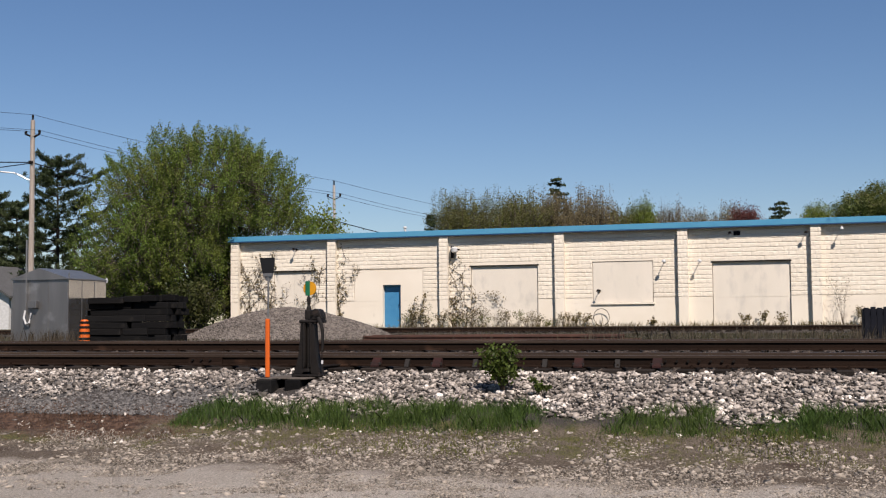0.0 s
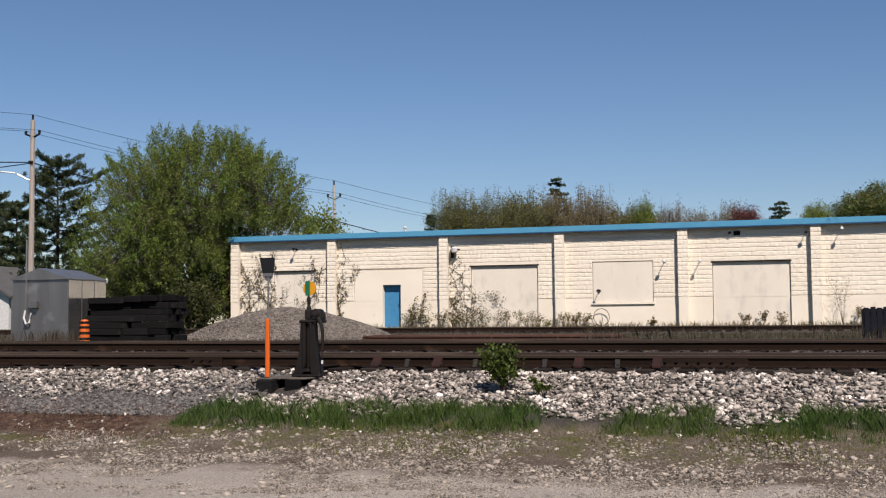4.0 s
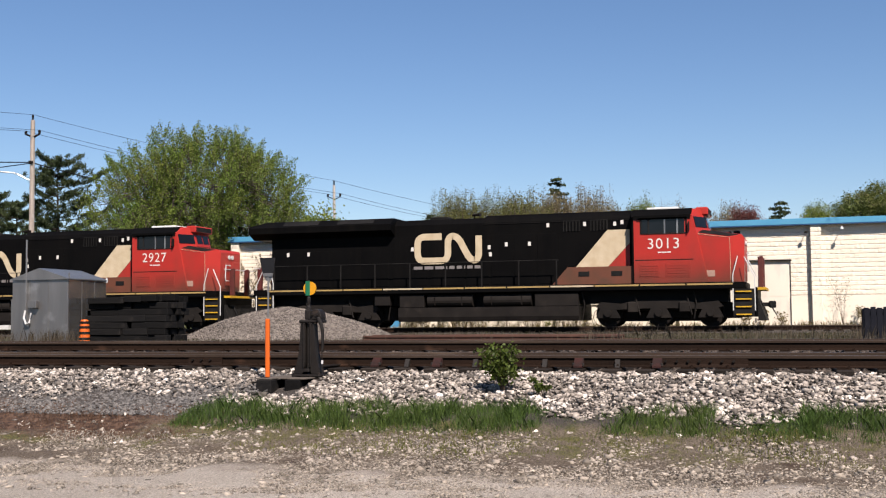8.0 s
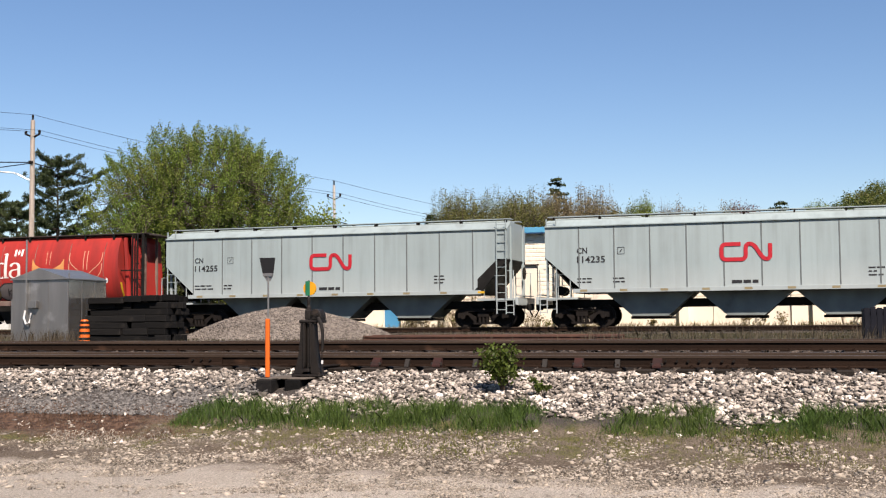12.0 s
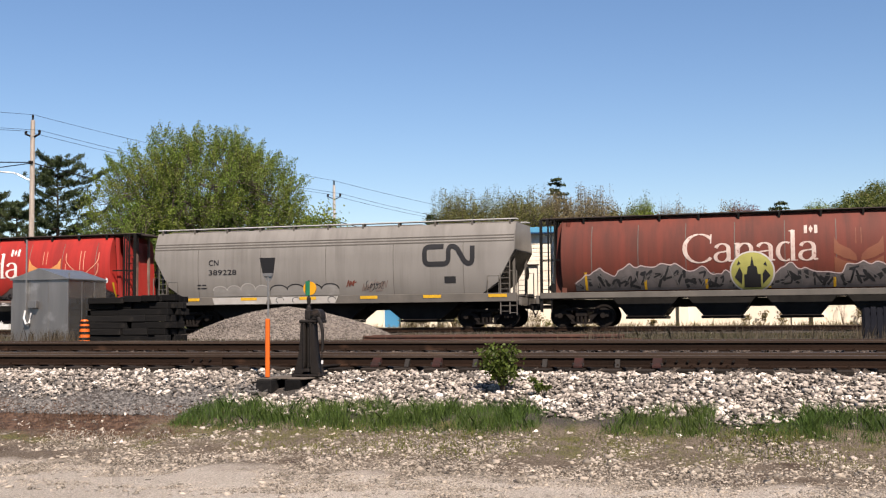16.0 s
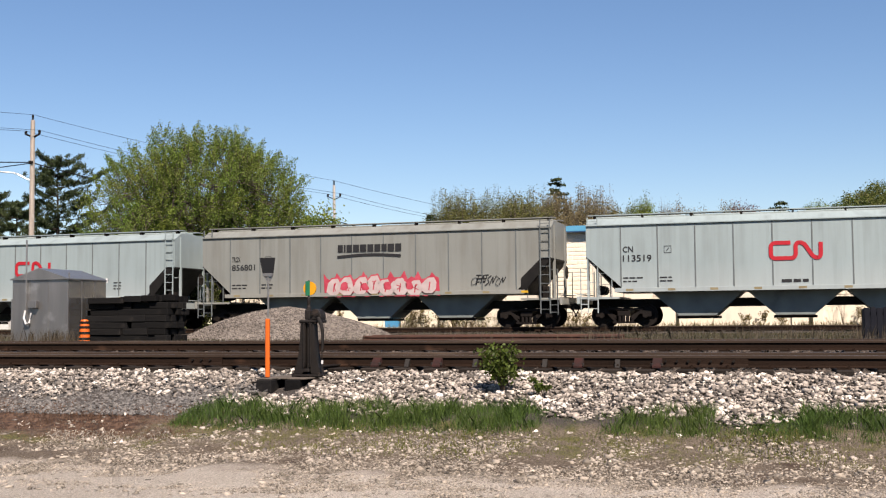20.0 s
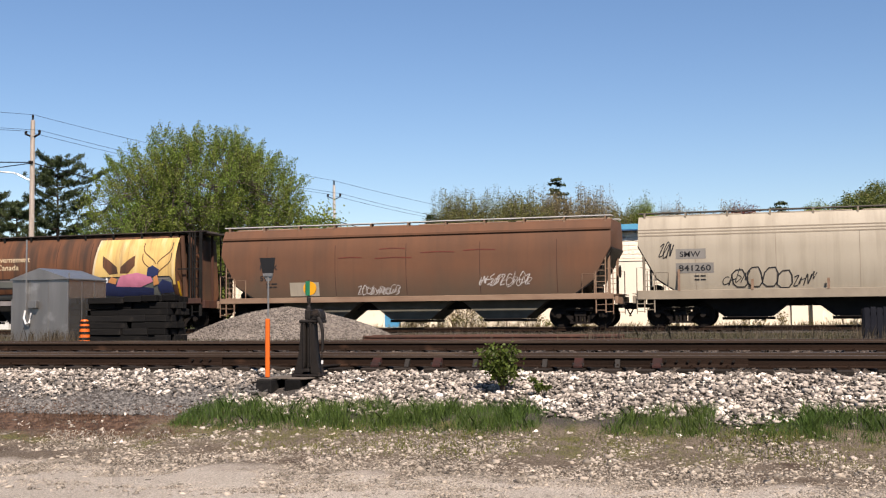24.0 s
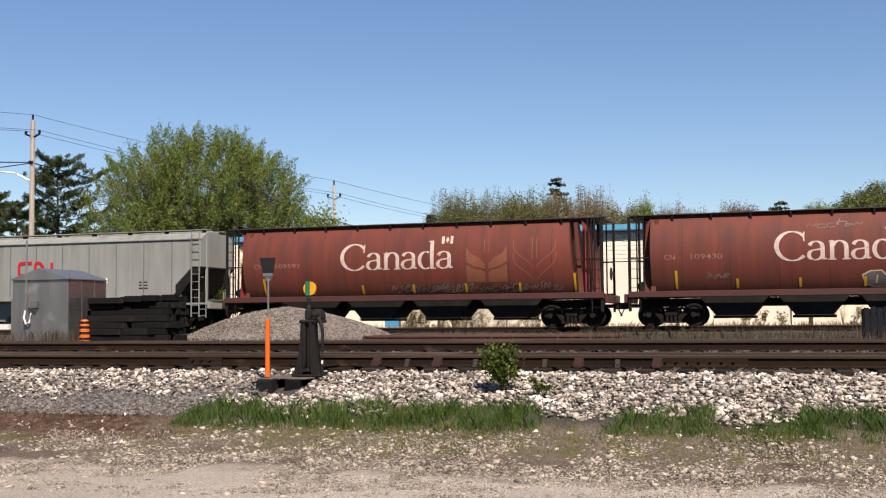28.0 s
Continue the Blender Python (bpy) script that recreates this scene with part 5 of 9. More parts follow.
# ---- flat-sided ribbed hopper
def flat_hopper(k, rear, L, label, paint, trim, numbers, emblem=None, web=True, roof=None, bay=None, extra=None):
    car = car_thing(k, rear, L, label)
    e = 0.72
    bm = solid_of(side_flat, 1.40, 4.42, e, L - e, 10)
    cut_slope(bm, (e, 0, 2.85), Vector((-1.0, 0, -1.12)))
    cut_slope(bm, (L - e, 0, 2.85), Vector((1.0, 0, -1.12)))
    body = part("body", bm, paint, car)
    for s, a in ((1, e), (-1, L - e)):
        # slope sheet in black, its shade put into the colour
        part("slope_sheet", prism(B(), [(a - s * 0.002, 2.845), (a + s * 1.29, 1.40), (a + s * 1.25, 1.37), (a - s * 0.03, 2.80)], "y", -1.5, 1.5), BLACK, body, "end slope sheet, black in place of its shade")
    n = 10
    u0, u1 = e + 1.42, L - e - 1.5
    for i in range(n):
        u = u0 + (u1 - u0) * i / (n - 1)
        for s in (-1, 1):
            part("panel_seam", boxed(u - 0.022, u + 0.022, *sorted((s * 1.561, s * 1.578)), 1.56, 4.08), trim, body)
    for s in (-1, 1):
        for a, d in ((L - e, -1),):
            # black plate laid on the side for the shaded underside of the slope
            part("end_gusset", prism(B(), [(a + d * 1.14, 1.45), (a + d * 1.3, 1.56), (a + d * 1.3, 2.02), (a + d * 0.42, 2.86), (a + d * 0.02, 2.86), (a + d * 0.02, 2.74), (a + d * 0.3, 2.5)], "y", *sorted((s * 1.563, s * 1.575))), BLACK, body, "black plate for the shaded end slope")
        part("side_sill", boxed(e + 1.15, L - e - 1.15, *sorted((s * 1.565, s * 1.60)), 1.38, 1.545, bevel=0.006), paint, body)
        part("roof_rail", boxed(e, L - e, *sorted((s * 1.562, s * 1.63)), 4.08, 4.13, bevel=0.006), paint, body)
    refl = B()
    for i in range(9):
        u = e + 1.25 + (L - 2 * e - 2.9) * i / 8
        flat(refl, [(u, 1.42), (u + 0.3, 1.42), (u + 0.3, 1.51), (u, 1.51)])
    for i, f in enumerate(list(refl.faces)):
        one = flat(B(), [(v.co.x, v.co.z) for v in f.verts])
        part("reflective_strip", lay_on(one, 0, 0, lambda z: 1.60, 0.004), YELLOW if i == 8 else DULL_STRIP, body, "yellow reflective strip" if i == 8 else "dulled reflective strip")
    refl.free()
    under_frame(car, L, paint, [L / 2 - 3.75, L / 2, L / 2 + 3.75], bay or CN_BAY, 1.42, truck_in=2.45, bay_w=3.7)
    end_gear(car, L, paint, trim if k == 13 else paint, out=0.09)
    roof_gear(car, e, L - e, 4.42, 0.75, roof or paint, STEEL, paint, 9, 0.13)
    if numbers:
        a, b = numbers
        word_parts(body, a, e + 1.14, 2.98, 0.42, 0.24, BLACK_PAINT, side_flat, thick=0.015)
        word_parts(body, b, e + 1.14, 2.60, 1.15, 0.27, BLACK_PAINT, side_flat, thick=0.015)
    if emblem:
        part("emblem", lay_on(noodle(1.85, 0.60, 0.155), 6.7 if k == 22 else 7.62, 2.6, side_flat, 0.026), emblem, body, "bent-ribbon railway emblem")
    if web:
        for x0, w in ((8.0, 0.38), (8.44, 0.28), (8.78, 0.22)):
            part("web_address_bar", lay_on(bars(B(), x0, 1.67, [w], 0.12, 0.06), 0, 0, side_flat, 0.014), BLACK_PAINT, body)
    small_print(body, side_flat, e + 1.14, 1.92, BLACK_PAINT, k, 0, 2, 1.0)
    small_print(body, side_flat, e + 2.6, 1.92, BLACK_PAINT, k + 40, 0, 2, 0.6)
    small_print(body, side_flat, L - 4.3, 2.15, BLACK_PAINT, k + 80, 0, 3, 0.6)
    bx = B()
    stroke(bx, [(e + 2.8, 2.93), (e + 3.07, 2.93), (e + 3.07, 3.2), (e + 2.8, 3.2)], 0.025, True)
    stroke(bx, [(e + 2.89, 3.0), (e + 2.98, 3.13)], 0.03)
    part("stencil_box", lay_on(bx, 0, 0, side_flat, 0.012), BLACK_PAINT, body)
    if extra:
        extra(body, L)
    return car


# ---- barrel-sided grain hopper
def barrel_hopper(k, rear, L, label, paint, sill, number, word=True, leaf=None, extra=None, roof=None):
    car = car_thing(k, rear, L, label)
    e = 1.75
    bm = solid_of(side_barrel, 1.42, 4.40, e - 0.35, L - e + 0.35, 22)
    cut_slope(bm, (e - 0.38, 0, 4.40), Vector((-1.0, 0, -0.02)))
    cut_slope(bm, (L - e - 0.2, 0, 4.40), Vector((1.0, 0, 0.08)))
    body = part("body", bm, paint, car, smooth=True)
    for s in (-1, 1):
        part("side_sill", boxed(0.5, L - 0.5, *sorted((s * 1.30, s * 1.56)), 1.16, 1.40, bevel=0.012), sill, car)
        for i in range(8):
            u = e + 0.9 + (L - 2 * e - 1.8) * i / 7
            bm = B()
            zz = [1.5 + 0.2 * j for j in range(14)]
            for z0, z1 in zip(zz, zz[1:]):
                vs = [bm.verts.new((uu, s * (side_barrel(z) + 0.004), z)) for uu, z in ((u, z0), (u + 0.03, z0), (u + 0.03, z1), (u, z1))]
                bm.faces.new(vs)
            part("weld_seam", bm, sill, body)
    refl = B()
    for i in range(7):
        u = e + 0.25 + (L - 2 * e - 0.6) * i / 6
        flat(refl, [(u, 1.48), (u + 0.1, 1.48), (u + 0.1, 1.85 + (0.35 if i in (0, 6) else 0)), (u, 1.85 + (0.35 if i in (0, 6) else 0))])
    for f in list(refl.faces):
        one = flat(B(), [(v.co.x, v.co.z) for v in f.verts])
        part("reflective_strip", lay_on(one, 0, 0, side_barrel, 0.02, 0.1), YELLOW, body, "yellow reflective strips")
    refl.free()
    dark = roof or surface("roof_grime", (0.03, 0.025, 0.022), 0.8, second=(0.06, 0.045, 0.04), scale=2, grain=0.2)
    part("roof", boxed(0.5, L - 0.5, -1.0, 1.0, 4.405, 4.46), dark, car)
    roof_gear(car, 0.5, L - 0.5, 4.40, 0.98, dark, BLACK, dark, 12, 0.07)
    under_frame(car, L, sill, [L / 2 - 4.55, L / 2 - 1.52, L / 2 + 1.52, L / 2 + 4.55], BLACK, 1.30, truck_in=2.45, bay_w=2.9)
    # cages at the ends
    for s, a in ((1, 0.0), (-1, L)):
        def U(d):
            return a + s * d
        part("end_platform", boxed(*sorted((U(0.45), U(1.8))), -1.5, 1.5, 1.14, 1.2), sill, car)
        part("end_sill", boxed(*sorted((U(0.32), U(0.45))), -1.5, 1.5, 0.95, 1.3, bevel=0.015), sill, car)
        for y in (-1.45, 1.45):
            for d, w in ((0.55, 0.05), (0.86, 0.028), (1.13, 0.028)):
                part("cage_post", boxed(*sorted((U(d - w), U(d + w))), y - 0.03, y + 0.03, 0.6 if d < 0.6 else 1.2, 4.42), BLACK, car)
            part("cage_bar", boxed(*sorted((U(0.55), U(1.75))), y - 0.02, y + 0.02, 2.72, 2.78), BLACK, car)
        ladder(car, *sorted((U(0.6), U(0.98))), -1.47, 0.6, 4.4, BLACK, 10)
        for y in (-0.5, 0.5):
            part("end_post", boxed(*sorted((U(1.0), U(1.1))), y - 0.05, y + 0.05, 1.2, 4.4), sill, car)
        part("end_bulkhead", prism(B(), [(U(e - 0.34), 1.21), (U(1.02), 1.21), (U(1.2), 4.1), (U(e - 0.34), 4.38)], "y", -1.12, 1.12), RED_END if k == 21 else paint, car, "bright red end bulkhead" if k == 21 else "ribbed end bulkhead in the body colour")
        part("end_brace", prism(B(), [(U(1.35), 1.2), (U(1.55), 1.2), (U(1.75), 4.3), (U(1.6), 4.3)], "y", -1.24, -1.13), paint, car)
    wh = part("brake_wheel", lathe(B(), [(0.26, -0.02), (0.28, 0.0), (0.26, 0.02), (0.05, 0.02), (0.05, -0.02)], 18), STEEL, car)
    wh.matrix_basis = pose(L - 0.5, 0.4, 2.2, 0, 90, 0)
    part("air_reservoir", tube(B(), [(1.0, -1.1, 1.6), (1.0, -0.3, 1.6)], 0.2, 12), BLACK, car)
    if number:
        tone_of = WHITE_PAINT if paint is RED_CAR else surface("faded_number_paint", (0.27, 0.15, 0.12), 0.7, second=(0.17, 0.07, 0.055), scale=6.0, grain=0.15, bump=0)
        word_parts(body, "CN", e - 0.15, 2.64, 0.42, 0.21, tone_of, side_barrel, 0.1, 0.006)
        word_parts(body, number, e + 0.9, 2.64, 1.22, 0.21, tone_of, side_barrel, 0.1, 0.006)
    if word:
        u, z = L / 2 - 3.3, 2.50
        for bm in country_word(5.15, 1.22):
            part("wordmark_letter", lay_on(bm, u, z, side_barrel, 0.016, 0.1), word, body, "white letter of the country's name")
        fl = B()
        for x0, x1 in ((4.62, 4.74), (5.0, 5.12)):
            flat(fl, [(u + x0, z + 1.05), (u + x1, z + 1.05), (u + x1, z + 1.38), (u + x0, z + 1.38)])
        flat(fl, [(u + 4.87, z + 1.07), (u + 4.95, z + 1.22), (u + 4.87, z + 1.37), (u + 4.79, z + 1.22)])
        part("flag_mark", lay_on(fl, 0, 0, side_barrel, 0.016, 0.1), word, body)
    if leaf:
        wheat(body, side_barrel, L / 2 + 3.3, 1.95, 1.95, 1.22, leaf[0], leaf[1], 0.1)
    if extra:
        extra(body, L)
    return car


# ---- curved-side hopper
def curved_hopper(k, rear, L, label, paint, sill, marks, emblem=None, grooves=True, roof=None, extra=None, bay=None, posts=YELLOW):
    car = car_thing(k, rear, L, label)
    e = 0.55
    bm = solid_of(side_curved, 1.36, 4.40, e, L - e, 18)
    cut_slope(bm, (e, 0, 3.25), Vector((-1.0, 0, -0.55)))
    cut_slope(bm, (L - e, 0, 3.25), Vector((1.0, 0, -0.55)))
    cut_slope(bm, (e + 0.75, 0, 1.9), Vector((-0.75, 0, -1.1)))
    cut_slope(bm, (L - e - 0.75, 0, 1.9), Vector((0.75, 0, -1.1)))
    body = part("body", bm, paint, car, smooth=True)
    for s, a in ((1, e), (-1, L - e)):
        # recess shade put in as black; the rust car keeps its sill colour
        part("slope_sheet", prism(B(), [(a - s * 0.004, 3.25), (a + s * 0.74, 1.9), (a + s * 1.53, 1.36), (a + s * 1.5, 1.33), (a + s * 0.70, 1.86), (a - s * 0.04, 3.2)], "y", -1.45, 1.45), RUST_SILL if k == 3 else BLACK, body, "end slope sheet with its shade in the colour")
    if grooves:
        for s in (-1, 1):
            for z in (3.62, 3.74, 3.86):
                part("pressed_line", boxed(e + 0.02, L - e - 0.02, *sorted((s * (side_curved(z) - 0.02), s * (side_curved(z) + 0.012))), z - 0.025, z + 0.025), sill, body)
    else:
        for s in (-1, 1):
            part("top_chord", boxed(e, L - e, *sorted((s * (side_curved(4.04) - 0.05), s * (side_curved(3.96) + 0.07))), 3.95, 4.08, bevel=0.02), RUST_SILL if k == 3 else paint, body)
    for s in (-1, 1):
        for i in range(5):
            u = 2.8 + (L - 5.6) * i / 4
            bm = B()
            zz = [1.42 + 0.2 * j for j in range(12)]
            for z0, z1 in zip(zz, zz[1:]):
                bm.faces.new([bm.verts.new((uu, s * (side_curved(z) + 0.004), z)) for uu, z in ((u, z0), (u + 0.028, z0), (u + 0.028, z1), (u, z1))])
            part("weld_seam", bm, sill if grooves else BROWN, body)
        part("side_sill", boxed(0.5, L - 0.5, *sorted((s * 1.42, s * (1.578 if grooves else 1.565))), 1.07 if grooves else 1.12, 1.43 if grooves else 1.355, bevel=0.012), sill, car)
    refl = B()
    for i in range(6 if posts else 0):
        u = 1.75 + (L - 3.8) * i / 5
        if posts is YELLOW and not grooves or k == 16:
            hh = 0.85 if i in (0, 5) else 0.42
            flat(refl, [(u, 1.4), (u + 0.1, 1.4), (u + 0.1, 1.4 + hh), (u, 1.4 + hh)])
        else:
            flat(refl, [(u, 1.26), (u + 0.8, 1.26), (u + 0.8, 1.39), (u, 1.39)])
    for f in list(refl.faces):
        one = flat(B(), [(v.co.x, v.co.z) for v in f.verts])
        part("reflective_strip", lay_on(one, 0, 0, lambda z: max(1.585 if grooves else 1.57, side_curved(z)), 0.008, 0.15), posts, body, "painted reflective strips")
    refl.free()
    under_frame(car, L, sill, [L / 2 - 4.2, L / 2, L / 2 + 4.2], bay or BLACK, 1.30, truck_in=2.45, bay_w=4.2, foot=0.9, bay_low=0.24)
    end_gear(car, L, sill, sill, 3.1)
    roof_gear(car, e, L - e, 4.40, 1.02, roof or sill, sill, sill, 11, 0.14)
    part("roof_cap", boxed(e + 0.3, L - e - 0.3, -0.75, 0.75, 4.40, 4.45), roof or sill, car)
    for text, u, z, w, h, m in marks:
        word_parts(body, text, u, z, w, h, m, side_curved, 0.15, 0.012)
    small_print(body, side_curved, 2.4, 1.95, BLACK_PAINT, k, 0.0, 2, 0.7)
    if emblem:
        part("emblem", lay_on(noodle(2.12, 0.74, 0.203), emblem[0], emblem[1], side_curved, 0.02, 0.12), emblem[2], body, "bent-ribbon railway emblem")
    if extra:
        extra(body, L)
    return car


# ---- boxy outside-post hopper
def posted_hopper(k, rear, L, label, paint, post):
    car = car_thing(k, rear, L, label)
    e = 0.6

    def side(z):
        return 1.50 if z < 4.2 else 1.5 - 2.2 * (z - 4.2)
    bm = solid_of(side, 1.46, 4.36, e, L - e, 8)
    cut_slope(bm, (e, 0, 3.25), Vector((-1.0, 0, -0.82)))
    cut_slope(bm, (L - e, 0, 3.25), Vector((1.0, 0, -0.82)))
    body = part("body", bm, paint, car)
    u0, u1 = e + 1.55, L - e - 1.55
    for i in range(19):
        u = u0 + (u1 - u0) * i / 18
        for s in (-1, 1):
            part("side_post", boxed(u - 0.045, u + 0.045, *sorted((s * 1.502, s * 1.56)), 1.55, 4.12, bevel=0.008), paint, body)
    for s in (-1, 1):
        part("side_sill", boxed(e + 1.3, L - e - 1.3, *sorted((s * 1.503, s * 1.58)), 1.40, 1.56, bevel=0.01), paint, body)
        part("roof_rail", boxed(e, L - e, *sorted((s * 1.503, s * 1.58)), 4.12, 4.24, bevel=0.01), paint, body)
        for a, b in ((e, e + 1.4), (L - e, L - e - 1.4)):
            bm = B()
            tube(bm, [(a, s * 1.5, 3.2), (b, s * 1.5, 1.55)], 0.05, 6)
            part("end_brace", bm, paint, body)
    refl = B()
    for i in range(6):
        u = e + 1.5 + (L - 2 * e - 3.1) * i / 5
        hh = 1.0 if i in (0, 5) else 0.5
        flat(refl, [(u, 1.6), (u + 0.11, 1.6), (u + 0.11, 1.6 + hh), (u, 1.6 + hh)])
    for f in list(refl.faces):
        one = flat(B(), [(v.co.x, v.co.z) for v in f.verts])
        part("reflective_strip", lay_on(one, 0, 0, lambda z: 1.56, 0.01), YELLOW, body, "yellow reflective strips")
    refl.free()
    under_frame(car, L, paint, [L / 2 - 3.3, L / 2 + 0.1, L / 2 + 3.6], BLACK, 1.44, truck_in=2.45, bay_w=3.4)
    end_gear(car, L, paint, paint)
    roof_gear(car, e - 0.1, L - e + 0.1, 4.36, 0.85, paint, paint, paint, 11, 0.05)
    pl = B()
    x = 2.6
    for wd in (0.55, 0.55, 0.72, 0.72):
        flat(pl, [(x, 2.28), (x + wd, 2.28), (x + wd, 2.58), (x, 2.58)])
        x += wd + 0.12
    part("number_plate", lay_on(pl, 0, 0, lambda z: 1.56, 0.012), WHITE_PAINT, body, "white stencil panel")
    word_parts(body, "ICG", 2.63, 2.34, 0.5, 0.18, BLACK_PAINT, lambda z: 1.575)
    for i, tx in enumerate(("76", "84", "78")):
        word_parts(body, tx, 3.35 + i * 0.8, 2.34, 0.34, 0.19, BLACK_PAINT, lambda z: 1.575)
    faded = surface("faded_orange_paint", (0.16, 0.045, 0.022), 0.8, second=(0.07, 0.028, 0.018), scale=5.0, grain=0.15, bump=0.1)
    rows = B()
    for i in range(12):
        u = u0 + (u1 - u0) / 18 * (4 + i) + 0.14
        if i in (10, 11, 9):
            flat(rows, [(u, 2.3), (u + 0.5, 2.3), (u + 0.52, 3.8), (u + 0.05, 3.9)])
        elif i < 7:
            flat(rows, [(u, 2.95), (u + 0.5, 2.95), (u + 0.5, 3.5), (u, 3.5)])
            flat(rows, [(u, 3.6), (u + 0.5, 3.6), (u + 0.5, 4.0), (u, 4.0)])
    part("faded_lettering", lay_on(rows, 0, 0, lambda z: 1.502, 0.006), faded, body, "faded orange painted blocks")
    graffiti(body, lambda z: 1.56, 6.1, 1.55, 3.9, 0.95, 6, [surface("silver_spray", (0.33, 0.30, 0.29), 0.5, grain=0.1, bump=0)], surface("grey_spray", (0.16, 0.13, 0.12), 0.6, grain=0.1, bump=0), 3, 0)
    return car


# ---- locomotive
LOCO_BLACK = surface("locomotive_black", (0.0027, 0.0027, 0.00288), 0.55, second=(0.0045, 0.00432, 0.0042), scale=0.9, third=(0.0096, 0.0081, 0.0069), third_at=0.62, third_soft=0.2, third_stretch=(1, 1, 0.3), grain=0.12, bump=0.08, spec=0.03, runs=((0.0084, 0.0072, 0.006), 0.4, 2.0))
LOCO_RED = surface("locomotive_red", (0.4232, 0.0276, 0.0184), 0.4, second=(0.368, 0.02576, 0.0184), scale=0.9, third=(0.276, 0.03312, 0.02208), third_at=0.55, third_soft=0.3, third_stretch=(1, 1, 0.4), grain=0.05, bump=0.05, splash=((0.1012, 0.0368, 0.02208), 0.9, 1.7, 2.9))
SILVER_SPRAY = surface("silver_spray", (0.231, 0.21, 0.203), 0.5, grain=0.1, bump=0)
FADED_LINE = surface("faded_yellow_line", (0.42, 0.29, 0.10), 0.6, second=(0.30, 0.20, 0.08), scale=2.0, grain=0.15, bump=0.05)
LOCO_DIRTY = surface("grimy_red_brown", (0.152, 0.044, 0.024), 0.65, second=(0.096, 0.04, 0.0208), scale=0.9, third=(0.068, 0.04, 0.024), third_at=0.5, third_soft=0.3, grain=0.12, bump=0.1)
LOCO_GREY = surface("underframe_grey", (0.009, 0.007875, 0.007125), 0.75, second=(0.01875, 0.01575, 0.0135), scale=1.5, third=(0.0375, 0.03075, 0.02475), third_at=0.6, third_soft=0.25, grain=0.2, bump=0.2, spec=0.1)
MAROON_POST = surface("dark_red_post", (0.12, 0.02, 0.016), 0.6, second=(0.07, 0.018, 0.014), scale=3.0, grain=0.15, bump=0.1)
LOCO_WHEELSET = wheelset_mesh(0.53, "wheelset")


def loco_bogie(car, u):
    b = part("bogie", box(boxed(-1.9, 1.9, -0.9, -0.6, 0.62, 0.85, bevel=0.03), -1.9, 1.9, 0.6, 0.9, 0.62, 0.85, bevel=0.03), LOCO_GREY, car)
    b.matrix_basis = pose(u, 0, 0)
    for s in (-1, 1):
        bm = B()
        prism(bm, [(-2.55, 0.78), (-2.35, 1.0), (-1.5, 0.92), (-0.95, 1.05), (0.95, 1.05), (1.5, 0.92), (2.35, 1.0), (2.55, 0.78), (2.1, 0.66), (0.65, 0.72), (-0.65, 0.72), (-2.1, 0.66)], "y", s * 1.08 - 0.08, s * 1.08 + 0.08)
        for dx in (-2.05, 0.0, 2.05):
            prism(bm, [(dx - 0.5, 0.34), (dx + 0.5, 0.34), (dx + 0.32, 0.72), (dx - 0.32, 0.72)], "y", s * 1.1 - 0.07, s * 1.1 + 0.07)
            tube(bm, [(dx, s * 1.02, 0.53), (dx, s * 1.26, 0.53)], 0.15, 12)
        for dx in (-1.03, 1.03):
            box(bm, dx - 0.22, dx + 0.22, s * 1.14 - 0.1, s * 1.14 + 0.1, 0.55, 0.98, bevel=0.04)
            tube(bm, [(dx + 0.3, s * 1.2, 0.45), (dx + 0.1, s * 1.2, 1.2)], 0.035, 6)
        part("side_frame", bm, LOCO_GREY, b)
    for dx in (-2.05, 0.0, 2.05):
        w = part_on("wheelset", LOCO_WHEELSET, b, pose(dx, 0, 0.53))
        WHEELS.append((w, (dx, 0, 0.53), 0.53, car))
    part("gear_case", boxed(-2.5, 2.5, -0.5, 0.5, 0.2, 0.6, bevel=0.03), LOCO_GREY, b)
    for dx in (-1.3, 0.75, 2.75):
        part("traction_motor", boxed(dx - 0.5, dx + 0.42, -0.6, 0.6, 0.3, 0.95, bevel=0.05), LOCO_GREY, b)


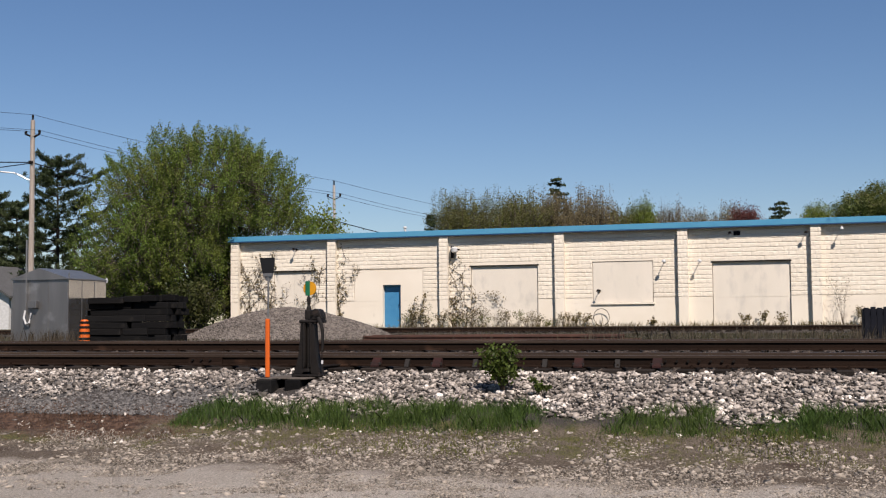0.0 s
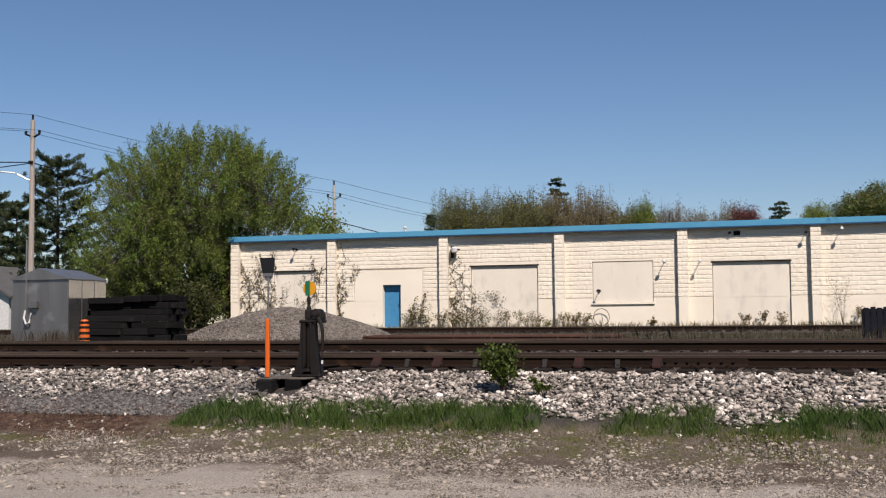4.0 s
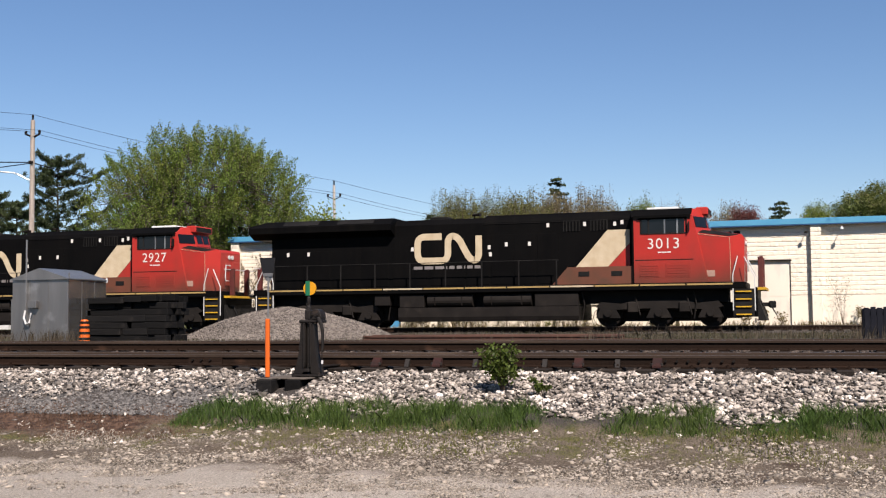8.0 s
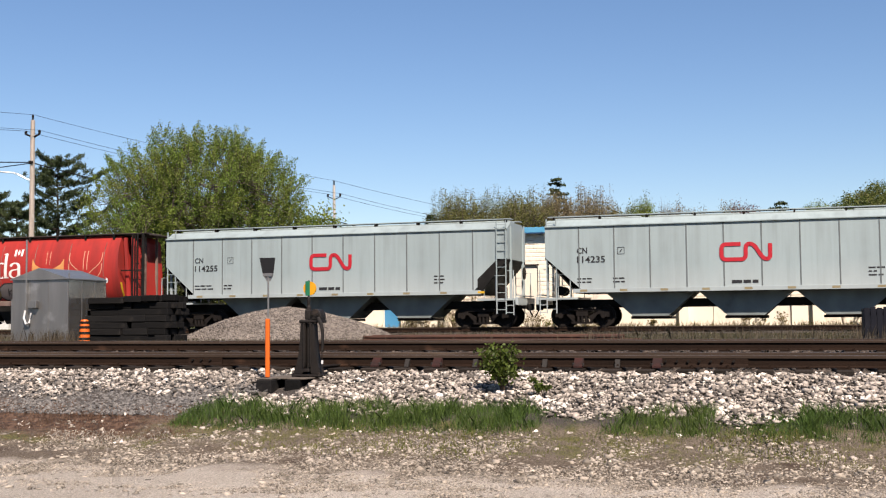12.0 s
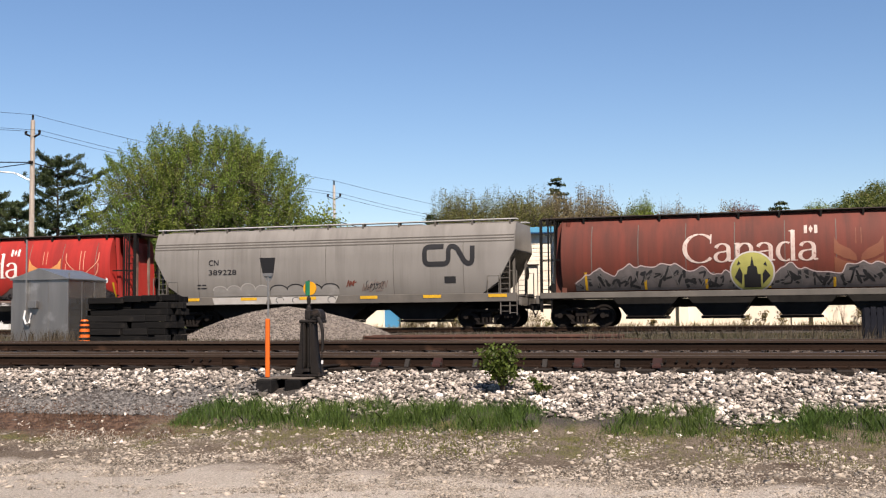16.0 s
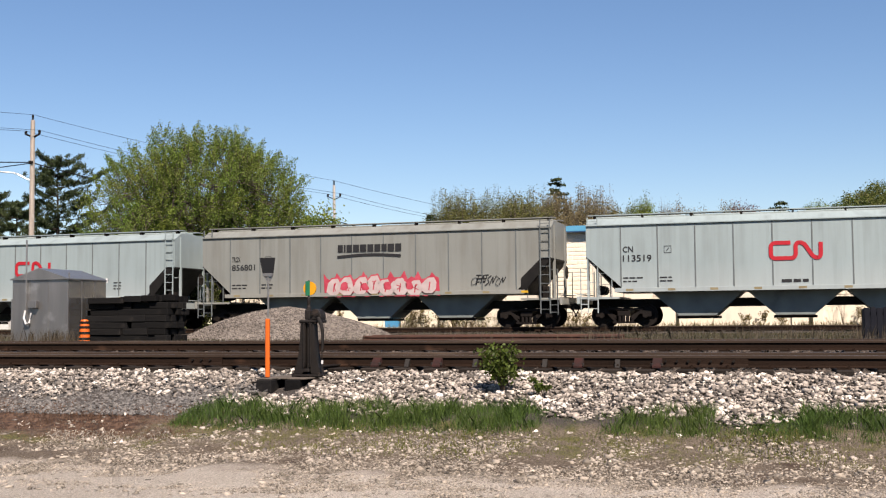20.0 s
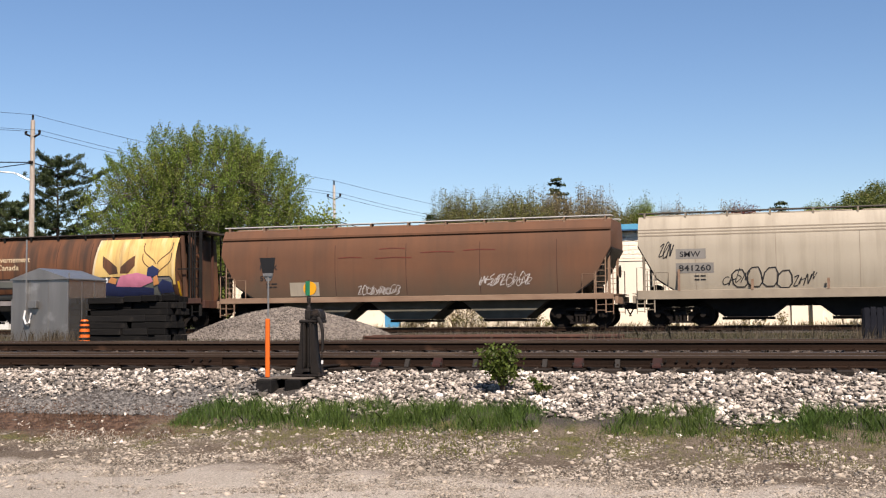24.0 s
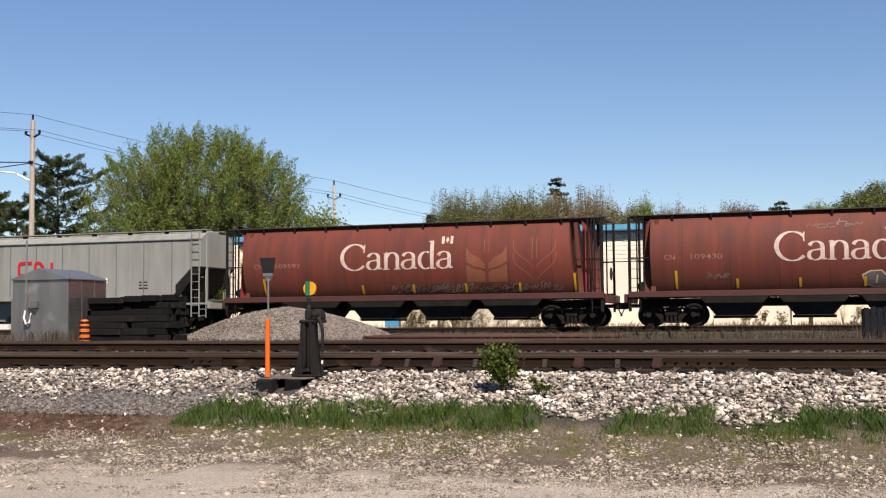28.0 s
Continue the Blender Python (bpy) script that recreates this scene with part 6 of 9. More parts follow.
def locomotive(k, rear, L, number, label, gap=0.0):
    car = car_thing(k, rear, L, label, "diesel_locomotive", "locomotive")
    deck = part("deck", boxed(0.6, 21.95, -1.5, 1.5, 1.46, 1.72, bevel=0.015), LOCO_BLACK, car)
    for s in (-1, 1):
        n = 11
        for i in range(n):
            u = 1.25 + i * 1.84
            part("edge_stripe", boxed(u + 0.02, u + 1.8, *sorted((s * 1.503, s * 1.515)), 1.62, 1.685), CREAM_PAINT if i % 4 == 3 else FADED_LINE, deck, "yellow edge stripe")
    # long hood
    hood = part("hood", prism(B(), [(-0.98, 1.72), (-0.98, 4.42), (-0.72, 4.66), (0.72, 4.66), (0.98, 4.42), (0.98, 1.72)], "x", 1.25, 17.5), LOCO_BLACK, car)
    part("engine_cover", prism(B(), [(-1.0, 4.35), (-0.92, 4.55), (-0.7, 4.75), (0.7, 4.75), (0.92, 4.55), (1.0, 4.35)], "x", 11.2, 17.4), LOCO_BLACK, hood)
    # radiator wings
    bm = prism(B(), [(-0.99, 3.98), (-1.48, 4.22), (-1.5, 4.48), (-1.1, 4.76), (1.1, 4.76), (1.5, 4.48), (1.48, 4.22), (0.99, 3.98)], "x", 0.35, 7.15)
    cut_slope(bm, (0.35, 0, 4.55), Vector((-0.28, 0, 0.9)))
    rad = part("radiator_housing", bm, LOCO_BLACK, car)
    for s in (-1, 1):
        for u in (2.0, 4.6):
            part("radiator_grille", prism(B(), [(s * 1.44, 4.525), (s * 1.14, 4.735), (s * 1.15, 4.75), (s * 1.45, 4.54)], "x", u, u + 1.7), BLACK, rad)
    for s in (-1, 1):
        y0, y1 = sorted((s * 0.981, s * 0.995))
        for u, w in ((1.5, 1.25), (2.85, 1.25), (4.25, 1.3), (5.65, 1.2), (7.05, 1.6), (8.8, 1.5), (10.4, 1.0), (11.5, 0.9), (12.5, 0.9), (13.5, 0.9)):
            z1 = 3.4 if u < 6.5 else 3.9
            part("hood_door", boxed(u, u + w, y0, y1, 1.8, z1, bevel=0.006), LOCO_BLACK, hood)
        for u in (14.6, 15.75):
            g = part("louvre_frame", boxed(u, u + 0.72, y0, y1, 3.95, 4.4), BLACK, hood)
            for i in range(5):
                part("louvre", boxed(u + 0.06 + i * 0.135, u + 0.13 + i * 0.135, *sorted((s * 0.996, s * 1.02)), 3.98, 4.37), LOCO_BLACK, g)
    for u, z in ((13.9, 4.15), (15.45, 4.15), (16.7, 4.12), (17.0, 4.18), (11.35, 3.3), (12.1, 3.4), (13.1, 3.4), (2.0, 3.2), (3.0, 3.2), (7.9, 3.3), (11.4, 3.0)):
        part("warning_label", boxed(u, u + 0.12, -1.003, -0.997, z, z + 0.17), WHITE_PAINT, hood)
    # livery on the hood
    def hood_y(z):
        return 0.997
    part("white_stripe", lay_on(flat(B(), [(15.12, 2.45), (16.45, 3.96), (17.36, 3.96), (17.36, 3.4), (16.46, 2.45)]), 0, 0, hood_y, 0.004), CREAM_PAINT, hood, "white diagonal stripe")
    part("red_stripe", lay_on(flat(B(), [(16.47, 2.45), (17.36, 3.38), (17.36, 2.45)]), 0, 0, hood_y, 0.004), LOCO_RED, hood, "red diagonal panel")
    part("emblem", lay_on(noodle(2.75, 1.04, 0.29), 8.2, 2.86 - 0.5 * gap, hood_y, 0.006), CREAM_PAINT, hood, "large bent-ribbon railway emblem")
    part("web_address_bars", lay_on(bars(B(), 8.02, 2.50 - 0.5 * gap, [0.4, 0.4, 0.4, 0.05, 0.24, 0.24, 0.05, 0.24, 0.26], 0.13, 0.09), 0, 0, hood_y, 0.006), SILVER_SPRAY, hood)
    # low cabinets beside the cab
    for s in (-1, 1):
        c = part("walkway_cabinet", prism(B(), [(14.2, 1.73), (17.52, 1.73), (17.52, 2.44), (14.85, 2.44)], "y", *sorted((s * 1.0, s * 1.38))), LOCO_DIRTY, car, "grimy red-brown low cabinet")
        for u in (15.3, 16.65):
            part("vent_grille", boxed(u, u + 0.45, *sorted((s * 1.382, s * 1.392)), 2.05, 2.25), BLACK, c)
    # cab and nose
    bm = prism(B(), [(17.6, 1.73), (20.5, 1.73), (20.5, 3.86), (20.25, 4.7), (17.6, 4.7)], "y", -1.5, 1.5)
    for s in (-1, 1):
        cut_slope(bm, (0, s * 1.5, 4.42), Vector((0, s * 0.55, 0.8)))
        cut_slope(bm, (20.05, s * 1.5, 3.86), Vector((1.0, s * 0.5, 0.22)))
    cab = part("cab", bm, LOCO_RED, car, "red painted cab")
    part("cab_roof", prism(B(), [(-1.52, 4.40), (-1.1, 4.73), (1.1, 4.73), (1.52, 4.40), (1.49, 4.38), (1.08, 4.70), (-1.08, 4.70), (-1.49, 4.38)], "x", 17.5, 19.9), LOCO_BLACK, cab, "black cab roof")
    for s in (-1, 1):
        part("roof_apron", boxed(17.58, 19.86, *sorted((s * 1.503, s * 1.535)), 4.28, 4.445), LOCO_BLACK, cab, "black band over the side windows")
    part("cab_rear_panel", boxed(17.53, 17.598, -1.49, 1.49, 1.75, 4.3), LOCO_BLACK, cab)
    bm = prism(B(), [(20.06, 1.735), (21.86, 1.735), (21.9, 3.5), (21.8, 3.62), (20.06, 3.88)], "y", -1.44, 1.44)
    for s in (-1, 1):
        cut_slope(bm, (21.36, s * 1.44, 0), Vector((0.95, s * 1.0, 0)))
        cut_slope(bm, (21.36, s * 1.44, 3.5), Vector((0.15, s * 0.42, 1.0)))
    nose = part("nose", bm, LOCO_RED, car, "red tapered nose")
    for s in (-1, 1):
        bm = B()
        for up in (0.004, 0.014):
            bm.faces.new([bm.verts.new((u, s * y, 3.5 - 0.15 * (u - 21.36) - 0.42 * (y - 1.44) + up)) for u, y in ((20.12, 1.39), (21.34, 1.39), (21.70, 1.06), (20.12, 1.03))])
        part("anti_glare_panel", bm, BLACK, nose, "matt black anti-glare panel")
    part("anti_glare_panel", prism(B(), [(20.55, 3.815), (21.7, 3.645), (21.7, 3.655), (20.55, 3.825)], "y", -0.85, 0.85), BLACK, nose)
    for s in (-1, 1):
        part("nose_edge", tube(B(), [(20.1, s * 1.45, 3.66), (21.36, s * 1.445, 3.48), (21.38, s * 1.435, 1.8)], 0.009, 6), CREAM_PAINT, nose, "thin white lining")
        wd = part("side_window", boxed(17.92, 19.62, *sorted((s * 1.49, s * 1.503)), 3.74, 4.30), glass_mat(), cab, "dark side window")
        for u in (17.9, 18.2, 18.84, 19.34, 19.7):
            part("window_frame", boxed(u - 0.03, u + 0.03, *sorted((s * 1.504, s * 1.525)), 3.70, 4.33), ALU if u in (18.84, 19.34) else BLACK, wd)
        part("window_frame", boxed(17.9, 19.7, *sorted((s * 1.504, s * 1.522)), 3.69, 3.735), BLACK, wd)
        part("armrest_visor", boxed(17.8, 19.75, *sorted((s * 1.504, s * 1.62)), 4.345, 4.375), LOCO_BLACK, wd)
        part("mirror", boxed(19.78, 19.82, *sorted((s * 1.504, s * 1.68)), 3.8, 4.15), BLACK, cab)
        part("seam", boxed(17.65, 19.95, *sorted((s * 1.496, s * 1.508)), 2.64, 2.67), BLACK, cab)
        for u, wd2 in ((17.8, 0.8), (18.85, 1.0)):
            gr = part("louvre_panel", boxed(u, u + wd2, *sorted((s * 1.496, s * 1.506)), 1.94, 2.52, bevel=0.008), LOCO_RED, cab)
            for j in range(5):
                part("louvre", boxed(u + 0.05, u + wd2 - 0.05, *sorted((s * 1.507, s * 1.516)), 2.0 + j * 0.1, 2.045 + j * 0.1), LOCO_RED, gr)
    for y0, y1 in ((-0.52, -0.05), (0.05, 0.52)):
        part("windshield", prism(B(), [(20.47, 3.98), (20.49, 3.98), (20.385, 4.36), (20.365, 4.36)], "y", y0, y1), glass_mat(), cab, "dark windshield")
    for s in (-1, 1):
        bm = B()
        ring = []
        for off in (0.0, 0.02):
            ring.append([bm.verts.new((u + 0.9 * off, s * (y + 0.45 * off), z)) for u, y, z in ((20.06, 1.46, 3.95), (20.44, 0.70, 3.95), (20.35, 0.70, 4.36), (19.97, 1.46, 4.36))])
        bm.faces.new(ring[0])
        bm.faces.new(ring[1])
        for j in range(4):
            bm.faces.new((ring[0][j], ring[0][(j + 1) % 4], ring[1][(j + 1) % 4], ring[1][j]))
        part("corner_windshield", bm, glass_mat(), cab, "dark corner windshield")
    part("number_board", boxed(20.0, 20.5, -0.8, 0.8, 4.46, 4.78, bevel=0.04), LOCO_RED, cab)
    part("number_board_panel", boxed(20.501, 20.51, -0.7, 0.7, 4.52, 4.72), BLACK, cab)
    part("lettering", lay_on(fitted(letters(number, 1.0, 1.08, -0.004), 1.24, 0.42), 18.16, 3.1, lambda z: 1.503, 0.006), WHITE_PAINT, cab, "white road number")
    part("small_print", lay_on(bars(B(), 18.55, 2.93, [0.12, 0.2, 0.14], 0.05, 0.03), 0, 0, lambda z: 1.503, 0.006), WHITE_PAINT, cab)
    part("notice_plate", boxed(20.45, 20.77, -1.452, -1.442, 1.95, 2.2), surface("faded_pink_notice", (0.42, 0.26, 0.20), 0.7, grain=0.1, bump=0), nose)
    part("air_conditioner", boxed(18.0, 19.3, -0.55, 0.55, 4.731, 4.86, bevel=0.04), WHITE_METAL, cab, "white roof air conditioner")
    for y0 in (-0.62,):
        part("nose_handrail", tube(B(), [(21.93, y0 + 0.5, 2.9), (22.0, y0 + 0.45, 2.92), (22.0, y0, 2.92), (22.0, y0 - 0.05, 2.35), (22.0, y0, 2.2), (22.0, y0 + 0.5, 2.2), (21.93, y0 + 0.55, 2.2)], 0.028, 6), WHITE_METAL, nose, "white nose handrail")
    part("nose_door", boxed(21.875, 21.9, 0.1, 0.7, 1.8, 3.1, bevel=0.006), LOCO_RED, nose)
    for i, z in enumerate((3.25, 2.95)):
        part("headlight", tube(B(), [(21.86, -0.15 + 0.3 * i, 3.3), (21.94, -0.15 + 0.3 * i, 3.3)], 0.1, 12), WHITE_METAL, nose)
    # steps, pilots, rails
    for s, a in ((1, 0.0), (-1, L)):
        def U(d):
            return a + s * d
        part("pilot_plate", boxed(*sorted((U(0.62), U(0.72))), -1.45, 1.45, 0.35, 1.5, bevel=0.02), LOCO_BLACK, car)
        part("plow", prism(B(), [(U(0.3), 0.2), (U(0.62), 0.2), (U(0.62), 1.1)], "y", -1.3, 1.3), BLACK, car, "black snow plow")
        for y in (-1.38, 1.38):
            st = part("step_well", boxed(*sorted((U(0.75), U(1.55))), y - 0.1, y + 0.1, 0.35, 1.45), BLACK, car)
            for z in (0.42, 0.72, 1.02, 1.32):
                part("step", boxed(*sorted((U(0.85), U(1.45))), y - 0.16 if y < 0 else y + 0.1, y - 0.1 if y < 0 else y + 0.16, z, z + 0.05), YELLOW, st, "yellow-edged step")
            part("handrail", tube(B(), [(U(1.55), y * 1.07, 0.6), (U(1.55), y * 1.07, 2.0), (U(1.35), y * 1.05, 2.75)], 0.022, 6), WHITE_METAL, car, "white stair handrail")
            part("handrail", tube(B(), [(U(0.72), y * 1.07, 0.6), (U(0.72), y * 1.07, 1.9), (U(1.1), y * 1.05, 2.7)], 0.022, 6), WHITE_METAL, car)
        part("end_rail_post", boxed(*sorted((U(0.42), U(0.62))), -0.8, -0.6, 1.5, 2.75, bevel=0.02), MAROON_POST, car, "grimy dark red end post")
        part("end_rail_post", boxed(*sorted((U(0.42), U(0.62))), 0.6, 0.8, 1.5, 2.75, bevel=0.02), MAROON_POST, car, "grimy dark red end post")
        part("end_rail", tube(B(), [(U(0.57), -1.4, 2.7), (U(0.57), 1.4, 2.7)], 0.02, 6), WHITE_METAL, car)
        part("brake_hose", tube(B(), [(U(0.55), -0.5, 1.0), (U(0.4), -0.52, 0.7), (U(0.28), -0.5, 0.35)], 0.03, 6), BLACK, car)
        part("ditch_bracket", boxed(*sorted((U(0.3), U(0.7))), -1.3, 1.3, 1.40, 1.50), YELLOW if s < 0 else BLACK, car)
    part_on("coupler", COUPLER_A, car, pose(0.06 + gap, 0, 0))
    part_on("coupler", COUPLER_B, car, pose(L - 0.06 + gap, 0, 0))
    for s in (-1, 1):
        for i in range(9):
            u = 1.6 + i * 1.6
            part("handrail_post", boxed(u - 0.025, u + 0.025, s * 1.46 - 0.02, s * 1.46 + 0.02, 1.72, 2.75), BLACK, car)
        part("handrail", tube(B(), [(1.5, s * 1.46, 2.75), (14.5, s * 1.46, 2.75)], 0.018, 6), BLACK, car)
    part("underframe", boxed(1.4, 21.2, -0.75, 0.75, 0.95, 1.455), BLACK, car)
    # fuel tank and air reservoirs
    tank = part("fuel_tank", prism(B(), [(-1.35, 0.25), (-1.42, 0.45), (-1.42, 0.85), (1.42, 0.85), (1.42, 0.45), (1.35, 0.25)], "x", 7.45, 15.3), LOCO_GREY, car, "grey-black fuel tank")
    part("tank_bulkhead", boxed(7.5, 8.6, -1.4, 1.4, 0.851, 1.4, bevel=0.02), LOCO_GREY, tank)
    part("tank_bulkhead", boxed(13.45, 15.28, -1.4, 1.4, 0.851, 1.38, bevel=0.02), LOCO_GREY, tank)
    part("tank_body", boxed(8.62, 13.43, -0.8, 0.8, 0.851, 1.42), BLACK, tank)
    for s in (-1, 1):
        for u0, u1 in ((8.75, 10.75), (11.25, 13.3)):
            part("air_reservoir", tube(B(), [(u0, s * 1.15, 1.14), (u0 + 0.1, s * 1.15, 1.14), (u1 - 0.1, s * 1.15, 1.14), (u1, s * 1.15, 1.14)], 0.27, 16), LOCO_GREY, tank)
        for u in (9.1, 10.3, 11.6, 12.9):
            part("strap", tube(B(), [(u, s * 1.15, 0.84), (u, s * 1.41, 0.95), (u, s * 1.41, 1.3)], 0.025, 6), STEEL, tank)
    for u in (1.3, 6.9, 15.4, 19.9):
        part("sand_pipe", tube(B(), [(u, -1.2, 1.46), (u + 0.1, -1.2, 0.9), (u, -1.15, 0.3)], 0.03, 6), LOCO_GREY, car)
    part("battery_box", boxed(6.35, 7.05, -1.4, -0.9, 0.95, 1.4, bevel=0.02), LOCO_GREY, car)
    part("exhaust_stack", boxed(8.6, 9.4, -0.4, 0.4, 4.661, 4.8, bevel=0.03), BLACK, hood)
    h = part("horn", tube(B(), [(10.5, 0.0, 4.7), (10.5, 0.0, 4.86)], 0.03, 6), STEEL, hood)
    for dy in (-0.1, 0.0, 0.1):
        part("horn_bell", tube(B(), [(10.4, dy, 4.86), (10.75, dy, 4.88)], 0.03, 8, 0.07), STEEL, h)
    loco_bogie(car, 3.95)
    loco_bogie(car, 18.5)
    return car


# ---- the train, from the front
REARS = [-169.7, -192.6, -211.9, -229.24, -246.85, -265.55, -284.2, -302.75, -320.94, -339.14, -357.05, -374.7, -392.3, -409.6, -428.2, -446.1, -464.85, -483.2, -501.85, -520.15, -538.3, -555.9]
FRONTS = [-146.7] + REARS[:-1]
LEN = [f - r for f, r in zip(FRONTS, REARS)]

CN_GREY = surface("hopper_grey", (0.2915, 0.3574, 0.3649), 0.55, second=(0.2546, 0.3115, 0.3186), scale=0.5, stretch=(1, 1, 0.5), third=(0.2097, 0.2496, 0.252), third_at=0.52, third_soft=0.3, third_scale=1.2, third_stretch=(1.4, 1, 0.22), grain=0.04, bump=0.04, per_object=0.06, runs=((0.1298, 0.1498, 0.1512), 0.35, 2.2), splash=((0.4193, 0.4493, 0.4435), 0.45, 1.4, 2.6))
DUSTY_GREY = surface("dusty_hopper_grey", (0.25, 0.262, 0.245), 0.65, second=(0.20, 0.208, 0.195), scale=0.6, stretch=(1, 1, 0.4), third=(0.155, 0.155, 0.145), third_at=0.5, third_soft=0.3, third_scale=1.2, third_stretch=(1.6, 1, 0.2), grain=0.06, bump=0.05, runs=((0.09, 0.085, 0.075), 0.45, 2.0))
CN_BAY = surface("painted_bay_grey", (0.20, 0.235, 0.23), 0.65, second=(0.13, 0.15, 0.145), scale=1.2, third=(0.09, 0.095, 0.09), third_at=0.6, third_soft=0.2, grain=0.08, bump=0.08)
DULL_STRIP = surface("dull_reflector", (0.27, 0.225, 0.13), 0.6, second=(0.20, 0.16, 0.09), scale=4.0, grain=0.1, bump=0)
PALE_SPRAY = surface("pale_silver_spray", (0.40, 0.385, 0.36), 0.55, second=(0.30, 0.285, 0.26), scale=2.2, third=(0.48, 0.47, 0.45), third_at=0.58, third_soft=0.2, grain=0.1, bump=0)
THIN_SPRAY = surface("thin_silver_spray", (0.25, 0.24, 0.222), 0.55, second=(0.20, 0.19, 0.175), scale=2.0, third=(0.33, 0.32, 0.30), third_at=0.58, third_soft=0.2, grain=0.1, bump=0)
DIM_CHALK = surface("rubbed_chalk_spray", (0.20, 0.165, 0.145), 0.75, second=(0.11, 0.075, 0.06), scale=2.5, third=(0.30, 0.26, 0.235), third_at=0.58, grain=0.15, bump=0)
OLIVE_BAY = surface("grimy_olive_bay", (0.125, 0.118, 0.092), 0.75, second=(0.07, 0.064, 0.05), scale=1.2, third=(0.15, 0.135, 0.105), third_at=0.62, third_soft=0.2, grain=0.1, bump=0.1)
SEAM_GREY = surface("hopper_seam_grey", (0.135, 0.152, 0.154), 0.6, grain=0.1, bump=0.05)
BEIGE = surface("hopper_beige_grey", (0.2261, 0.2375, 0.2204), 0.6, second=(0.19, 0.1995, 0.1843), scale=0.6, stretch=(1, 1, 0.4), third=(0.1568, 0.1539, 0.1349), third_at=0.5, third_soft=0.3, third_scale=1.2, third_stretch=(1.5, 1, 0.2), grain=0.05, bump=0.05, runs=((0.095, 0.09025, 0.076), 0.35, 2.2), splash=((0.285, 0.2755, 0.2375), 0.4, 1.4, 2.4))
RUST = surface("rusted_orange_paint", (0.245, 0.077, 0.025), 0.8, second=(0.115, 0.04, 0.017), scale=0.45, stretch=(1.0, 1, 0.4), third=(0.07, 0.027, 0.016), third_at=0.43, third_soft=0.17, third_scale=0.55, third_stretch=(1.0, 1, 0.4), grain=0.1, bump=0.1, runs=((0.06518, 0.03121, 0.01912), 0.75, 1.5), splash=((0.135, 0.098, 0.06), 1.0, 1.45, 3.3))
RUST_SILL = surface("rusted_sill", (0.27, 0.185, 0.125), 0.8, second=(0.165, 0.10, 0.066), scale=1.5, stretch=(0.5, 1, 2), grain=0.15, bump=0.15)
RED_CAR = surface("bright_red_car_paint", (0.3956, 0.02852, 0.02116), 0.55, second=(0.322, 0.02576, 0.02024), scale=0.6, stretch=(1.2, 1, 0.3), third=(0.1932, 0.02208, 0.01748), third_at=0.5, third_soft=0.3, third_scale=1.0, third_stretch=(1.6, 1, 0.2), grain=0.07, bump=0.05, runs=((0.092, 0.0184, 0.01564), 0.5, 2.0))
RED_SILL = surface("weathered_red_sill", (0.11, 0.052, 0.042), 0.75, second=(0.20, 0.155, 0.13), scale=1.3, stretch=(0.8, 1, 1), third=(0.05, 0.028, 0.024), third_at=0.52, third_soft=0.2, grain=0.15, bump=0.12)
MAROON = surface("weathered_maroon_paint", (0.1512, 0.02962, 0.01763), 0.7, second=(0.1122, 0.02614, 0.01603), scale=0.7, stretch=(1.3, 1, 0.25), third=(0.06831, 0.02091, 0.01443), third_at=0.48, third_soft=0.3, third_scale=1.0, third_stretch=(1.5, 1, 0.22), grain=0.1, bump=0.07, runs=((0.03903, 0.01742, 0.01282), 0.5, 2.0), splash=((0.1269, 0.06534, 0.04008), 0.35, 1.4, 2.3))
RED_END = surface("unfaded_red_end", (0.27, 0.03, 0.022), 0.6, second=(0.16, 0.022, 0.018), scale=1.2, stretch=(1, 1, 0.4), grain=0.1, bump=0.05)
MAROON_SILL = surface("maroon_sill", (0.0728, 0.0224, 0.01848), 0.7, second=(0.0504, 0.0196, 0.0168), scale=1.5, grain=0.15, bump=0.1)
BROWN = surface("oxide_brown_paint", (0.05865, 0.02424, 0.01642), 0.8, second=(0.0391, 0.01877, 0.01408), scale=0.7, stretch=(1.4, 1, 0.25), third=(0.1133, 0.0391, 0.01877), third_at=0.52, third_soft=0.25, third_scale=1.1, third_stretch=(1.6, 1, 0.25), grain=0.15, bump=0.12, runs=((0.02346, 0.01408, 0.01095), 0.5, 2.5))
GOV_BROWN = surface("government_brown", (0.1594, 0.06267, 0.02706), 0.65, second=(0.08743, 0.04004, 0.02104), scale=0.8, stretch=(2.0, 1, 0.25), third=(0.05143, 0.02872, 0.01804), third_at=0.48, third_soft=0.16, third_scale=0.9, third_stretch=(2.4, 1, 0.14), grain=0.1, bump=0.08, runs=((0.036, 0.02089, 0.01428), 0.9, 3.0))
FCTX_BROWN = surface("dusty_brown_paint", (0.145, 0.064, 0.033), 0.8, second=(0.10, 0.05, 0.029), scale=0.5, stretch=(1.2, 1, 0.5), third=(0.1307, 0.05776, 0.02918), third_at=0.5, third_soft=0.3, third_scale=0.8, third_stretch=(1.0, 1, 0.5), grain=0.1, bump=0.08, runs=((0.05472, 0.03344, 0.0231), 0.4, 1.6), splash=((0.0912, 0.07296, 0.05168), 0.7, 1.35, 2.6))
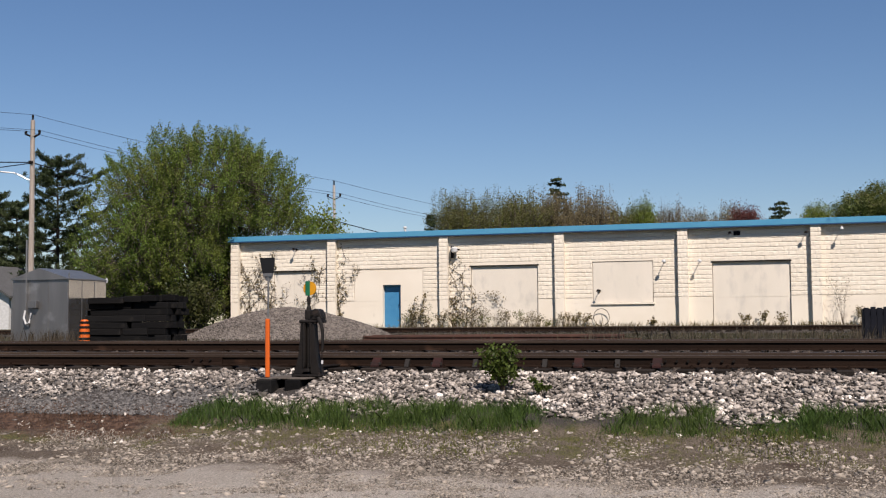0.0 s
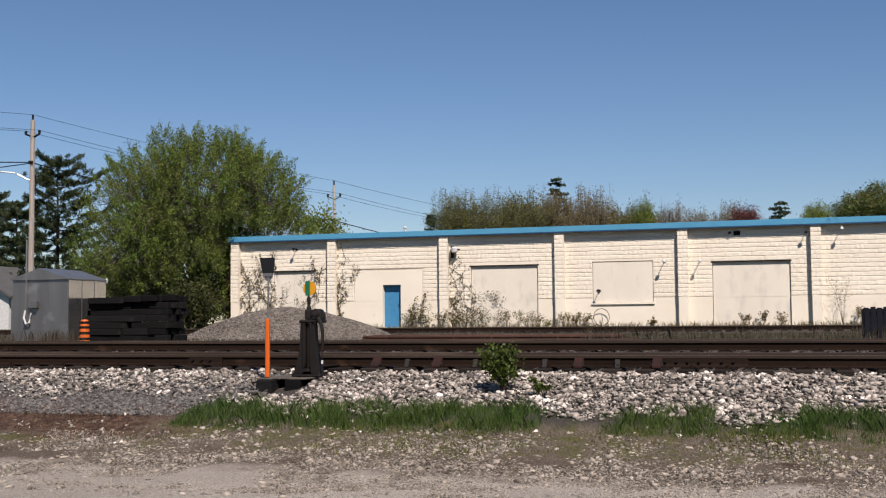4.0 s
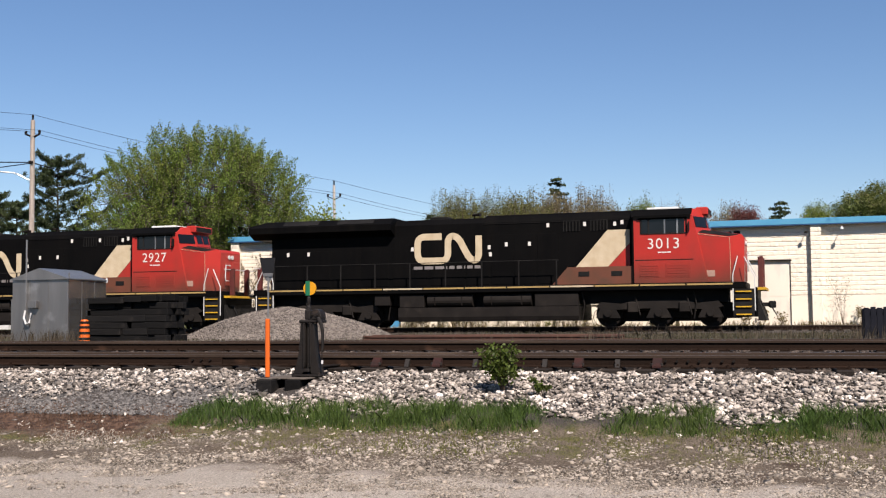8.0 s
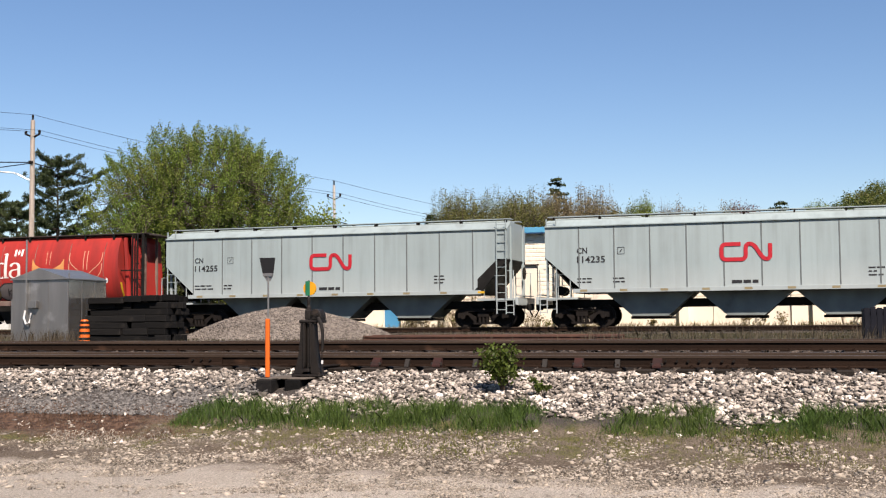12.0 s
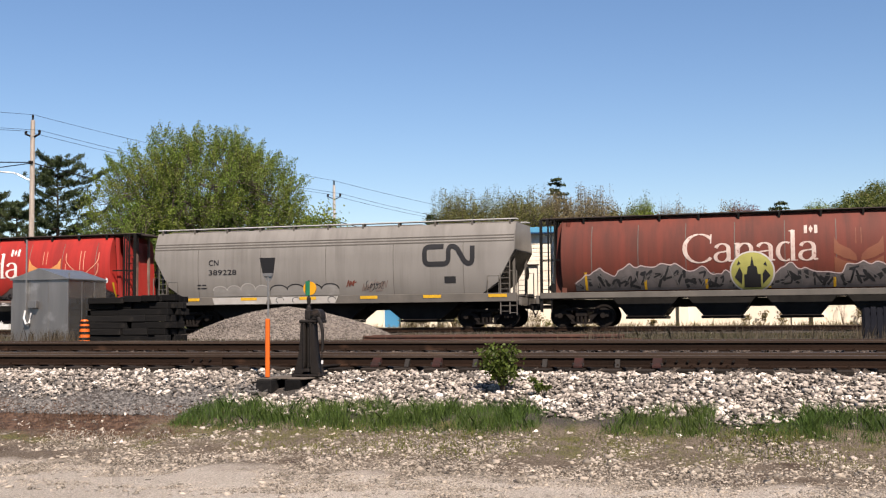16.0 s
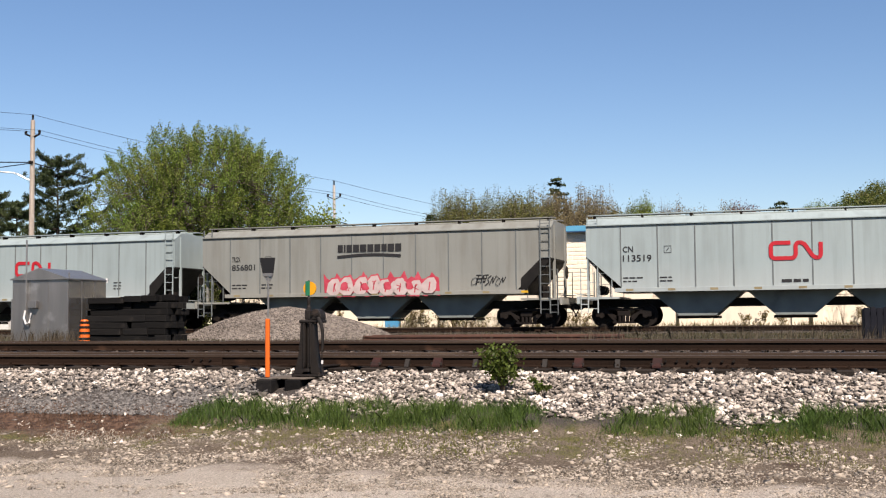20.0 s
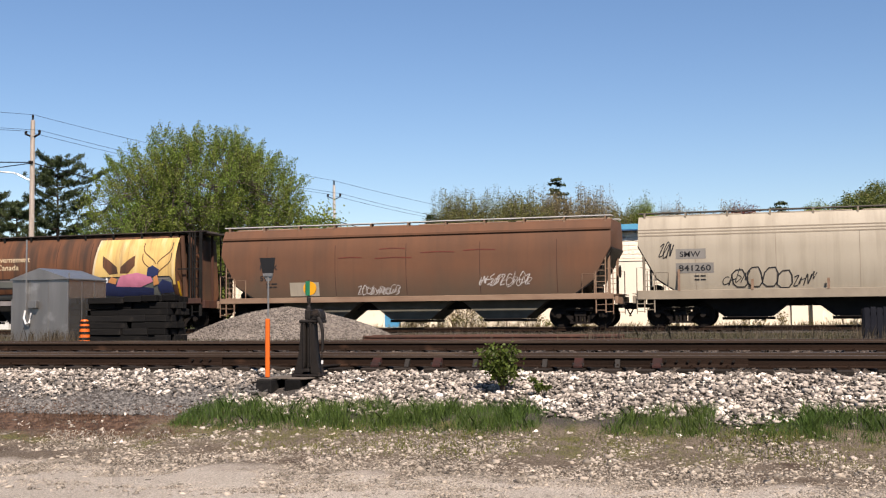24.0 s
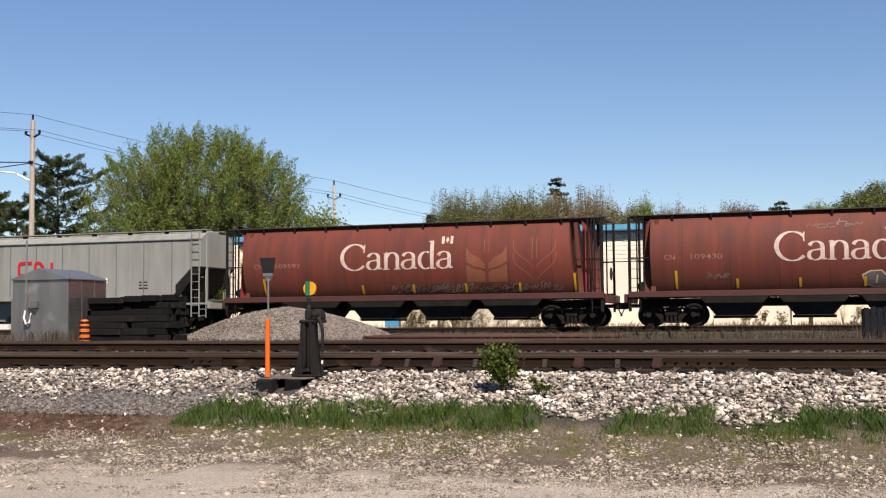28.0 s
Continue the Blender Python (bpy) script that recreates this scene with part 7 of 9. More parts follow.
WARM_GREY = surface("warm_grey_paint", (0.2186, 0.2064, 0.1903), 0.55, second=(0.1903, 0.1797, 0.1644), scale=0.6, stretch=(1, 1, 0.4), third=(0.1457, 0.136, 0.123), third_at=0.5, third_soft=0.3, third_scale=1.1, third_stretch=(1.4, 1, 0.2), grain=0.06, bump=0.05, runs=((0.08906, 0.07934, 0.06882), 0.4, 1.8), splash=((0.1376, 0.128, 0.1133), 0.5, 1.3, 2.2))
WARM_SILL = surface("warm_grey_sill", (0.128, 0.1152, 0.0992), 0.7, second=(0.0832, 0.0768, 0.0672), scale=1.6, grain=0.12, bump=0.1)
DUN_GREY = surface("dun_grey_paint", (0.1603, 0.147, 0.1345), 0.6, second=(0.1329, 0.1213, 0.111), scale=0.6, stretch=(1, 1, 0.4), third=(0.0977, 0.08602, 0.0782), third_at=0.5, third_soft=0.3, third_stretch=(1.4, 1, 0.25), grain=0.06, bump=0.05, runs=((0.06647, 0.05787, 0.05161), 0.45, 1.8))
IVORY = surface("ivory_paint", (0.3679, 0.3295, 0.261), 0.6, second=(0.3295, 0.2909, 0.2268), scale=0.6, stretch=(1, 1, 0.4), third=(0.2567, 0.2207, 0.1669), third_at=0.52, third_soft=0.3, third_stretch=(1.4, 1, 0.25), grain=0.05, bump=0.05, runs=((0.1711, 0.1412, 0.1027), 0.4, 1.8))
IVORY_SILL = surface("ivory_sill", (0.288, 0.244, 0.184), 0.7, second=(0.216, 0.18, 0.136), scale=1.6, grain=0.1, bump=0.1)
PALE_ROOF = surface("pale_roof", (0.56, 0.56, 0.544), 0.6, grain=0.06, bump=0.05)
GOLD = surface("wheat_gold_paint", (0.5676, 0.258, 0.086), 0.6, second=(0.4988, 0.215, 0.0774), scale=3, grain=0.08, bump=0)
GOLD_LINE = surface("pale_wheat_line", (0.62, 0.30, 0.20), 0.6, grain=0.08, bump=0)
DIM_GOLD = surface("dim_wheat_paint", (0.195, 0.07125, 0.03375), 0.65, second=(0.1575, 0.0525, 0.03), scale=2, grain=0.1, bump=0)
BLOCK_SPRAY = surface("block_grey_spray", (0.16, 0.17, 0.155), 0.5, second=(0.10, 0.105, 0.095), scale=0.8, stretch=(1, 1, 2.2), third=(0.23, 0.24, 0.225), third_at=0.52, third_soft=0.2, third_stretch=(0.5, 1, 2.5), grain=0.08, bump=0)
YELLOW_SPRAY = surface("yellow_spray", (0.60, 0.43, 0.16), 0.6, second=(0.52, 0.35, 0.12), scale=1.4, stretch=(1.5, 1, 0.4), third=(0.66, 0.54, 0.30), third_at=0.54, third_soft=0.2, third_stretch=(2, 1, 0.3), grain=0.08, bump=0, runs=((0.14, 0.075, 0.035), 0.95, 3.2))
PINK_SPRAY = surface("pink_spray", (0.58, 0.20, 0.30), 0.6, grain=0.08, bump=0)
NAVY_SPRAY = surface("navy_spray", (0.021, 0.0315, 0.098), 0.6, grain=0.08, bump=0)
OLIVE_SPRAY = surface("olive_spray", (0.095, 0.072, 0.024), 0.65, second=(0.055, 0.042, 0.02), scale=3, grain=0.15, bump=0)
ASH_SPRAY = surface("ash_spray", (0.08, 0.074, 0.074), 0.65, second=(0.14, 0.122, 0.118), scale=1.6, third=(0.045, 0.04, 0.04), third_at=0.55, third_soft=0.2, grain=0.15, bump=0)
SILVER_SPRAY = surface("silver_spray", (0.231, 0.21, 0.203), 0.5, grain=0.1, bump=0)
CHALK = surface("chalk_white_spray", (0.51, 0.493, 0.476), 0.7, second=(0.425, 0.391, 0.374), scale=5, grain=0.1, bump=0)
ROSE_SPRAY = surface("rose_spray", (0.36, 0.022, 0.045), 0.6, second=(0.48, 0.07, 0.10), scale=3, grain=0.1, bump=0)
PALE_PINK = surface("pale_pink_spray", (0.5184, 0.4176, 0.4032), 0.6, grain=0.06, bump=0)
WORN_WHITE = surface("worn_white_lettering", (0.55, 0.48, 0.43), 0.65, second=(0.42, 0.30, 0.26), scale=5.0, third=(0.20, 0.06, 0.045), third_at=0.60, third_scale=7.0, grain=0.12, bump=0)
LIME = surface("lime_emblem_paint", (0.30, 0.28, 0.075), 0.65, second=(0.22, 0.17, 0.06), scale=1.6, third=(0.19, 0.085, 0.04), third_at=0.52, third_soft=0.2, grain=0.1, bump=0)


def dress_rust(body, L):
    def disc(u, z, r, m, proud):
        bm = flat(B(), [(u + r * math.cos(a), z + r * math.sin(a)) for a in [2 * math.pi * i / 28 for i in range(28)]])
        part("emblem", lay_on(bm, 0, 0, side_curved, proud, 0.15), m, body, "round lime-green emblem")
    disc(L - 9.15, 3.05, 0.47, LIME, 0.012)
    wedge = flat(B(), [(L - 9.15 + 0.42 * q * math.cos(a), 3.05 + 0.42 * q * math.sin(a)) for q, a in ((0.0, 0.0), (1, 0.35), (1, 0.8), (1, 1.3), (0.3, 1.9), (0.75, 2.9), (1, 3.6), (1, 4.1), (0.35, 4.6))])
    part("emblem", lay_on(wedge, 0, 0, side_curved, 0.02, 0.15), surface("emblem_brown", (0.17, 0.10, 0.045), 0.7, grain=0.1, bump=0), body, "faded brown figure in the emblem")
    part("small_print", lay_on(bars(B(), L - 4.5, 1.62, [0.16, 0.2], 0.22, 0.05), 0, 0, side_curved, 0.014), BLACK_PAINT, body)


def dress_red6(body, L):
    graffiti(body, side_barrel, 5.2, 1.5, 9.3, 0.78, 10, [OLIVE_SPRAY, ASH_SPRAY], BLACK_PAINT, 6, 0.1)


def dress_maroon8(body, L):
    mass_graffiti(body, side_barrel, 1.6, 1.46, 6.6, 1.1, ASH_SPRAY, PALE_PINK, BLACK_PAINT, 81, 0.1)
    mass_graffiti(body, side_barrel, 9.1, 1.46, 7.1, 1.05, ASH_SPRAY, PALE_PINK, BLACK_PAINT, 82, 0.1)
    def disc(r, m, proud):
        bm = flat(B(), [(8.63 + r * math.cos(a), 2.1 + r * 0.95 * math.sin(a)) for a in [2 * math.pi * i / 28 for i in range(28)]])
        part("graffiti_disc", lay_on(bm, 0, 0, side_barrel, proud, 0.1), m, body, "yellow-green sprayed disc")
    disc(0.86, CHALK, 0.026)
    disc(0.80, surface("acid_yellow_spray", (0.40, 0.39, 0.11), 0.6, second=(0.30, 0.29, 0.08), scale=2.5, grain=0.12, bump=0), 0.032)
    for i, pts in enumerate(([(8.32, 1.5), (8.95, 1.5), (8.95, 2.0), (8.84, 2.02), (8.8, 2.3), (8.7, 2.34), (8.63, 2.72), (8.56, 2.34), (8.46, 2.3), (8.42, 2.02), (8.32, 2.0)], [(7.95, 1.9), (8.22, 1.62), (8.26, 2.02), (8.16, 2.3)], [(9.02, 1.62), (9.32, 1.95), (9.12, 2.2), (9.02, 2.02)], [(8.05, 2.35), (8.2, 2.42), (8.12, 2.55)], [(9.05, 2.38), (9.2, 2.3), (9.15, 2.5)])):
        part("graffiti_fill", lay_on(flat(B(), pts), 0, 0, side_barrel, 0.038, 0.1), BLACK_PAINT, body)


def dress_grey9(body, L):
    bubble_graffiti(body, side_curved, 3.2, 1.46, 2.8, 0.62, 4, THIN_SPRAY, PALE_SPRAY, 91, 0.15)
    bubble_graffiti(body, side_curved, 6.05, 1.46, 3.3, 0.56, 4, THIN_SPRAY, BLACK_PAINT, 92, 0.15)
    scribble(body, side_curved, 9.7, 1.78, 0.4, 0.3, MAROON, 93, 0.15, 0.05, 3)
    scribble(body, side_curved, 10.4, 1.6, 1.1, 0.45, DIM_CHALK, 94, 0.15, 0.045, 7)
    scribble(body, side_curved, 10.5, 1.65, 0.9, 0.4, BLACK_PAINT, 95, 0.15, 0.03, 7)
    bm = flat(B(), [(14.2, 1.88), (14.7, 1.88), (14.7, 2.16), (14.2, 2.16)])
    part("data_panel", lay_on(bm, 0, 0, side_curved, 0.012), BLACK_PAINT, body)


def dress_red10(body, L):
    mass_graffiti(body, side_barrel, 1.9, 1.46, 8.0, 0.5, OLIVE_SPRAY, ASH_SPRAY, BLACK_PAINT, 101, 0.1)
    mass_graffiti(body, side_barrel, 9.7, 1.46, 6.4, 0.75, ASH_SPRAY, MAROON, BLACK_PAINT, 102, 0.1)
    mass_graffiti(body, lambda z: 1.56, 2.5, 1.17, 12.5, 0.2, CHALK, RED_SILL, ASH_SPRAY, 103, 0)


def dress_grain13(body, L):
    part("wordmark_bars", lay_on(bars(B(), 7.02, 3.30, [0.24, 0.08, 0.26, 0.28, 0.3, 0.28, 0.28, 0.24, 0.3, 0.28], 0.32, 0.045), 0, 0, side_flat, 0.03), BLACK_PAINT, body, "black wordmark blocks")
    part("wordmark_swash", lay_on(stroke(B(), rounded([(7.0, 3.1), (8.5, 3.2), (9.95, 3.1)], 1.0, 6), 0.11), 0, 0, side_flat, 0.03), BLACK_PAINT, body)
    rng = random.Random(131)
    n = 34
    top = [(6.35 + 5.3 * i / n, 2.22 + (0.2 if i % 4 == 0 else -0.08) + rng.uniform(-0.07, 0.07)) for i in range(n + 1)]
    foot = [(6.4 + 5.3 * i / 16, 1.36 + (0.05 if i % 2 else -0.02)) for i in range(17)]
    part("graffiti_backing", lay_on(flat(B(), foot + top[::-1]), 0, 0, lambda z: 1.585, 0.006), ROSE_SPRAY, body, "spiky rose-red sprayed backing")
    graffiti(body, lambda z: 1.590, 6.5, 1.43, 5.0, 0.80, 8, [PALE_PINK], ROSE_SPRAY, 133, 0)
    graffiti(body, lambda z: 1.594, 6.8, 1.62, 4.4, 0.36, 13, [PALE_PINK, ROSE_SPRAY, PALE_PINK], ROSE_SPRAY, 134, 0, False)
    scribble(body, lambda z: 1.58, 13.0, 1.75, 1.5, 0.45, BLACK_PAINT, 132, 0, 0.03)


def dress_grey15(body, L):
    def sy(z):
        return max(1.57, side_curved(z))
    part("graffiti_outline", lay_on(fitted(letters("ZONeK", 1.0, 0.92, 0.085), 7.9, 1.78), 5.85, 1.13, sy, 0.022, 0.15), BLACK_PAINT, body)
    part("graffiti_fill", lay_on(fitted(letters("ZONeK", 1.0, 0.95, 0.055), 7.7, 1.58), 5.95, 1.2, sy, 0.032, 0.15), WHITE_PAINT, body, "white block-letter graffiti")
    for pts in ([(8.9, 2.6), (9.6, 2.45), (9.9, 2.8), (9.2, 2.85)], [(12.6, 2.2), (13.4, 2.9), (13.5, 2.3), (13.1, 1.9)]):
        part("graffiti_fill", lay_on(flat(B(), pts), 0, 0, sy, 0.016, 0.15), NAVY_SPRAY, body)
    part("data_panel", lay_on(flat(B(), [(14.6, 1.95), (15.2, 1.95), (15.2, 2.3), (14.6, 2.3)]), 0, 0, side_curved, 0.012), BLACK_PAINT, body)


def dress_ivory16(body, L):
    scribble(body, side_curved, 3.4, 1.6, 1.0, 0.55, BLACK_PAINT, 160, 0.15, 0.035, 4)
    for i, (u, w) in enumerate(((3.9, 2.2), (11.0, 2.4))):
        rng = random.Random(161 + i)
        bm = B()
        for s in sine_band(rng, 4, w, 0.75):
            stroke(bm, s, 0.05, True)
        part("graffiti_outline", lay_on(bm, u, 1.5, side_curved, 0.014, 0.15), BLACK_PAINT, body)
    scribble(body, side_curved, 13.6, 1.55, 1.7, 0.5, BLACK_PAINT, 165, 0.15, 0.035, 6)
    scribble(body, side_curved, 0.95, 2.7, 0.5, 0.8, BLACK_PAINT, 166, 0.15, 0.045, 3)
    scribble(body, side_curved, 6.1, 1.55, 0.8, 0.6, BLACK_PAINT, 167, 0.15, 0.035, 4)
    for i, (u, w, z) in enumerate(((1.75, 1.05, 2.72), (1.75, 1.35, 2.16))):
        bm = flat(B(), [(u - 0.06, z - 0.06), (u + w + 0.06, z - 0.06), (u + w + 0.06, z + 0.34), (u - 0.06, z + 0.34)])
        part("stencil_panel", lay_on(bm, 0, 0, side_curved, 0.007, 0.15), WARM_GREY, body)


def dress_fctx17(body, L):
    part("pale_panel", lay_on(flat(B(), [(3.55, 1.42), (4.95, 1.42), (4.95, 2.02), (3.55, 2.02)]), 0, 0, side_curved, 0.012), IVORY, body, "pale repaint panel")
    scribble(body, side_curved, 6.7, 1.42, 2.0, 0.42, CHALK, 171, 0.15, 0.028, 10)
    scribble(body, side_curved, 6.75, 1.45, 1.9, 0.45, CHALK, 173, 0.15, 0.022, 8)
    scribble(body, side_curved, 12.2, 1.75, 2.3, 0.5, CHALK, 172, 0.15, 0.028, 10)
    scribble(body, side_curved, 12.3, 1.7, 2.1, 0.55, CHALK, 174, 0.15, 0.022, 8)
    bm = B()
    for a, b, z in ((5.9, 7.0, 3.05), (7.6, 9.3, 3.0), (9.7, 11.2, 3.2), (11.6, 13.0, 3.25), (7.8, 9.0, 3.4)):
        stroke(bm, [(a, z), ((a + b) / 2, z + 0.03), (b, z)], 0.04)
    part("scrape", lay_on(bm, 0, 0, side_curved, 0.010), MAROON, body, "dark red scrape marks")


MAPLE = [(0.0, 1.0), (0.13, 0.74), (0.29, 0.84), (0.22, 0.42), (0.44, 0.60), (0.50, 0.48), (0.78, 0.53), (0.68, 0.30), (0.82, 0.18), (0.36, -0.20), (0.40, -0.38), (0.05, -0.32), (0.05, -0.7)]


def dress_gov18(body, L):
    for tx, u, z, w in (("Government", 3.3, 3.25, 1.95), ("of Canada", 3.3, 2.87, 1.75), ("Gouvernement", 5.85, 3.25, 2.4), ("du Canada", 5.85, 2.87, 1.8)):
        word_parts(body, tx, u, z, w, 0.27, CREAM_PAINT, side_barrel, 0.1, 0.006)
    part("flag_mark", lay_on(bars(B(), 1.6, 2.9, [0.3], 0.5, 0.08), 0, 0, side_barrel, 0.014, 0.1), CREAM_PAINT, body)
    part("flag_mark", lay_on(flat(B(), [(2.42 + 0.36 * a, 3.14 + 0.34 * b) for a, b in MAPLE] + [(2.42 - 0.36 * a, 3.14 + 0.34 * b) for a, b in MAPLE[:0:-1]]), 0, 0, side_barrel, 0.014, 0.1), CREAM_PAINT, body, "cream maple leaf")
    part("graffiti_fill", lay_on(flat(B(), [(11.75, 2.15), (16.15, 2.05), (16.2, 4.22), (12.05, 4.2)]), 0, 0, side_barrel, 0.016, 0.1), YELLOW_SPRAY, body, "yellow sprayed panel")
    part("graffiti_outline", lay_on(stroke(B(), [(11.75, 2.15), (12.05, 4.2)], 0.1), 0, 0, side_barrel, 0.02, 0.1), CREAM_PAINT, body)
    for pts in ([(12.3, 3.45), (12.35, 2.9), (12.7, 2.55), (13.15, 2.6), (13.1, 2.9), (12.7, 3.2)], [(14.05, 3.45), (14.05, 2.95), (13.7, 2.6), (13.25, 2.6), (13.3, 2.9), (13.65, 3.2)]):
        part("graffiti_fill", lay_on(flat(B(), pts), 0, 0, side_barrel, 0.022, 0.1), GOV_BROWN, body)
    for m in (-1, 1):
        for z0 in (2.5, 3.0):
            pts = [(15.2 + m * 0.05, z0), (15.2 + m * 0.1, z0 + 0.15), (15.2 + m * 0.75, z0 + 0.6), (15.2 + m * 0.75, z0 + 1.0)]
            part("graffiti_stroke", lay_on(stroke(B(), rounded(pts, 0.3), 0.05), 0, 0, side_barrel, 0.022, 0.1), GOV_BROWN, body)
    for pts, m, q in (([(13.0, 2.0), (14.3, 1.95), (15.0, 2.2), (14.9, 2.45), (14.2, 2.62), (13.3, 2.5)], PINK_SPRAY, 0.05), ([(12.3, 1.6), (13.5, 1.5), (14.9, 1.6), (15.0, 1.9), (13.6, 2.05), (12.7, 2.3), (12.3, 2.0)], NAVY_SPRAY, 0.046),
                       ([(14.7, 2.45), (15.25, 2.4), (15.35, 2.75), (15.0, 2.95), (14.75, 2.8)], NAVY_SPRAY, 0.054), ([(15.3, 1.65), (16.0, 1.7), (15.95, 2.15), (15.5, 2.3), (15.2, 2.0)], NAVY_SPRAY, 0.048), ([(15.0, 2.0), (15.3, 2.1), (15.25, 2.5), (15.05, 2.4)], GOLD, 0.058), ([(12.6, 2.2), (13.0, 2.1), (13.1, 2.35), (12.8, 2.45)], GOLD, 0.058)):
        part("graffiti_fill", lay_on(flat(B(), pts), 0, 0, side_barrel, q, 0.1), m, body)
    # dark grey rounded blocks along the foot over a silver band
    for u0, u1 in ((1.35, 2.75), (2.85, 5.65), (5.75, 8.5), (8.6, 11.25), (11.35, 16.0)):
        c = 0.12
        pts = [(u0 + c, 1.44), (u1 - c, 1.44), (u1, 1.6), (u1, 2.25), (u1 - c, 2.42), (u0 + c, 2.42), (u0, 2.25), (u0, 1.6)]
        part("graffiti_fill", lay_on(flat(B(), pts), 0, 0, side_barrel, 0.026, 0.1), BLOCK_SPRAY, body, "dark grey sprayed block")
        part("graffiti_outline", lay_on(stroke(B(), pts, 0.06, True), 0, 0, side_barrel, 0.032, 0.1), BLACK_PAINT, body)
        part("graffiti_stroke", lay_on(stroke(B(), [(u0 + 0.2, 2.34), (u1 - 0.2, 2.34)], 0.05), 0, 0, side_barrel, 0.034, 0.1), SILVER_SPRAY, body)
        if u1 - u0 > 2 and u1 < 12:
            part("graffiti_fill", lay_on(flat(B(), [(u0 + 0.5, 1.68), (u1 - 0.4, 1.68), (u1 - 0.4, 2.04), (u0 + 0.5, 2.04)]), 0, 0, side_barrel, 0.036, 0.1), BLACK_PAINT, body)
            part("graffiti_fill", lay_on(flat(B(), [(u0 + 0.62, 1.73), (u1 - 0.5, 1.73), (u1 - 0.5, 1.96), (u0 + 0.62, 1.96)]), 0, 0, side_barrel, 0.042, 0.1), GOV_BROWN, body)
        part("graffiti_band", lay_on(flat(B(), [(u0, 1.17), (u1, 1.17), (u1, 1.39), (u0, 1.39)]), 0, 0, lambda z: 1.56, 0.008), SILVER_SPRAY, body, "silver sprayed band on the sill")


def dress_red19(body, L):
    mass_graffiti(body, side_barrel, 5.0, 1.45, 5.6, 1.2, OLIVE_SPRAY, CHALK, CHALK, 191, 0.1)
    graffiti(body, side_barrel, 5.9, 1.85, 4.6, 0.6, 7, [CHALK], ASH_SPRAY, 193, 0.1, False)
    mass_graffiti(body, side_barrel, 10.8, 1.45, 5.4, 1.0, OLIVE_SPRAY, CHALK, BLACK_PAINT, 192, 0.1)


def dress_maroon20(body, L):
    graffiti(body, side_barrel, 9.2, 1.5, 4.2, 0.72, 5, [ASH_SPRAY, SILVER_SPRAY], CREAM_PAINT, 201, 0.1)
    scribble(body, side_barrel, 3.2, 1.85, 0.9, 0.26, DIM_CHALK, 202, 0.1, 0.03, 7)
    scribble(body, side_barrel, 7.0, 3.75, 2.1, 0.3, DIM_CHALK, 203, 0.1, 0.03, 6)


def dress_maroon21(body, L):
    for u, w, m, seed in ((8.0, 2.6, DIM_CHALK, 211), (8.3, 2.2, BLACK_PAINT, 213), (9.9, 1.8, DIM_CHALK, 214), (11.6, 2.6, DIM_CHALK, 215), (11.9, 2.4, BLACK_PAINT, 216), (13.6, 2.0, DIM_CHALK, 212)):
        scribble(body, side_barrel, u, 1.5, w, 0.34, m, seed, 0.1, 0.04, 9)


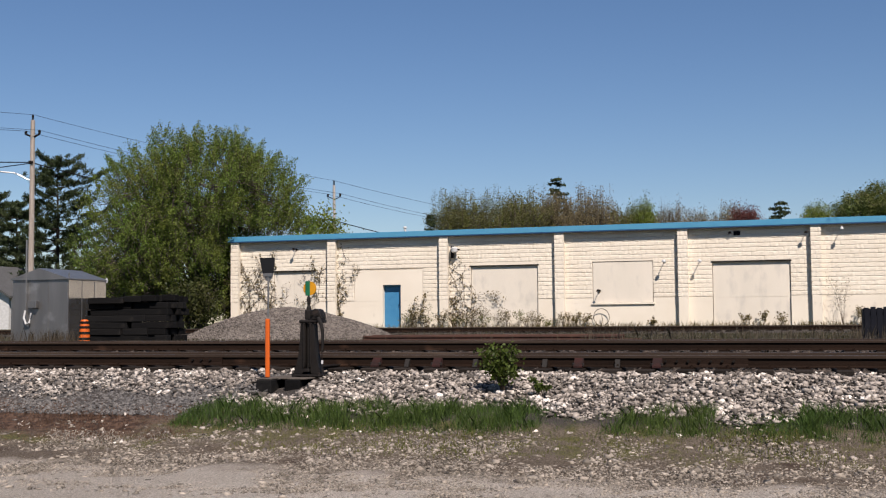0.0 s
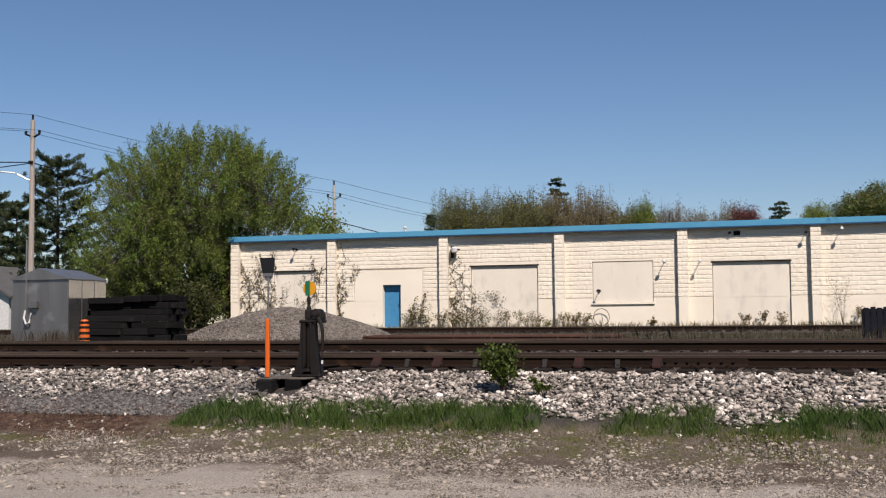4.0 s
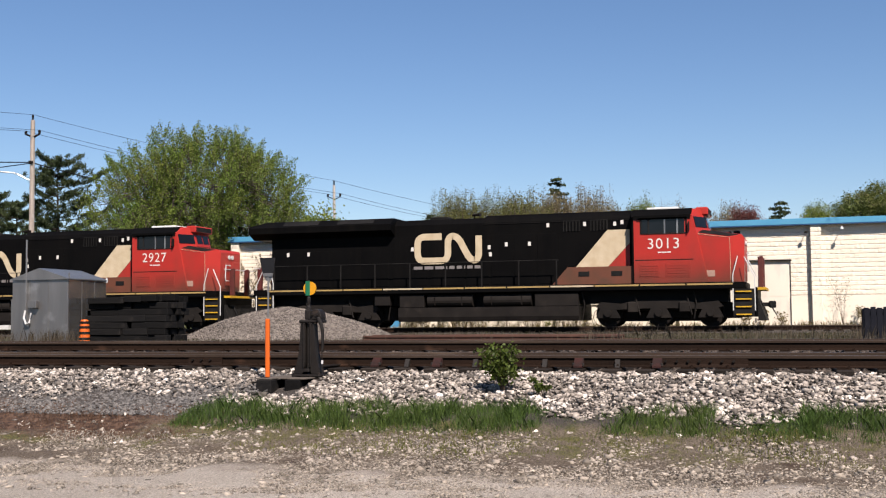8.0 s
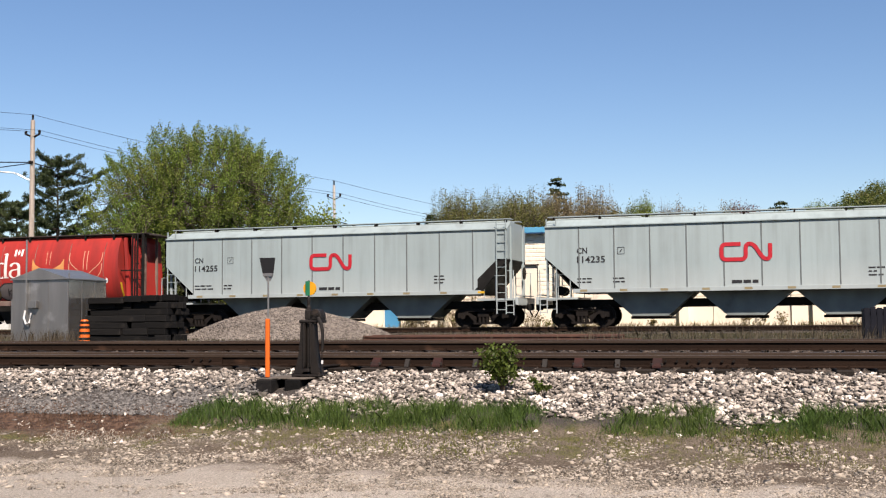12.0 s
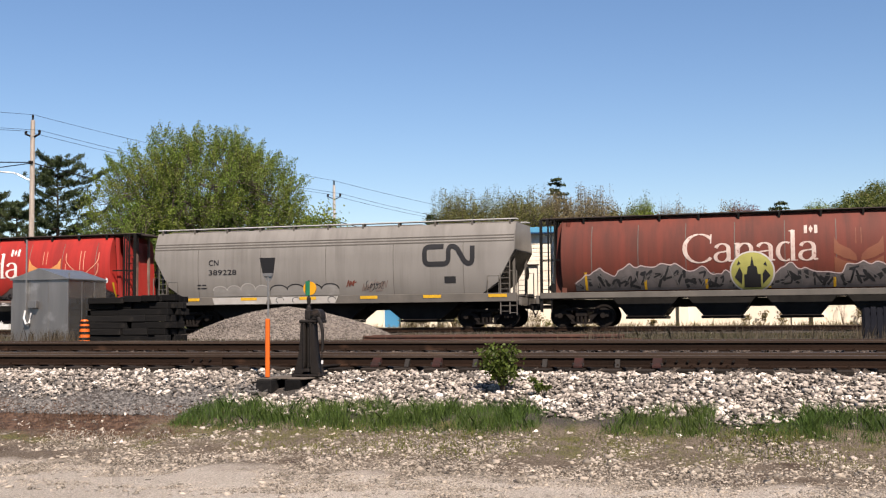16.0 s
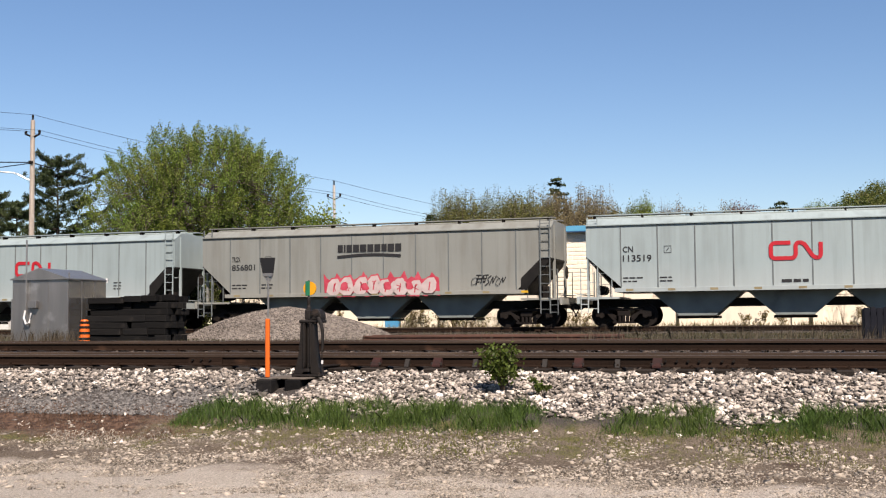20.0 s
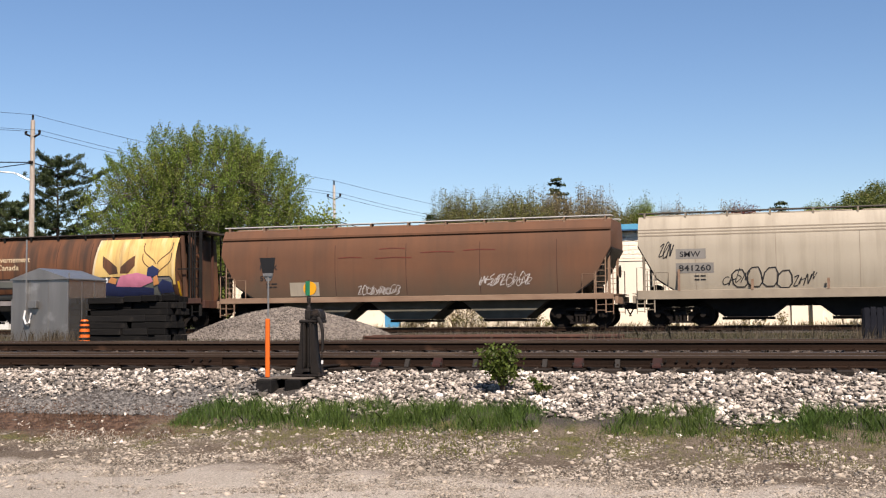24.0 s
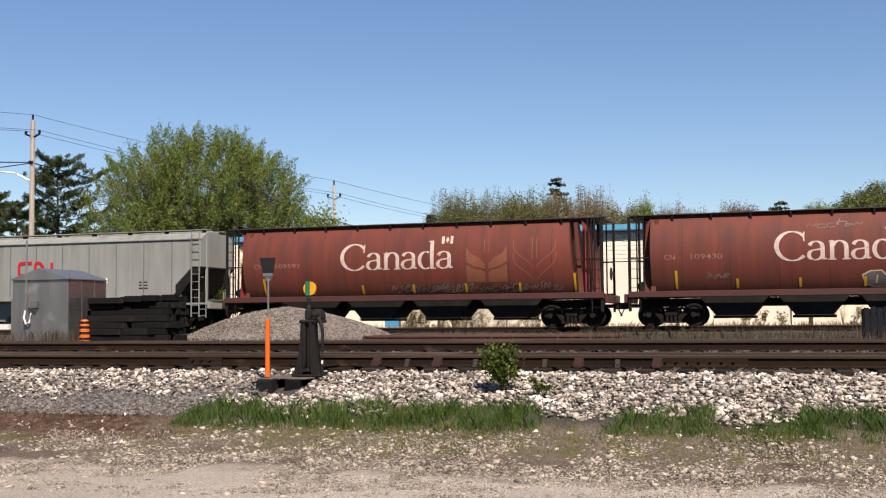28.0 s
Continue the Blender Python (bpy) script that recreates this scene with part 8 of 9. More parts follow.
def build_train():
    locomotive(1, REARS[0], LEN[0], "3013", "black, red and white diesel locomotive leading the train")
    locomotive(2, REARS[1] - 0.36, LEN[1], "2927", "black, red and white diesel locomotive, second in line", 0.36)
    curved_hopper(3, REARS[2], LEN[2], "rust-orange curved-side grain hopper with lime emblem", RUST, RUST_SILL, [("CGEX", 2.15, 2.5, 0.95, 0.22, BLACK_PAINT), ("1093", 2.15, 2.1, 0.9, 0.22, BLACK_PAINT)], None, False, RUST_SILL, dress_rust, OLIVE_BAY)
    grey = "pale grey ribbed grain hopper with red emblem"
    for i, num in ((4, "114235"), (5, "114255"), (11, "113710"), (12, "113519"), (14, "114231")):
        flat_hopper(i, REARS[i - 1], LEN[i - 1], grey, CN_GREY, SEAM_GREY, ("CN", num) if i < 22 else None, RED_PAINT)
    flat_hopper(22, REARS[21], LEN[21], "dusty dull grey ribbed grain hopper with red emblem", DUSTY_GREY, SEAM_GREY, None, RED_PAINT)
    flat_hopper(13, REARS[12], LEN[12], "beige-grey ribbed grain hopper with pink graffiti", BEIGE, SEAM_GREY, ("TRGX", "856801"), None, False, None, None, dress_grain13)
    barrel_hopper(6, REARS[5], LEN[5], "bright red barrel-sided grain hopper with olive graffiti", RED_CAR, RED_SILL, "110142", WHITE_PAINT, (GOLD, GOLD_LINE), dress_red6)
    posted_hopper(7, REARS[6], LEN[6], "dark brown outside-post hopper with silver graffiti", BROWN, BROWN)
    barrel_hopper(8, REARS[7], LEN[7], "maroon barrel-sided grain hopper with large grey graffiti", MAROON, WARM_SILL, None, WORN_WHITE, (DIM_GOLD, DIM_GOLD), dress_maroon8)
    curved_hopper(9, REARS[8], LEN[8], "warm grey curved-side hopper with black emblem", WARM_GREY, WARM_SILL, [("CN", 3.0, 2.85, 0.5, 0.26, BLACK_PAINT), ("389228", 3.0, 2.42, 1.4, 0.24, BLACK_PAINT)], (13.33, 2.7, BLACK_PAINT), True, PALE_ROOF, dress_grey9)
    barrel_hopper(10, REARS[9], LEN[9], "bright red barrel-sided grain hopper with gold wheat emblem", RED_CAR, RED_SILL, "109956", WHITE_PAINT, (GOLD, GOLD_LINE), dress_red10)
    curved_hopper(15, REARS[14], LEN[14], "dun grey curved-side hopper with white graffiti letters", DUN_GREY, WARM_SILL, [("CN", 2.7, 2.85, 0.5, 0.26, BLACK_PAINT), ("38099", 2.7, 2.4, 1.2, 0.24, BLACK_PAINT)], (13.85, 2.68, BLACK_PAINT), True, PALE_ROOF, dress_grey15)
    curved_hopper(16, REARS[15], LEN[15], "ivory curved-side hopper with black outline graffiti", IVORY, IVORY_SILL, [("SMW", 1.85, 2.74, 0.8, 0.22, BLACK_PAINT), ("841260", 1.8, 2.18, 1.25, 0.24, BLACK_PAINT)], None, True, WARM_SILL, dress_ivory16, None, RUST_SILL)
    curved_hopper(17, REARS[16], LEN[16], "dusty brown curved-side hopper with chalk graffiti", FCTX_BROWN, RUST_SILL, [("FCTX", 2.12, 2.6, 0.85, 0.22, BLACK_PAINT), ("590", 2.12, 2.12, 0.58, 0.22, BLACK_PAINT)], None, False, PALE_ROOF, dress_fctx17, OLIVE_BAY, None)
    barrel_hopper(18, REARS[17], LEN[17], "streaked brown barrel-sided government hopper with yellow graffiti", GOV_BROWN, BROWN, None, None, None, dress_gov18)
    barrel_hopper(19, REARS[18], LEN[18], "bright red barrel-sided grain hopper with white graffiti", RED_CAR, RED_SILL, "110246", WHITE_PAINT, (GOLD, GOLD_LINE), dress_red19)
    barrel_hopper(20, REARS[19], LEN[19], "dull maroon barrel-sided grain hopper with small graffiti", MAROON, MAROON_SILL, "109430", WORN_WHITE, (DIM_GOLD, DIM_GOLD), dress_maroon20)
    barrel_hopper(21, REARS[20], LEN[20], "dull maroon barrel-sided grain hopper with faded wheat", MAROON, MAROON_SILL, "109597", WORN_WHITE, (DIM_GOLD, DIM_GOLD), dress_maroon21)


build_train()


# ---------------------------------------------------------------- plants
BARK = surface("grey_bark", (0.14, 0.12, 0.10), 0.9, second=(0.09, 0.075, 0.065), scale=4, stretch=(4, 4, 0.6), grain=0.2, bump=0.5)
TWIG = surface("grey_twig", (0.12, 0.10, 0.082), 0.9, second=(0.085, 0.07, 0.058), scale=2, grain=0.15, bump=0)
LEAF_SPRING = leaf_mat("spring_leaf", (0.112, 0.195, 0.028), (0.15, 0.165, 0.03), 0.5)
LEAF_OLIVE = leaf_mat("olive_leaf", (0.14, 0.155, 0.036), (0.125, 0.12, 0.036))
LEAF_DUN = leaf_mat("dun_bud", (0.215, 0.175, 0.085), (0.185, 0.15, 0.075))
LEAF_LIME = leaf_mat("lime_leaf", (0.16, 0.21, 0.025), (0.13, 0.17, 0.025))
LEAF_RED = leaf_mat("copper_leaf", (0.14, 0.035, 0.03), (0.10, 0.03, 0.025))
LEAF_DEEP = leaf_mat("deep_green_leaf", (0.045, 0.066, 0.014), (0.058, 0.052, 0.014))
LEAF_ROUND = leaf_mat("round_tree_leaf", (0.085, 0.14, 0.028), (0.12, 0.11, 0.03))
LEAF_BUSH = leaf_mat("bush_leaf", (0.075, 0.105, 0.014), (0.05, 0.075, 0.011))
NEEDLE = leaf_mat("pine_needle", (0.038, 0.062, 0.024), (0.055, 0.07, 0.024), 0.5)
VINE_STEM = surface("brown_vine_stem", (0.125, 0.088, 0.06), 0.9, second=(0.08, 0.056, 0.04), scale=2, grain=0.15, bump=0)
DARK_TWIG = surface("dark_conifer_twig", (0.03, 0.024, 0.018), 0.9, second=(0.02, 0.016, 0.013), scale=2, grain=0.15, bump=0)
GRASS = leaf_mat("grass_blade", (0.062, 0.125, 0.022), (0.105, 0.15, 0.03), 0.6)
DARK_GRASS = leaf_mat("dark_grass_blade", (0.04, 0.082, 0.018), (0.06, 0.1, 0.022), 0.5)
DRY = leaf_mat("dry_stalk", (0.12, 0.096, 0.064), (0.084, 0.066, 0.044), 0.4)
ROUGH = leaf_mat("rough_grass_blade", (0.046, 0.047, 0.017), (0.062, 0.052, 0.025), 0.45)
VINE_LEAF = leaf_mat("vine_leaf", (0.19, 0.15, 0.07), (0.145, 0.115, 0.05), 0.4)
SCRUB_LEAF = leaf_mat("scrub_leaf", (0.17, 0.135, 0.07), (0.12, 0.10, 0.04), 0.4)


def leaf_mesh(name, pts, sizes, mat, seed, long=1.3, upright=0.0):
    """One small bent leaf at each point."""
    rng = np.random.default_rng(seed)
    n = len(pts)
    a = rng.normal(size=(n, 3))
    a[:, 2] += upright * 2
    a /= np.linalg.norm(a, axis=1)[:, None]
    b = np.cross(a, rng.normal(size=(n, 3)))
    b /= np.linalg.norm(b, axis=1)[:, None] + 1e-9
    sz = np.asarray(sizes)[:, None]
    p = np.asarray(pts)
    v = np.stack([p - a * sz * long * 0.5, p + b * sz * 0.42, p + a * sz * long * 0.5, p - b * sz * 0.42], 1).reshape(-1, 3)
    f = np.arange(4 * n).reshape(-1, 4)
    return quick_mesh(name, v, f, mat)


def twig_mesh(name, segs, mat):
    """Three-sided tapered sticks: (start, end, radius)."""
    s = np.array([q[0] for q in segs], float)
    e = np.array([q[1] for q in segs], float)
    r = np.array([q[2] for q in segs], float)[:, None]
    d = e - s
    d /= np.linalg.norm(d, axis=1)[:, None] + 1e-9
    a = np.cross(d, np.where(np.abs(d[:, 2:3]) < 0.9, [[0, 0, 1.0]], [[1.0, 0, 0]]))
    a /= np.linalg.norm(a, axis=1)[:, None]
    b = np.cross(d, a)
    ring = [(math.cos(t), math.sin(t)) for t in (0, 2.094, 4.189)]
    v = np.stack([s + r * (a * c + b * q) for c, q in ring] + [e + 0.45 * r * (a * c + b * q) for c, q in ring], 1).reshape(-1, 3)
    base = np.array([(0, 1, 4, 3), (1, 2, 5, 4), (2, 0, 3, 5)])
    f = (base[None] + 6 * np.arange(len(segs))[:, None, None]).reshape(-1, 4)
    return quick_mesh(name, v, f, mat)


def broad_tree(x, y, h, rx, ry, base, twigs, per, size, mat, label, seed, ground=1.25, stems=9, bare=0.0, spread=1.0, up=0.8, lobes=0.16, low=0.5, group="", square=2.0, stick=1.0):
    """A tree or tall shrub: trunk, limbs, and twigs that carry leaves."""
    rng = np.random.default_rng(seed)
    t = thing("tree", pose(x, y, ground), label, "tree", group)
    cz = base + (h - base) * low
    up_r, dn_r = h - cz, cz - base
    tips = []
    for i in range(twigs):
        d = rng.normal(size=3)
        d /= (np.abs(d) ** square).sum() ** (1 / square)
        f = rng.random() ** 0.42
        k = 1 + lobes * noise.noise((d[0] * 2.3 + seed, d[1] * 2.3, d[2] * 2.3)) + lobes * 0.6 * noise.noise((d[0] * 6 + seed, d[1] * 6, d[2] * 6))
        tips.append((d[0] * rx * f * k, d[1] * ry * f * k, cz + d[2] * (up_r if d[2] > 0 else dn_r) * f * k))
    tips = np.array(tips)
    # limbs rise from the foot and fan out
    limbs, ends = [], []
    tr = 0.035 * h ** 0.9
    part("trunk", tube(B(), [(0, 0, -0.1), (0.05, 0.02, base * 0.5 + 0.3), (0.0, 0.0, base + 0.12 * h)], tr, 9, tr * 0.65), BARK, t)
    for i in range(stems):
        a = 2 * math.pi * i / stems + rng.uniform(-0.3, 0.3)
        rr = rng.uniform(0.35, 0.75)
        e = Vector((math.cos(a) * rx * rr, math.sin(a) * ry * rr, base + (h - base) * rng.uniform(0.55, 0.85)))
        s = Vector((0, 0, base + 0.05 * h * rng.random()))
        m = s.lerp(e, 0.5) + Vector((-math.cos(a) * 0.12 * rx, -math.sin(a) * 0.12 * ry, 0.05 * h))
        part("limb", tube(B(), [s, m, e], tr * 0.5, 6, tr * 0.12), BARK, t)
        for q in (0.35, 0.6, 0.8, 1.0):
            ends.append(s.lerp(m, q * 2) if q < 0.5 else m.lerp(e, q * 2 - 1))
    ends = np.array([v[:] for v in ends])
    segs, lp, ls = [], [], []
    for p in tips:
        j = np.argmin(((ends - p) ** 2 * (1, 1, 0.5)).sum(1))
        s = ends[j]
        mid = (s + p) / 2 - (0, 0, 0.08 * np.linalg.norm(p - s))
        out = np.array((p[0], p[1], 0.0))
        tip = p + np.array((out[0] * 0.04, out[1] * 0.04, up * rng.uniform(0.5, 1.3)))
        th = 0.0045 * h ** 0.6 * stick
        if rng.random() < 0.25:
            segs += [(s, mid, th * 1.6), (mid, p, th * 1.2)]
        segs += [(p, tip, th * 0.8)]
        n = rng.poisson(per * (1 - bare))
        if n:
            w = rng.random(n)[:, None]
            q = p * (1 - w) + tip * w + rng.normal(size=(n, 3)) * (0.28 * spread, 0.28 * spread, 0.22 * spread)
            lp.append(q)
            ls.append(rng.uniform(0.6, 1.25, n) * size)
    br = tagged(new("branchwork", twig_mesh("branchwork", segs, TWIG)), kind="stuff")
    br.parent = t
    cr = new("crown", leaf_mesh("crown", np.concatenate(lp), np.concatenate(ls), mat, seed))
    cr.parent = t
    return t


def spring_maple(x, y, h, rx, ry, base, shoots, per, size, mat, label, seed, ground=1.25, stems=20):
    """A broad tree whose upright shoots end in leafy plumes, with gaps that show the grey boughs."""
    rng = np.random.default_rng(seed)
    t = thing("tree", pose(x, y, ground), label, "tree")
    part("trunk", tube(B(), [(0, 0, -0.1), (0.06, 0.02, 0.7), (0.0, 0.0, 1.7)], 0.34, 10, 0.24), BARK, t, smooth=True)
    cz = base + (h - base) * 0.46
    forks = []
    for i in range(stems):
        a = 2 * math.pi * i / stems + rng.uniform(-0.3, 0.3)
        rr = rng.uniform(0.3, 0.8) if math.cos(a) < 0.3 else rng.uniform(0.2, 0.45)
        s = Vector((rng.uniform(-0.15, 0.15), rng.uniform(-0.15, 0.15), rng.uniform(0.5, 1.6)))
        e = Vector((math.cos(a) * rx * rr, math.sin(a) * ry * rr, base + (h - base) * (0.95 - 0.42 * rr * rr) * rng.uniform(0.82, 0.98)))
        m = s.lerp(e, 0.45) + Vector((-math.cos(a) * 0.1 * rx, -math.sin(a) * 0.1 * ry, 0.05 * h))
        part("limb", tube(B(), [s, s.lerp(m, 0.5), m, m.lerp(e, 0.5), e], 0.13, 6, 0.025), BARK, t, smooth=True)
        forks += [tuple(s.lerp(m, q)) for q in (0.6, 0.8, 1.0)] + [tuple(m.lerp(e, q)) for q in (0.2, 0.4, 0.6, 0.8, 1.0)]
    forks = np.array(forks)
    segs, lp, ls = [], [], []
    n = 0
    while n < shoots:
        d = rng.normal(size=3)
        d /= (np.abs(d) ** 2.8).sum() ** (1 / 2.8)
        f = rng.random() ** 0.38
        k = 1 + 0.13 * noise.noise((d[0] * 2.1 + seed, d[1] * 2.1, d[2] * 2.1)) + 0.09 * noise.noise((d[0] * 5.5, d[1] * 5.5 + seed, d[2] * 5.5))
        c = np.array((d[0] * rx * f * k, d[1] * ry * f * k, cz + d[2] * ((h - cz) if d[2] > 0 else (cz - base)) * f * k))
        gap = noise.noise((c[0] * 0.6 + seed, c[1] * 0.6, c[2] * 0.42)) + 0.45 * noise.noise((c[0] * 1.7, c[1] * 1.7, c[2] * 1.1 + seed))
        if gap < -0.10 and rng.random() < 0.85:
            continue
        n += 1
        high = max(0.0, min(1.0, (c[2] - base) / (h - base)))
        dirn = np.array((c[0] / rx * 0.55, c[1] / ry * 0.55, 0.55 + 0.75 * high)) + rng.normal(size=3) * 0.22
        dirn /= np.linalg.norm(dirn)
        ln = rng.uniform(0.5, 0.95) * (0.75 + 0.45 * high)
        tip = c + dirn * ln
        j = np.argmin(((forks - c) ** 2).sum(1))
        if c[0] + x > WX0 - 0.3 and c[2] + ground < WT + 0.7:
            continue
        if rng.random() < 0.4:
            mid = (forks[j] + c) / 2 - (0, 0, 0.1)
            segs += [(forks[j], mid, 0.026), (mid, c, 0.02)]
        segs.append((c - dirn * 0.35, tip, 0.014))
        m = rng.poisson(per * (0.6 + 0.65 * high) * (0.55 + 0.45 * f))
        if m:
            w = rng.random(m)[:, None] ** 0.8
            q = c + dirn * ln * (w * 1.1 - 0.15) + rng.normal(size=(m, 3)) * (0.11, 0.11, 0.09) * (1.25 - 0.55 * w)
            # nothing grows into the warehouse or hangs low before its wall
            q = q[~((q[:, 0] + x > WX0 - 0.15) & (q[:, 2] + ground < np.where(q[:, 1] + y > WY - 0.4, WT + 0.35, 5.5)))]
            lp.append(q)
            ls.append(rng.uniform(0.65, 1.25, len(q)) * size)
    br = tagged(new("branchwork", twig_mesh("branchwork", segs, TWIG)), kind="stuff")
    br.parent = t
    cr = new("crown", leaf_mesh("crown", np.concatenate(lp), np.concatenate(ls), mat, seed))
    cr.parent = t
    return t


def white_pine(x, y, h, r, label, seed, base=1.0, ground=1.25, tiers=13, sweep=0.0):
    """Level boughs in open tiers, each with flat pads of upright needle brushes towards its end."""
    rng = np.random.default_rng(seed)
    t = thing("conifer", pose(x, y, ground), label, "conifer")
    part("trunk", tube(B(), [(0, 0, -0.1), (0.1, 0, h * 0.5), (0, 0, h * 0.94)], 0.014 * h + 0.05, 8, 0.03), DARK_TWIG, t)
    lp, ls, segs = [], [], []
    for i in range(tiers):
        z0 = base + (h - base) * (i + 0.3) / tiers
        f = (z0 - base) / (h - base)
        reach = r * (1.0 - 0.55 * f ** 1.6) * (0.82 + 0.18 * math.sin(i * 2.4 + seed))
        if f > 0.9:
            reach *= 0.6
        a0 = rng.uniform(0, 6.28)
        nb = int(rng.integers(4, 7))
        for k in range(nb):
            a = a0 + 2 * math.pi * k / nb + rng.uniform(-0.4, 0.4)
            ca, sa = math.cos(a), math.sin(a)
            ln = reach * rng.uniform(0.5, 1.1) * (1 + sweep * ca)
            z = z0 + rng.uniform(-0.2, 0.2)
            s = np.array((0, 0, z))
            m = np.array((ca * ln * 0.55, sa * ln * 0.55, z + ln * (0.02 + 0.10 * f)))
            e = np.array((ca * ln, sa * ln, z + ln * (0.12 + 0.34 * f)))
            segs += [(s, m, 0.055), (m, e, 0.04)]
            for w in rng.uniform(0.3, 1.02, int(ln * 5.5) + 5):
                c0 = m + (e - m) * (w - 0.55) / 0.45 if w > 0.55 else s + (m - s) * w / 0.55
                side = rng.normal() * 0.2 * ln * min(w, 0.8)
                c0 = c0 + np.array((-sa * side, ca * side, rng.normal() * 0.05))
                lift = np.array((ca * 0.26, sa * 0.26, 0.34)) * rng.uniform(0.6, 1.3)
                n = int(rng.integers(26, 40))
                q = rng.random(n)[:, None]
                lp.append(c0 + lift * q + rng.normal(size=(n, 3)) * (0.13, 0.13, 0.06) * (1.1 - 0.6 * q))
                ls.append(rng.uniform(0.05, 0.085, n))
    # the leader
    n = 160
    q = rng.random(n)[:, None]
    lp.append(np.array((0, 0, h * 0.9)) + np.array((0, 0, h * 0.1)) * q + rng.normal(size=(n, 3)) * (0.16, 0.16, 0.05) * (1.2 - q))
    ls.append(rng.uniform(0.05, 0.085, n))
    br = tagged(new("branchwork", twig_mesh("branchwork", segs, DARK_TWIG)), kind="stuff")
    br.parent = t
    cr = new("needles", leaf_mesh("needles", np.concatenate(lp), np.concatenate(ls), NEEDLE, seed, 4.5, 0.35))
    cr.parent = t
    return t


def conifer(x, y, h, r, label, seed, base=1.0, ground=1.25, layers=26, group=""):
    rng = np.random.default_rng(seed)
    t = thing("conifer", pose(x, y, ground), label, "conifer", group)
    part("trunk", tube(B(), [(0, 0, -0.1), (0, 0, h * 0.96)], 0.018 * h + 0.04, 8, 0.02), BARK, t)
    lp, ls, segs = [], [], []
    for i in range(layers):
        z = base + (h - base) * (i + rng.uniform(-0.3, 0.3)) / layers
        f = 1 - (z - base) / (h - base)
        ln0 = r * (0.12 + f ** 0.8)
        nb = int(rng.integers(5, 8))
        for k in range(nb):
            a = rng.uniform(0, 2 * math.pi)
            ln = ln0 * rng.uniform(0.55, 1.15)
            dz = ln * rng.uniform(-0.3, 0.0)
            s = np.array((0, 0, z))
            e = np.array((math.cos(a) * ln, math.sin(a) * ln, z + dz))
            segs.append((s, e, 0.012 * h ** 0.5))
            n = int(ln * 60) + 8
            w = rng.random(n) ** 0.7
            q = s + (e - s) * w[:, None] + rng.normal(size=(n, 3)) * np.array((0.12, 0.12, 0.07)) * (0.5 + ln * 0.35)
            lp.append(q)
            ls.append(rng.uniform(0.06, 0.15, n))
    br = tagged(new("branchwork", twig_mesh("branchwork", segs, DARK_TWIG)), kind="stuff")
    br.parent = t
    cr = new("needles", leaf_mesh("needles", np.concatenate(lp), np.concatenate(ls), NEEDLE, seed, 2.4))
    cr.parent = t
    return t


